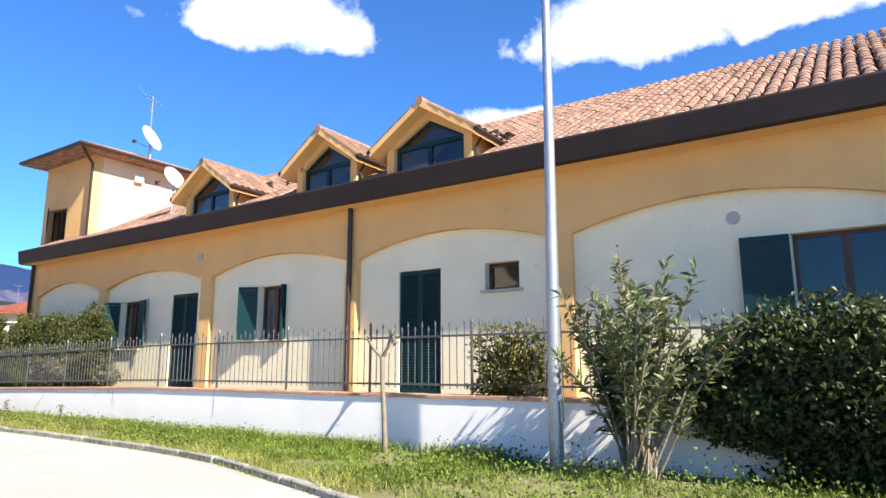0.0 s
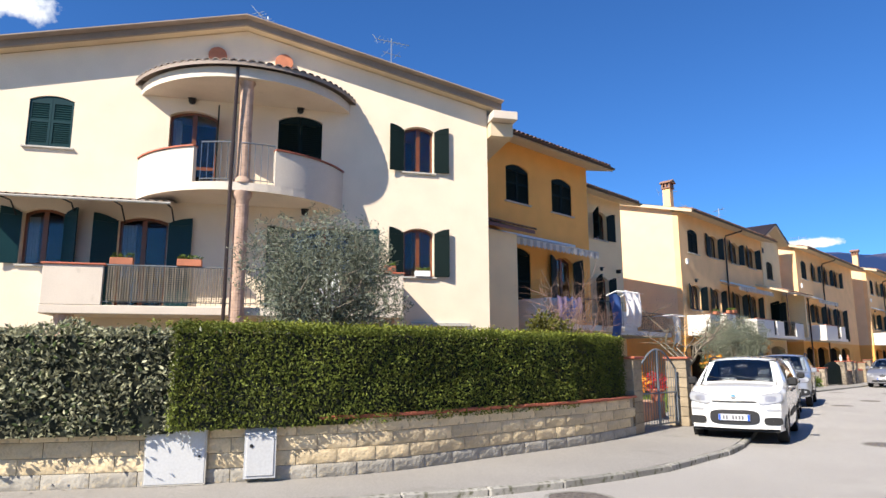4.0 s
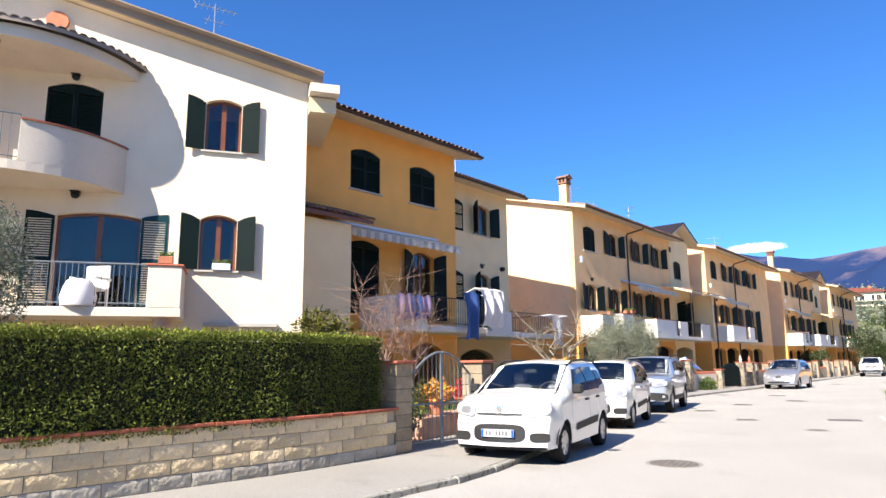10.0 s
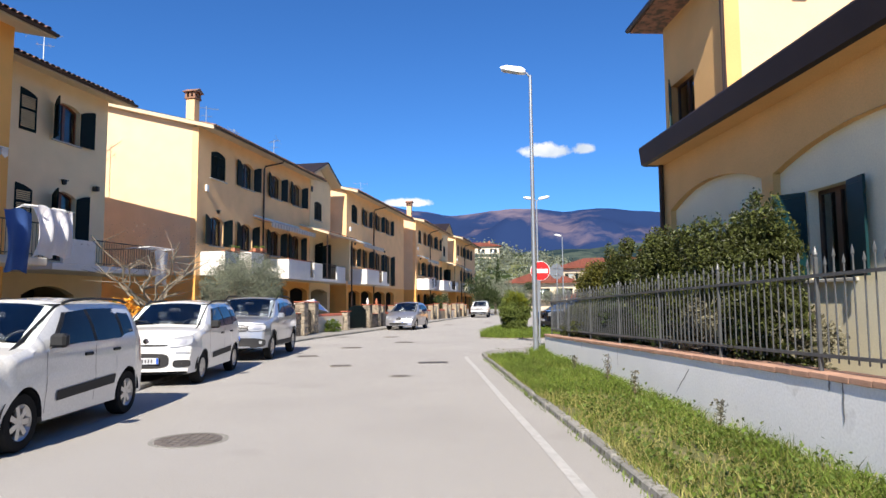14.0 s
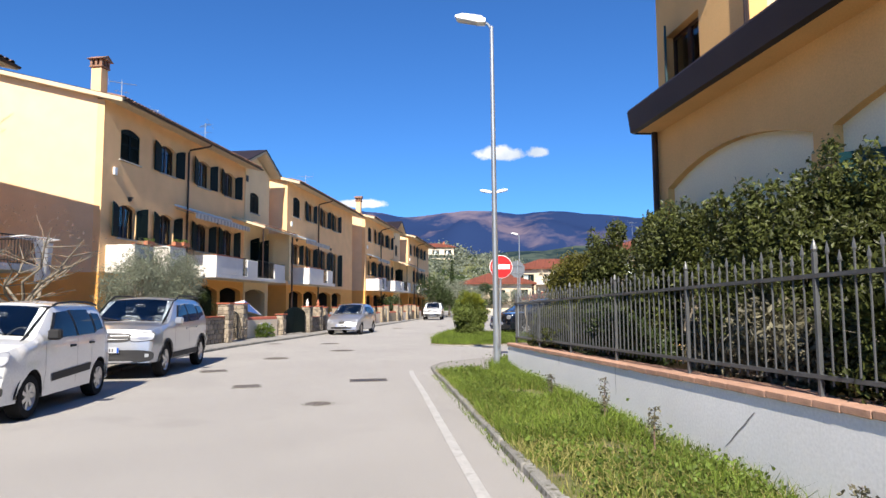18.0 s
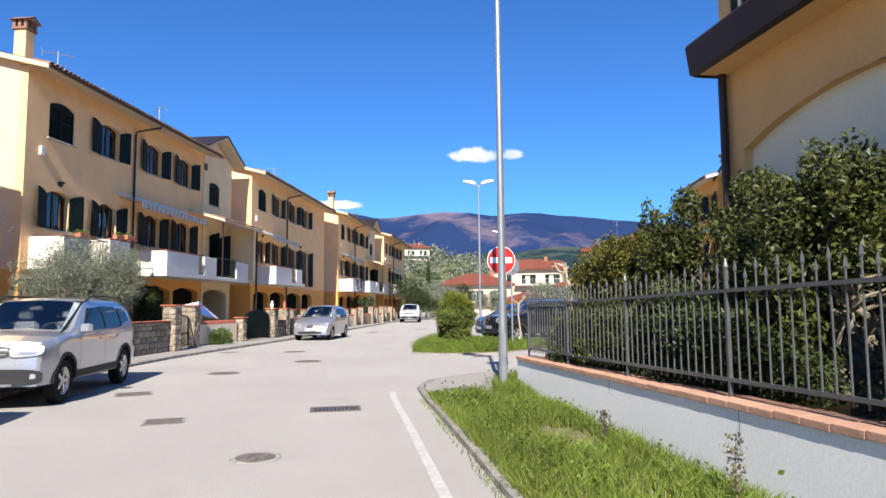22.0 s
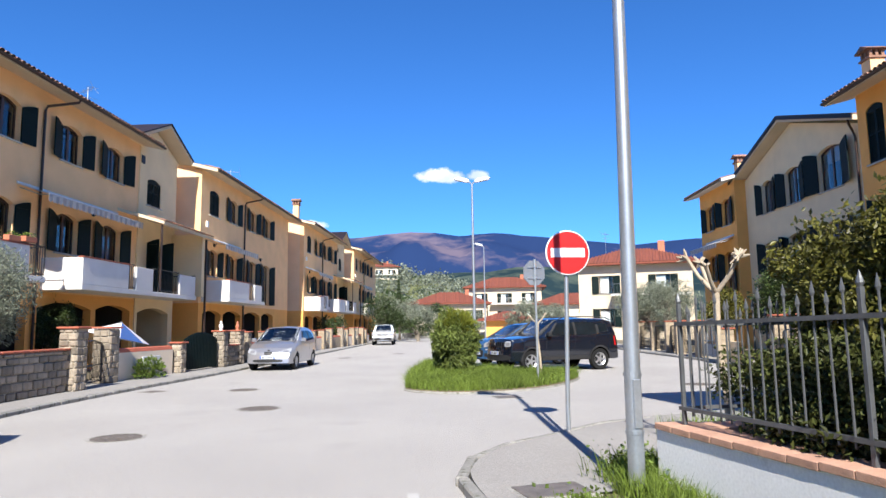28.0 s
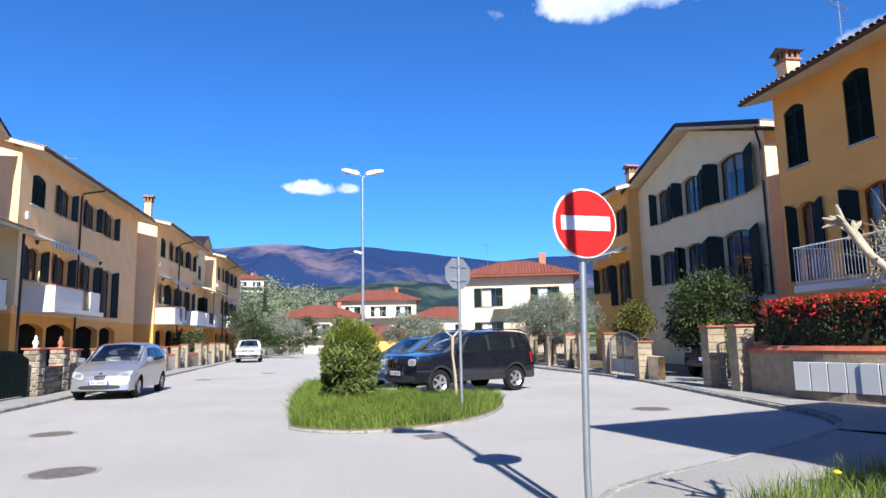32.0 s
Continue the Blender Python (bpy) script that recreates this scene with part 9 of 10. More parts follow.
for (x, y) in ((-6.55, 17.35), (-6.15, 19.2)):
    e = thing("terracotta_figure", pose(x, y, 1.43), "small pale terracotta figure on a gate pillar", "ornament", "pillar ornaments")
    part("figure", Shape().turn([(0.01, 0.0), (0.07, 0.0), (0.05, 0.06), (0.09, 0.14), (0.06, 0.22), (0.035, 0.25), (0.05, 0.30), (0.02, 0.35), (0.005, 0.36)], 12), BALCWHITE if y < 18 else TERRA, e, "", 60)
GW2 = smooth_line([(-6.45, 17.6), (-6.2, 18.9)], 3)
rubble_wall("wall_garden_5", GW2, 0.75, "rubble stone garden wall between two pillars")
y = 20.2
k = 0
while y < 52:
    x = float(np.interp(y, [19.2, 35, 40, 49.5, 60], [-6.15, -2.6, -0.9, 1.5, 4.0]))
    pillar(x, y, random.uniform(1.15, 1.4), 75, "garden wall pillar with a red cap", 0.4, k % 3 == 0)
    y2 = y + (1.6 if k % 2 else 2.6)
    x2 = float(np.interp(y2, [19.2, 35, 40, 49.5, 60], [-6.15, -2.6, -0.9, 1.5, 4.0]))
    if k % 2:
        arched_gate("garden_gate", (x, y + 0.22), (x2, y2 - 0.22), 0.08, 1.15, 0.08, "small iron garden gate between pillars", GREYIRON, 0.0, 1)
    else:
        ln = smooth_line([(x, y + 0.2), (x2, y2 - 0.2)], 3)
        ob = setting("wall_garden_%d" % (6 + k), Shape().grid([[(p.x, p.y, 0) for p in ln], [(p.x, p.y, 0.8) for p in ln], [(p.x - 0.2, p.y, 0.8) for p in ln], [(p.x - 0.2, p.y, 0) for p in ln]]), CREAM if k % 4 else BLOCKY, "low garden wall under a red coping")
        part("wall_coping", Shape().tube([(p.x - 0.1, p.y, 0.83) for p in ln], 0.10, 6), BRICKRED, ob)
    y = y2
    k += 1

# ---- garden plants, pots, laundry ----
tree("olive_tree", -13.45, -19.55, 0.07, "round silvery olive tree behind the hedge", 1.3, ball_clumps(0, 0, 1.35, 3.6, 1.05, 1.2, 30, 21, 0.34), 0.035, LEAF_OLIVE, 420, 0.22, seed=61, group="olives", r0=0.11)
tree("olive_tree", -11.0, 8.2, 0.07, "grey-green olive tree in a front garden", 1.2, ball_clumps(0, 0, 1.0, 3.5, 1.5, 1.9, 30, 22, 0.36), 0.04, LEAF_OLIVE, 300, 0.25, seed=62, group="olives", r0=0.13)
tree("garden_shrub", -11.3, 5.8, 0.07, "thin grey-leaved olive shrub behind the stone wall", 0.6, ball_clumps(0, 0, 0.6, 2.9, 1.2, 1.5, 24, 23, 0.3), 0.035, LEAF_OLIVE, 260, 0.25, seed=63, category="shrub", r0=0.08)


def bare_tree(x, y, z, h, spread, label, seed, material, n=9, r0=0.06):
    e = thing("bare_tree", pose(x, y, z), label, "tree", "bare trees")
    rr = random.Random(seed)
    tips = [(spread * math.cos(2 * math.pi * k / n + rr.uniform(-0.3, 0.3)) * rr.uniform(0.6, 1), spread * math.sin(2 * math.pi * k / n) * rr.uniform(0.6, 1), h * rr.uniform(0.65, 1.0)) for k in range(n)]
    part("trunk", Shape().tube([(0, 0, -0.05), (0.05, 0, h * 0.18), (0, 0.03, h * 0.33)], [r0 * 1.2, r0, r0 * 0.9], 9), material, e, "", 60)
    part("twig_growth", limbs((0, 0.03, h * 0.31), tips, r0 * 0.5, seed, sub=9), material, e, "", 60)
    return e


bare_tree(-13.0, -10.2, 0.07, 4.0, 1.0, "bare spring shrub with thin upright twigs", 71, TWIG, 20, 0.03)
bare_tree(-12.6, -9.6, 0.07, 3.4, 0.9, "bare spring shrub with thin upright twigs", 72, TWIG, 14, 0.03)
e = bare_tree(-11.8, -0.3, 0.07, 3.7, 1.9, "leafless almond tree with pale buds over the wall", 73, BARK, 9, 0.10)
part("blossom", leaf_shape(clump_points([(0, 0, 2.9, 1.9, 1.9, 0.9)], 16, 74, 0.3), 0.018, 0.6, seed=74), TWIG, e)
tree("garden_shrub", -12.2, -13.6, 0.07, "leafy green shrub above the hedge", 0.9, ball_clumps(0, 0, 1.3, 2.35, 0.6, 0.6, 8, 24), 0.05, LEAF_LAUREL, 200, 0.4, seed=64, category="shrub", r0=0.04)
tree("garden_shrub", -11.6, -11.9, 0.07, "low green potted shrub behind the gate", 0.3, ball_clumps(0, 0, 0.3, 1.2, 0.6, 0.6, 8, 25), 0.05, LEAF_LAUREL, 200, 0.4, seed=65, category="shrub", r0=0.04)
tree("garden_shrub", -11.7, 15.5, 0.07, "dark conical shrub before the arcade", 0.5, ball_clumps(0, 0, 0.4, 2.6, 0.7, 0.7, 16, 26), 0.045, LEAF_DARK, 260, 0.4, seed=66, category="shrub", r0=0.06)
ob = part("wall_plant", leaf_shape(clump_points([(0, 0, 0.25, 0.7, 0.3, 0.3)], 300, 67), 0.06, 0.4, 0.6, seed=67), WEED, None, m=pose(-7.9, 12.4, 0.1, 0, 0, 70))
tagged(ob, "green weeds at the foot of the cream wall", "weeds", "", "stuff")
blades("garden_grass", [(random.uniform(-14, -11), random.uniform(-9, 6)) for _ in range(3000)], 0.3, 0.01, GRASS, "rough grass in the front gardens", 9)


def pot(x, y, z, r, plant, label):
    e = thing("flower_pot", pose(x, y, z), label, "flower pot", "pots")
    part("pot", Shape().turn([(r * 0.62, 0.0), (r * 0.95, r * 1.3), (r * 1.08, r * 1.35), (r * 1.08, r * 1.55), (r * 0.9, r * 1.55), (r * 0.85, r * 1.3), (0.01, r * 1.25)], 18), TERRA, e, "terracotta pot", 40)
    if plant:
        part("plant", leaf_shape(clump_points([(0, 0, r * 2.2, r * 1.6, r * 1.6, r * 1.2)], 260, int(x * 10) % 97 + 3), 0.05, 0.4, 0.3, seed=3), plant, e)


for (x, y, z, r, pl_) in ((-9.9, -7.1, 0.83, 0.2, LEAF_LAUREL), (-9.95, -6.3, 0.83, 0.22, BLOSSOM), (-10.0, -5.5, 0.83, 0.2, None), (-10.9, -12.9, 0.08, 0.22, LEAF_LAUREL), (-11.4, -12.2, 0.08, 0.26, LEAF_YELLOW), (-11.0, -11.4, 0.5, 0.2, BLOSSOM),
                          (-10.7, -10.6, 0.5, 0.2, LEAF_RED)):
    pot(x, y, z, r, pl_, "terracotta pot with " + {"BLOSSOM": "orange flowers"}.get("", "a garden plant") if pl_ is not BLOSSOM else "terracotta pot full of orange-yellow flowers")
e = thing("garden_bench", pose(-11.1, -11.0, 0.07, 0, 0, 85), "low terracotta-tiled step with pots in the drive", "step")
part("step", Shape().cbox(-1.2, -0.3, 0, 1.2, 0.3, 0.42, 0.02), BRICK, e)
for x, y, z, w, white in ((-16.5, -13.54, 3.705, 0.3, False), (-16.56, -11.88, 3.775, 0.42, True), (-21.0, -17.9, 3.7, 0.5, False), (-19.9, -16.9, 3.7, 0.55, False)):
    flower_box(x, y, z, 45, w, True, white)
for i, (lx, lz) in enumerate(((1.35, 3.84), (3.9, 4.05), (4.6, 4.1))):
    p = frame_at(-13.4, 8.57, 13.8) @ Vector((lx, -1.15 if i == 0 else -0.85, lz))
    flower_box(p.x, p.y, p.z, 76, 0.5)

e = thing("patio_parasol", pose(-9.4, 13.4, 0.07, 0, 14, 20), "tilted white and blue patio parasol behind the garden wall", "parasol")
part("pole", Shape().tube([(0, 0, 0), (0, 0, 1.72)], 0.02, 8), GALV, e)
for k in range(8):
    a0, a1 = math.pi / 4 * k, math.pi / 4 * (k + 1)
    rim0, rim1 = (0.95 * math.cos(a0), 0.95 * math.sin(a0), 1.22), (0.95 * math.cos(a1), 0.95 * math.sin(a1), 1.22)
    part("canopy_panel", Shape().add([(0, 0, 1.70), rim0, rim1, (0, 0, 1.685), (rim0[0], rim0[1], 1.205), (rim1[0], rim1[1], 1.205)], [(0, 1, 2), (5, 4, 3), (1, 4, 5, 2)]), CLOTHB if k % 4 == 2 else CLOTHW, e)
# laundry hanging over the orange house's balcony
def cloth(x, y, z, w, h, heading, material, label, seed, puff=0.12):
    rr = random.Random(seed)
    nx, nz = 16, 12
    e = thing("laundry", pose(x, y, z, 0, 0, heading), label, "laundry", "washing on the line")
    rows = []
    for j in range(nz + 1):
        v = j / nz
        row = []
        for i in range(nx + 1):
            u = i / nx
            row.append(((u - 0.5) * w * (1 - 0.10 * v + 0.06 * math.sin(5 * v + seed)), -puff * (0.3 + math.sin(math.pi * v)) * (0.6 + 0.4 * math.sin(9 * u + seed)), -h * v - 0.04 * math.sin(7 * u + seed)))
        rows.append(row)
    part("sheet", Shape().grid(rows[::-1]), material, e, "", 180)
    return e


lm = frame_at(-16.2, -7.05, 15.9)


def at_o(lx, ly, lz):
    p = lm @ Vector((lx, ly, lz))
    return p.x, p.y, p.z


cloth(*at_o(3.55, -1.85, 3.78), 0.75, 1.5, 74, CLOTHB, "blue sheet hanging from the balcony rack", 1)
cloth(*at_o(4.15, -2.0, 3.92), 0.7, 1.25, 74, CLOTHW, "white sheet hanging over the balcony", 2, 0.2)
cloth(*at_o(4.75, -1.95, 3.9), 0.7, 1.2, 74, CLOTHW, "white sheet hanging over the balcony", 3, 0.2)
cloth(*at_o(0.75, -1.62, 3.55), 0.5, 0.75, 74, CLOTHM, "mauve shirt drying on the balcony", 4, 0.05)
cloth(*at_o(1.25, -1.60, 3.55), 0.45, 0.75, 74, CLOTHB, "blue cloth drying on the balcony", 5, 0.05)
cloth(*at_o(1.7, -1.60, 3.55), 0.4, 0.65, 74, CLOTHM, "mauve cloth drying on the balcony", 6, 0.05)
e = thing("drying_rack", lm @ Matrix.Translation((4.2, -1.7, 3.78)), "white wire drying rack hooked on the balcony", "drying rack")
part("hoops", Shape().tube([(-0.45, 0.3, 0.0), (-0.4, -0.1, 0.16), (-0.4, -0.5, 0.10)], 0.018, 6).tube([(0.45, 0.3, 0.0), (0.45, -0.1, 0.18), (0.45, -0.5, 0.10)], 0.018, 6), WHITEPLASTIC, e)
for k in range(5):
    part("wire", Shape().tube([(-0.6, -0.1 - 0.09 * k, 0.1), (0.8, -0.1 - 0.09 * k, 0.1)], 0.005, 5), WHITEPLASTIC, e)
gm = frame_at(-15.3, 4.0, 14)
e = thing("drying_rack", gm @ Matrix.Translation((-0.9, -2.6, 3.35)), "white drying rack outside the beige balcony", "drying rack")
part("frame", Shape().tube([(-0.6, 0.4, 0), (-0.6, -0.5, 0.05), (0.7, -0.5, 0.05), (0.7, 0.4, 0)], 0.015, 6), WHITEPLASTIC, e)
for k in range(6):
    part("wire", Shape().tube([(-0.6, -0.45 + 0.14 * k, 0.04), (0.7, -0.45 + 0.14 * k, 0.04)], 0.005, 5), WHITEPLASTIC, e)
p = gm @ Vector((-0.4, -2.75, 3.35))
cloth(p.x, p.y, p.z, 0.7, 1.15, 74, CURTAIN, "thin grey towel on the rack", 8, 0.05)
# white garden chair on the cream balcony
p = C.matrix_basis @ Vector((-4.6, -0.8, 2.76))
e = thing("plastic_chair", pose(p.x, p.y, p.z, 0, 0, 20), "stacked white plastic chairs under a cover", "chair")
part("seat", Shape().cbox(-0.28, -0.28, 0.38, 0.28, 0.26, 0.44, 0.02), WHITEPLASTIC, e)
part("backrest", Shape().cbox(-0.28, 0.22, 0.44, 0.28, 0.28, 0.95, 0.02), WHITEPLASTIC, e)
part("armrest", Shape().cbox(-0.32, -0.25, 0.60, -0.26, 0.26, 0.66, 0.01), WHITEPLASTIC, e)
part("armrest", Shape().cbox(0.26, -0.25, 0.60, 0.32, 0.26, 0.66, 0.01), WHITEPLASTIC, e)
for sx in (-0.25, 0.25):
    for sy in (-0.24, 0.22):
        part("leg", Shape().cbox(sx - 0.025, sy - 0.025, 0, sx + 0.025, sy + 0.025, 0.40, 0.005), WHITEPLASTIC, e)
part("cover", Shape().turn([(0.33, 0.02), (0.36, 0.2), (0.30, 0.42), (0.24, 0.55), (0.05, 0.60)], 14, (0, -0.35, 0)), CLOTHW, e, "crumpled white cover", 60)


# ---- side street: walls, gates, red hedge ----
ln = smooth_line([(9.9, -1.0), (9.35, 2.0), (9.0, 4.2), (9.25, 5.6), (9.75, 7.0)], 5)
ob = setting("wall_side_1", Shape().grid([[(p.x, p.y, 0) for p in ln], [(p.x, p.y, 1.02) for p in ln], [(p.x + 0.25, p.y, 1.02) for p in ln], [(p.x + 0.25, p.y, 0) for p in ln]]), BLOCKY, "block garden wall below the red hedge")
part("wall_coping", Shape().tube([(p.x + 0.12, p.y, 1.05) for p in ln], 0.14, 6), BRICKRED, ob)
for k, (x, y) in enumerate(((9.12, 3.0), (9.02, 4.35))):
    e = thing("meter_box", pose(x, y, 0.28, 0, 0, -84), "row of pale grey meter doors in the block wall", "meter box", "meter boxes")
    for j in range(4 if k else 2):
        part("door", Shape().cbox(-0.8 + 0.36 * j, -0.05, 0, -0.46 + 0.36 * j, 0.0, 0.58, 0.008), BOXGREY, e)
hedge_along("red_hedge", [(10.6, -1.0), (10.0, 2.0), (9.65, 4.2), (9.95, 6.2)], 1.0, 2.15, 0.9, 0.035, [(0.0, 1.0, LEAF_DARK, 500)], "photinia hedge with bright red young leaves", 8, uneven=0.12)
ob = part("red_leaves", leaf_shape([(p.x + random.gauss(0, 0.25), p.y + random.gauss(0, 0.25), 2.12 - abs(random.gauss(0, 0.28)) + 0.1) for p, _ in along(smooth_line([(10.6, -1.0), (10.0, 2.0), (9.65, 4.2), (9.95, 6.2)], 6), 0.0007)], 0.05, 0.4, 0.8, seed=81), LEAF_RED,
          bpy.data.objects["red_hedge"], "bright red young leaves")
pillar(9.85, 7.3, 1.55, 70, "block gate pillar with a red cap on the side street", 0.45)
pillar(10.2, 8.55, 1.55, 70, "block gate pillar with a red cap on the side street", 0.45)
arched_gate("garden_gate", (9.95, 7.55), (10.12, 8.3), 0.10, 1.15, 0.05, "narrow iron gate between block pillars", GREYIRON, 0.0, 1)
pillar(11.1, 12.4, 1.15, 70, "block gate pillar with a red cap on the side street", 0.45)
ln = smooth_line([(10.75, 11.3), (11.1, 12.2)], 3)
setting("wall_side_2", Shape().grid([[(p.x, p.y, 0) for p in ln], [(p.x, p.y, 0.8) for p in ln], [(p.x + 0.25, p.y, 0.8) for p in ln], [(p.x + 0.25, p.y, 0) for p in ln]]), BLOCK, "yellow block garden wall")
arched_gate("iron_gate", (11.2, 12.7), (12.0, 15.2), 0.10, 1.5, 0.25, "arched grey double gate on the side street", GREYIRON, 0.55)
for (x, y) in ((12.15, 15.5), (12.9, 18.2), (13.4, 19.9), (14.1, 22.5), (14.9, 25.5)):
    pillar(x, y, 1.45, 70, "block gate pillar with a red cap on the side street", 0.42)
for a, b in (((12.2, 15.8), (12.85, 18.0)), ((12.95, 18.4), (13.35, 19.7)), ((13.45, 20.1), (14.05, 22.3)), ((14.15, 22.7), (14.85, 25.3))):
    arched_gate("garden_gate", a, b, 0.10, 1.25, 0.03, "dark fence panel between pillars", BLACKIRON, 0.0, 1)
tree("olive_tree", 16.0, 26.0, 0.07, "wide olive tree on the side street", 1.2, ball_clumps(0, 0, 0.9, 3.6, 2.3, 2.3, 26, 31, 0.34), 0.06, LEAF_OLIVE, 130, 0.3, seed=91, group="olives", r0=0.14)
tree("olive_tree", 14.5, 21.5, 0.07, "olive tree over the garden fence", 1.2, ball_clumps(0, 0, 1.0, 3.4, 1.3, 1.6, 20, 32, 0.34), 0.05, LEAF_OLIVE, 160, 0.3, seed=92, group="olives", r0=0.12)
tree("garden_shrub", 13.4, 15.6, 0.07, "green citrus shrub over the garden gate", 0.8, ball_clumps(0, 0, 0.8, 2.7, 0.9, 1.0, 14, 33), 0.06, LEAF_LAUREL, 160, 0.45, seed=93, category="shrub", r0=0.06)
tree("garden_shrub", 13.2, 11.5, 0.07, "dense dark garden bush before the gabled house", 0.8, ball_clumps(0, 0, 0.8, 3.2, 1.2, 1.5, 18, 34), 0.06, LEAF_DARK, 170, 0.45, seed=94, category="shrub", r0=0.08)
tree("garden_shrub", 11.6, 9.6, 0.07, "yellow-green shrub in the drive", 0.4, ball_clumps(0, 0, 0.4, 1.6, 0.7, 0.7, 10, 35), 0.06, LEAF_YELLOW, 120, 0.45, seed=95, category="shrub", r0=0.04)
e = bare_tree(10.6, 3.4, 0.07, 4.1, 1.0, "branching tree with white blossom by the red hedge", 96, BARKPALE, 10, 0.06)
part("blossom", leaf_shape(clump_points([(0, 0, 3.0, 1.0, 1.0, 0.9)], 160, 97, 0.3), 0.035, 0.6, seed=97), LEAF_WHITE, e)

# ---- the cream villa beyond and far houses ----
def villa(name, x, y, z, heading, w, d, h, label, wall, floors=2, red=TILERED, chim=True):
    e = thing(name, pose(x, y, z, 0, 0, heading), label, "house", "far villas")
    ops = []
    for f in range(floors):
        z0 = h - 2.6 - f * 2.9
        n = max(2, int(w / 3.4))
        for k in range(n):
            xc = w * (k + 0.5) / n
            if z0 > 0.1:
                ops.append((xc - 0.6, xc + 0.6, z0 + 0.1, z0 + 1.7, 0.0))
    part("wall", wall_open(Shape(), 0, w, 0, h, ops), wall, e)
    part("side_wall", Shape().box(0, 0.3, 0, 0.3, d, h).box(w - 0.3, 0.3, 0, w, d, h).box(0.3, d - 0.3, 0, w - 0.3, d, h), wall, e)
    part("partition", Shape().box(0.3, 2.0, 0, w - 0.3, 2.1, h), ROOMSHADE, e)
    for o in ops:
        window(e, *o[:4], rise=0.0, kind="open", turn=(172, 172), curtain=0.7, two=False, wood=DARKWOOD)
    o_ = 0.8
    r = min(w, d) / 2 * 0.8
    part("roof", Shape().add([(-o_, -o_, h), (w + o_, -o_, h), (w + o_, d + o_, h), (-o_, d + o_, h), (-o_, -o_, h + 0.15), (w + o_, -o_, h + 0.15), (w + o_, d + o_, h + 0.15), (-o_, d + o_, h + 0.15), (r, d / 2, h + 0.15 + d * 0.19), (w - r, d / 2, h + 0.15 + d * 0.19)],
                             [(3, 2, 1, 0), (0, 1, 5, 4), (1, 2, 6, 5), (2, 3, 7, 6), (3, 0, 4, 7), (4, 5, 9, 8), (5, 6, 9), (6, 7, 8, 9), (7, 4, 8)]), red, e)
    s = Shape()
    n = int((w + 2 * o_) / 0.28)
    for k in range(n):
        x0 = -o_ + 0.28 * k
        top = h + 0.17 + min(d * 0.19, (d * 0.19) * min(1.0, max(0.0, (x0 + o_) / (r + o_)), max(0.0, (w + o_ - x0) / (r + o_))))
        yy = -o_ + (top - h - 0.17) / (d * 0.19) * (d / 2 + o_)
        s.tube([(x0, -o_, h + 0.17), (x0, yy, top + 0.01)], 0.07, 5, False)
    part("roof_ribs", s, red, e)
    bal = part("balcony", Shape().cbox(w * 0.3, -1.3, h - 2.75, w * 0.98, 0, h - 2.6, 0.01), BALCWHITE, e, "railed balcony")
    railing(e, [(w * 0.3, -1.2), (w * 0.98, -1.2)], h - 2.6, h - 1.7, BALCWHITE if floors > 2 else GREYIRON, 0.25)
    if chim:
        part("chimney", Shape().cbox(w * 0.72, d * 0.35, h + 0.4, w * 0.72 + 0.6, d * 0.35 + 0.6, h + 2.4, 0.02), TERRA, e)
    return e


villa("cream_villa", 20.4, 46.3, 0.0, -30, 9.6, 9, 6.6, "cream villa with dark shutters and a red tiled roof", VILLAWALL, 2)
antenna(24.0, 48.0, 8.0, 2.0, 30)
villa("white_villa", 12.0, 88, 0.0, -12, 11, 10, 4.7, "white villa with red roofs at the street's end", VILLAWALL, 2)
villa("white_villa", 22.5, 96, 0.6, -18, 12, 10, 7.0, "white three-storey villa with balconies and a red roof", VILLAWALL, 3)
villa("white_villa", 30.0, 84, 0.0, -22, 10, 9, 4.4, "low pale villa with a red roof", VILLAWALL, 2)
villa("ochre_shed", 16.5, 64, -0.4, -20, 5.0, 5, 2.4, "low ochre outbuilding with a tiled roof", ORANGE, 1, TILERED, False)
villa("hill_villa", 14.0, 214, 17.5, -2, 13, 9, 4.4, "pale villa on the olive hill", CREAM, 2, TILERED)
villa("hill_villa", 74, 560, 26.0, -10, 26, 14, 6, "white villas far up the hillside", VILLAWALL, 2, TILERED)
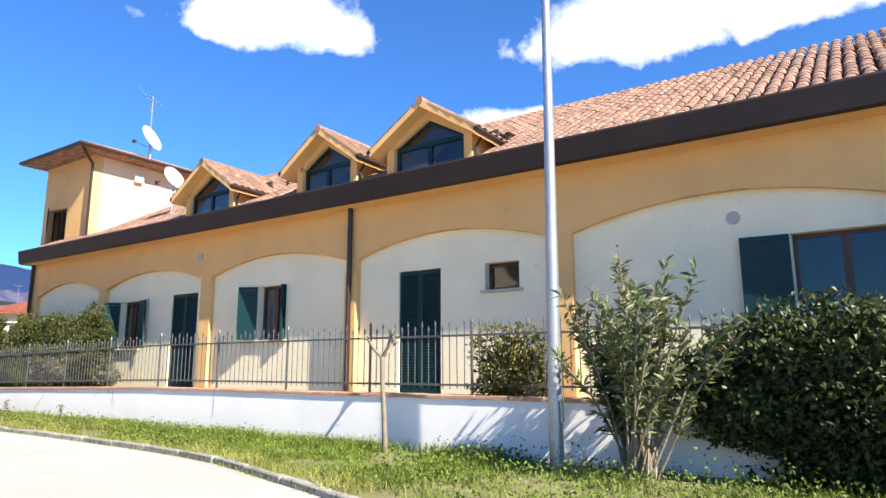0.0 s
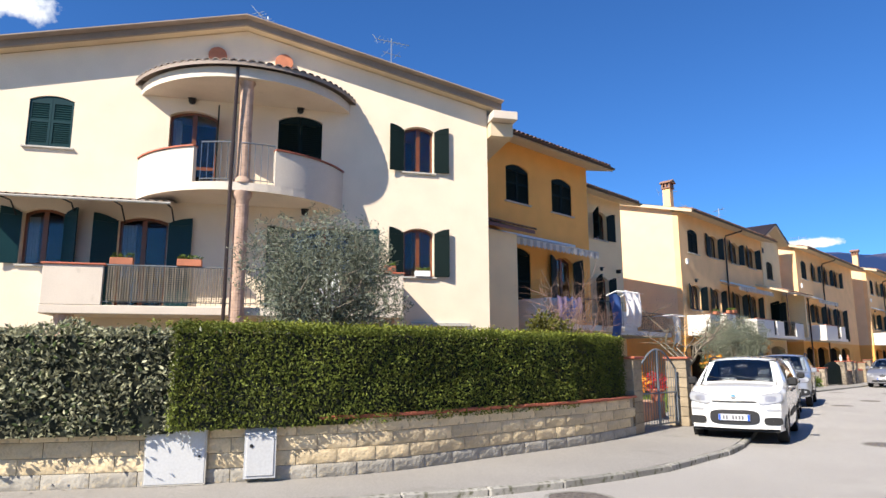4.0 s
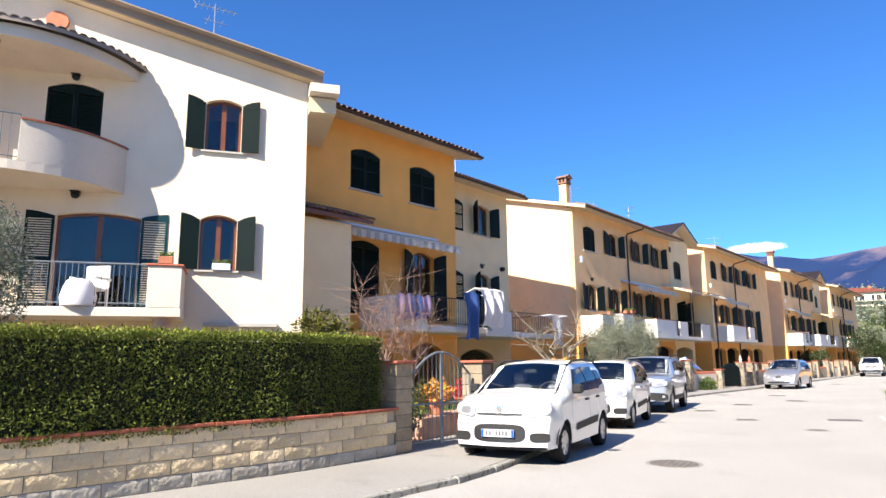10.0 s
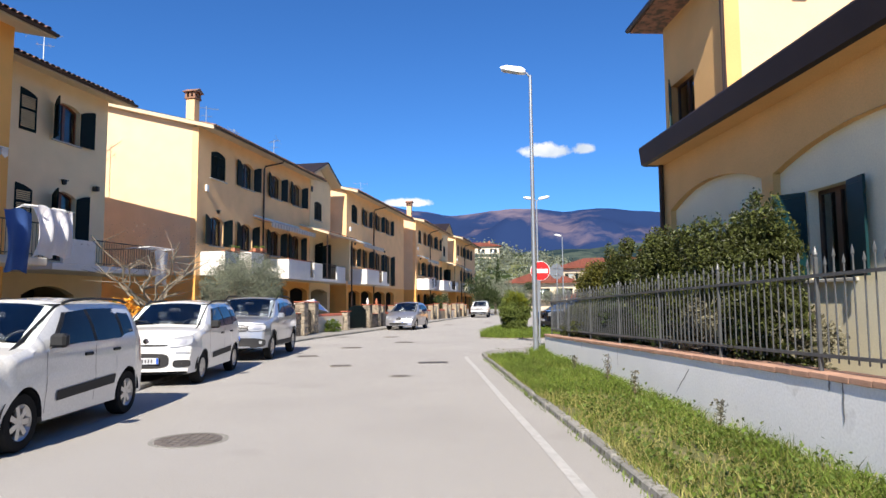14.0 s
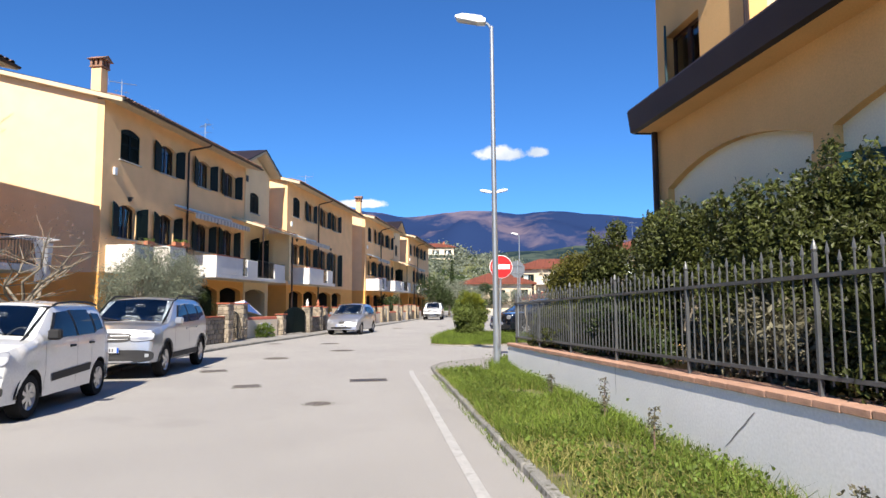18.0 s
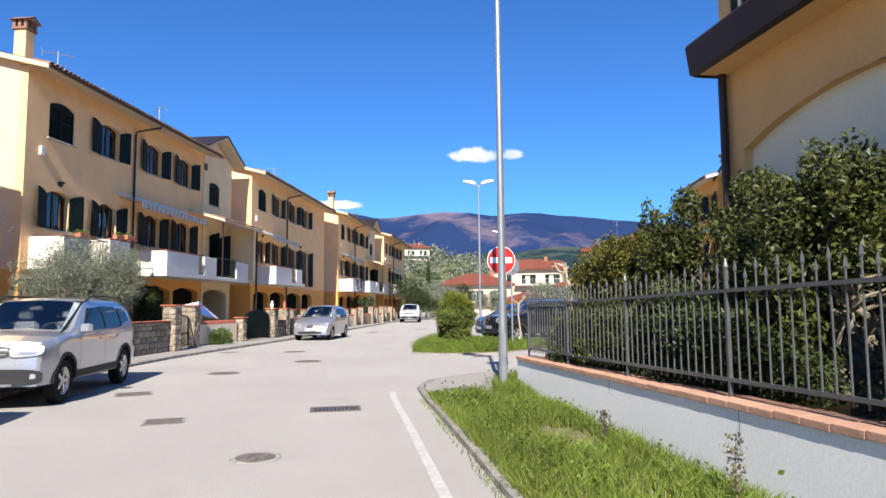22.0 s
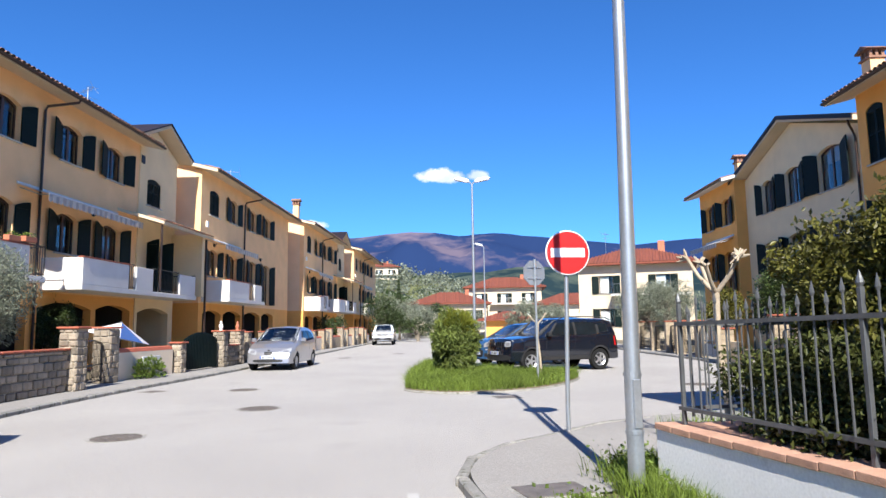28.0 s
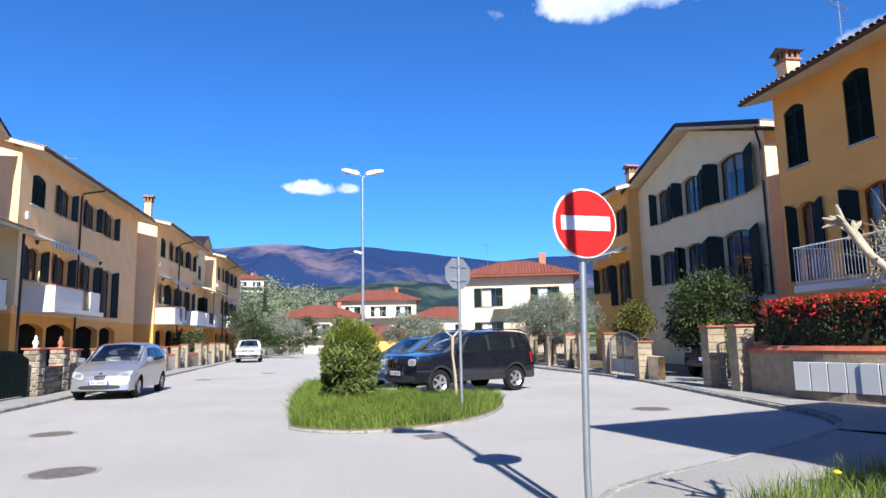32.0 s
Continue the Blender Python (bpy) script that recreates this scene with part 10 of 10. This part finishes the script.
villa("hill_villa", 190, 620, 38.0, -15, 30, 14, 6, "white villas far up the hillside", VILLAWALL, 2, TILERED)
ln = [Vector((8, 72, 0)), Vector((26, 66, 0))]
setting("wall_far", Shape().grid([[(p.x, p.y, 0) for p in ln], [(p.x, p.y, 0.7) for p in ln], [(p.x, p.y + 0.3, 0.7) for p in ln]]), STONE, "low stone wall at the road bend")
for k, (x, y, h, w) in enumerate(((4.0, 57, 4.4, 2.6), (6.5, 63, 4.8, 3.0), (9.5, 70, 4.2, 2.8), (7.2, 55, 2.2, 1.6), (17, 74, 3.6, 2.4), (27, 72, 4.0, 2.6), (14, 80, 4.5, 2.2), (22, 60, 3.4, 2.2), (33, 62, 4.4, 3.0), (-1.5, 44, 2.4, 1.2), (26, 52, 4.2, 2.4), (18, 54, 3.8, 2.2))):
    tree("olive_tree", x, y, 0.0, "grey-green olive tree in a far garden", h * 0.3, ball_clumps(0, 0, h * 0.22, h, w, w, 15, 100 + k, 0.36), 0.11, LEAF_OLIVE if k % 3 else LEAF_DARK, 36, 0.35, seed=100 + k, group="olives", r0=0.14)
tree("cypress", 13.2, 112, 2.0, "tall narrow dark cypress", 1.0, [(0, 0, 1.5 + 0.8 * k, 0.9 - 0.09 * k, 0.9 - 0.09 * k, 0.9) for k in range(9)], 0.14, LEAF_DARK, 60, 0.35, seed=140, r0=0.15)
# olive groves on the hill, one mesh of many crowns
pts = []
for k in range(330):
    h = random.uniform(-9, 16)
    t = random.uniform(0.03, 0.98)
    d = 170 + 90 * t
    top = math.tan(radians(ridge_at(h, OLIVE_PROFILE))) * 260
    x, y, z = -4 + d * math.sin(radians(h)), -15 + d * math.cos(radians(h)), top * t ** 0.8
    pts.append(np.array([x, y, z + 1.2]) + np.random.default_rng(k).normal(size=(70, 3)) * np.array([1.5, 1.5, 1.1]))
ob = part("olive_grove", leaf_shape(np.concatenate(pts), 0.5, 0.5, 0.2, seed=150), LEAF_OLIVE)
tagged(ob, "olive trees scattered over the hillside", "olive grove", "", "stuff")
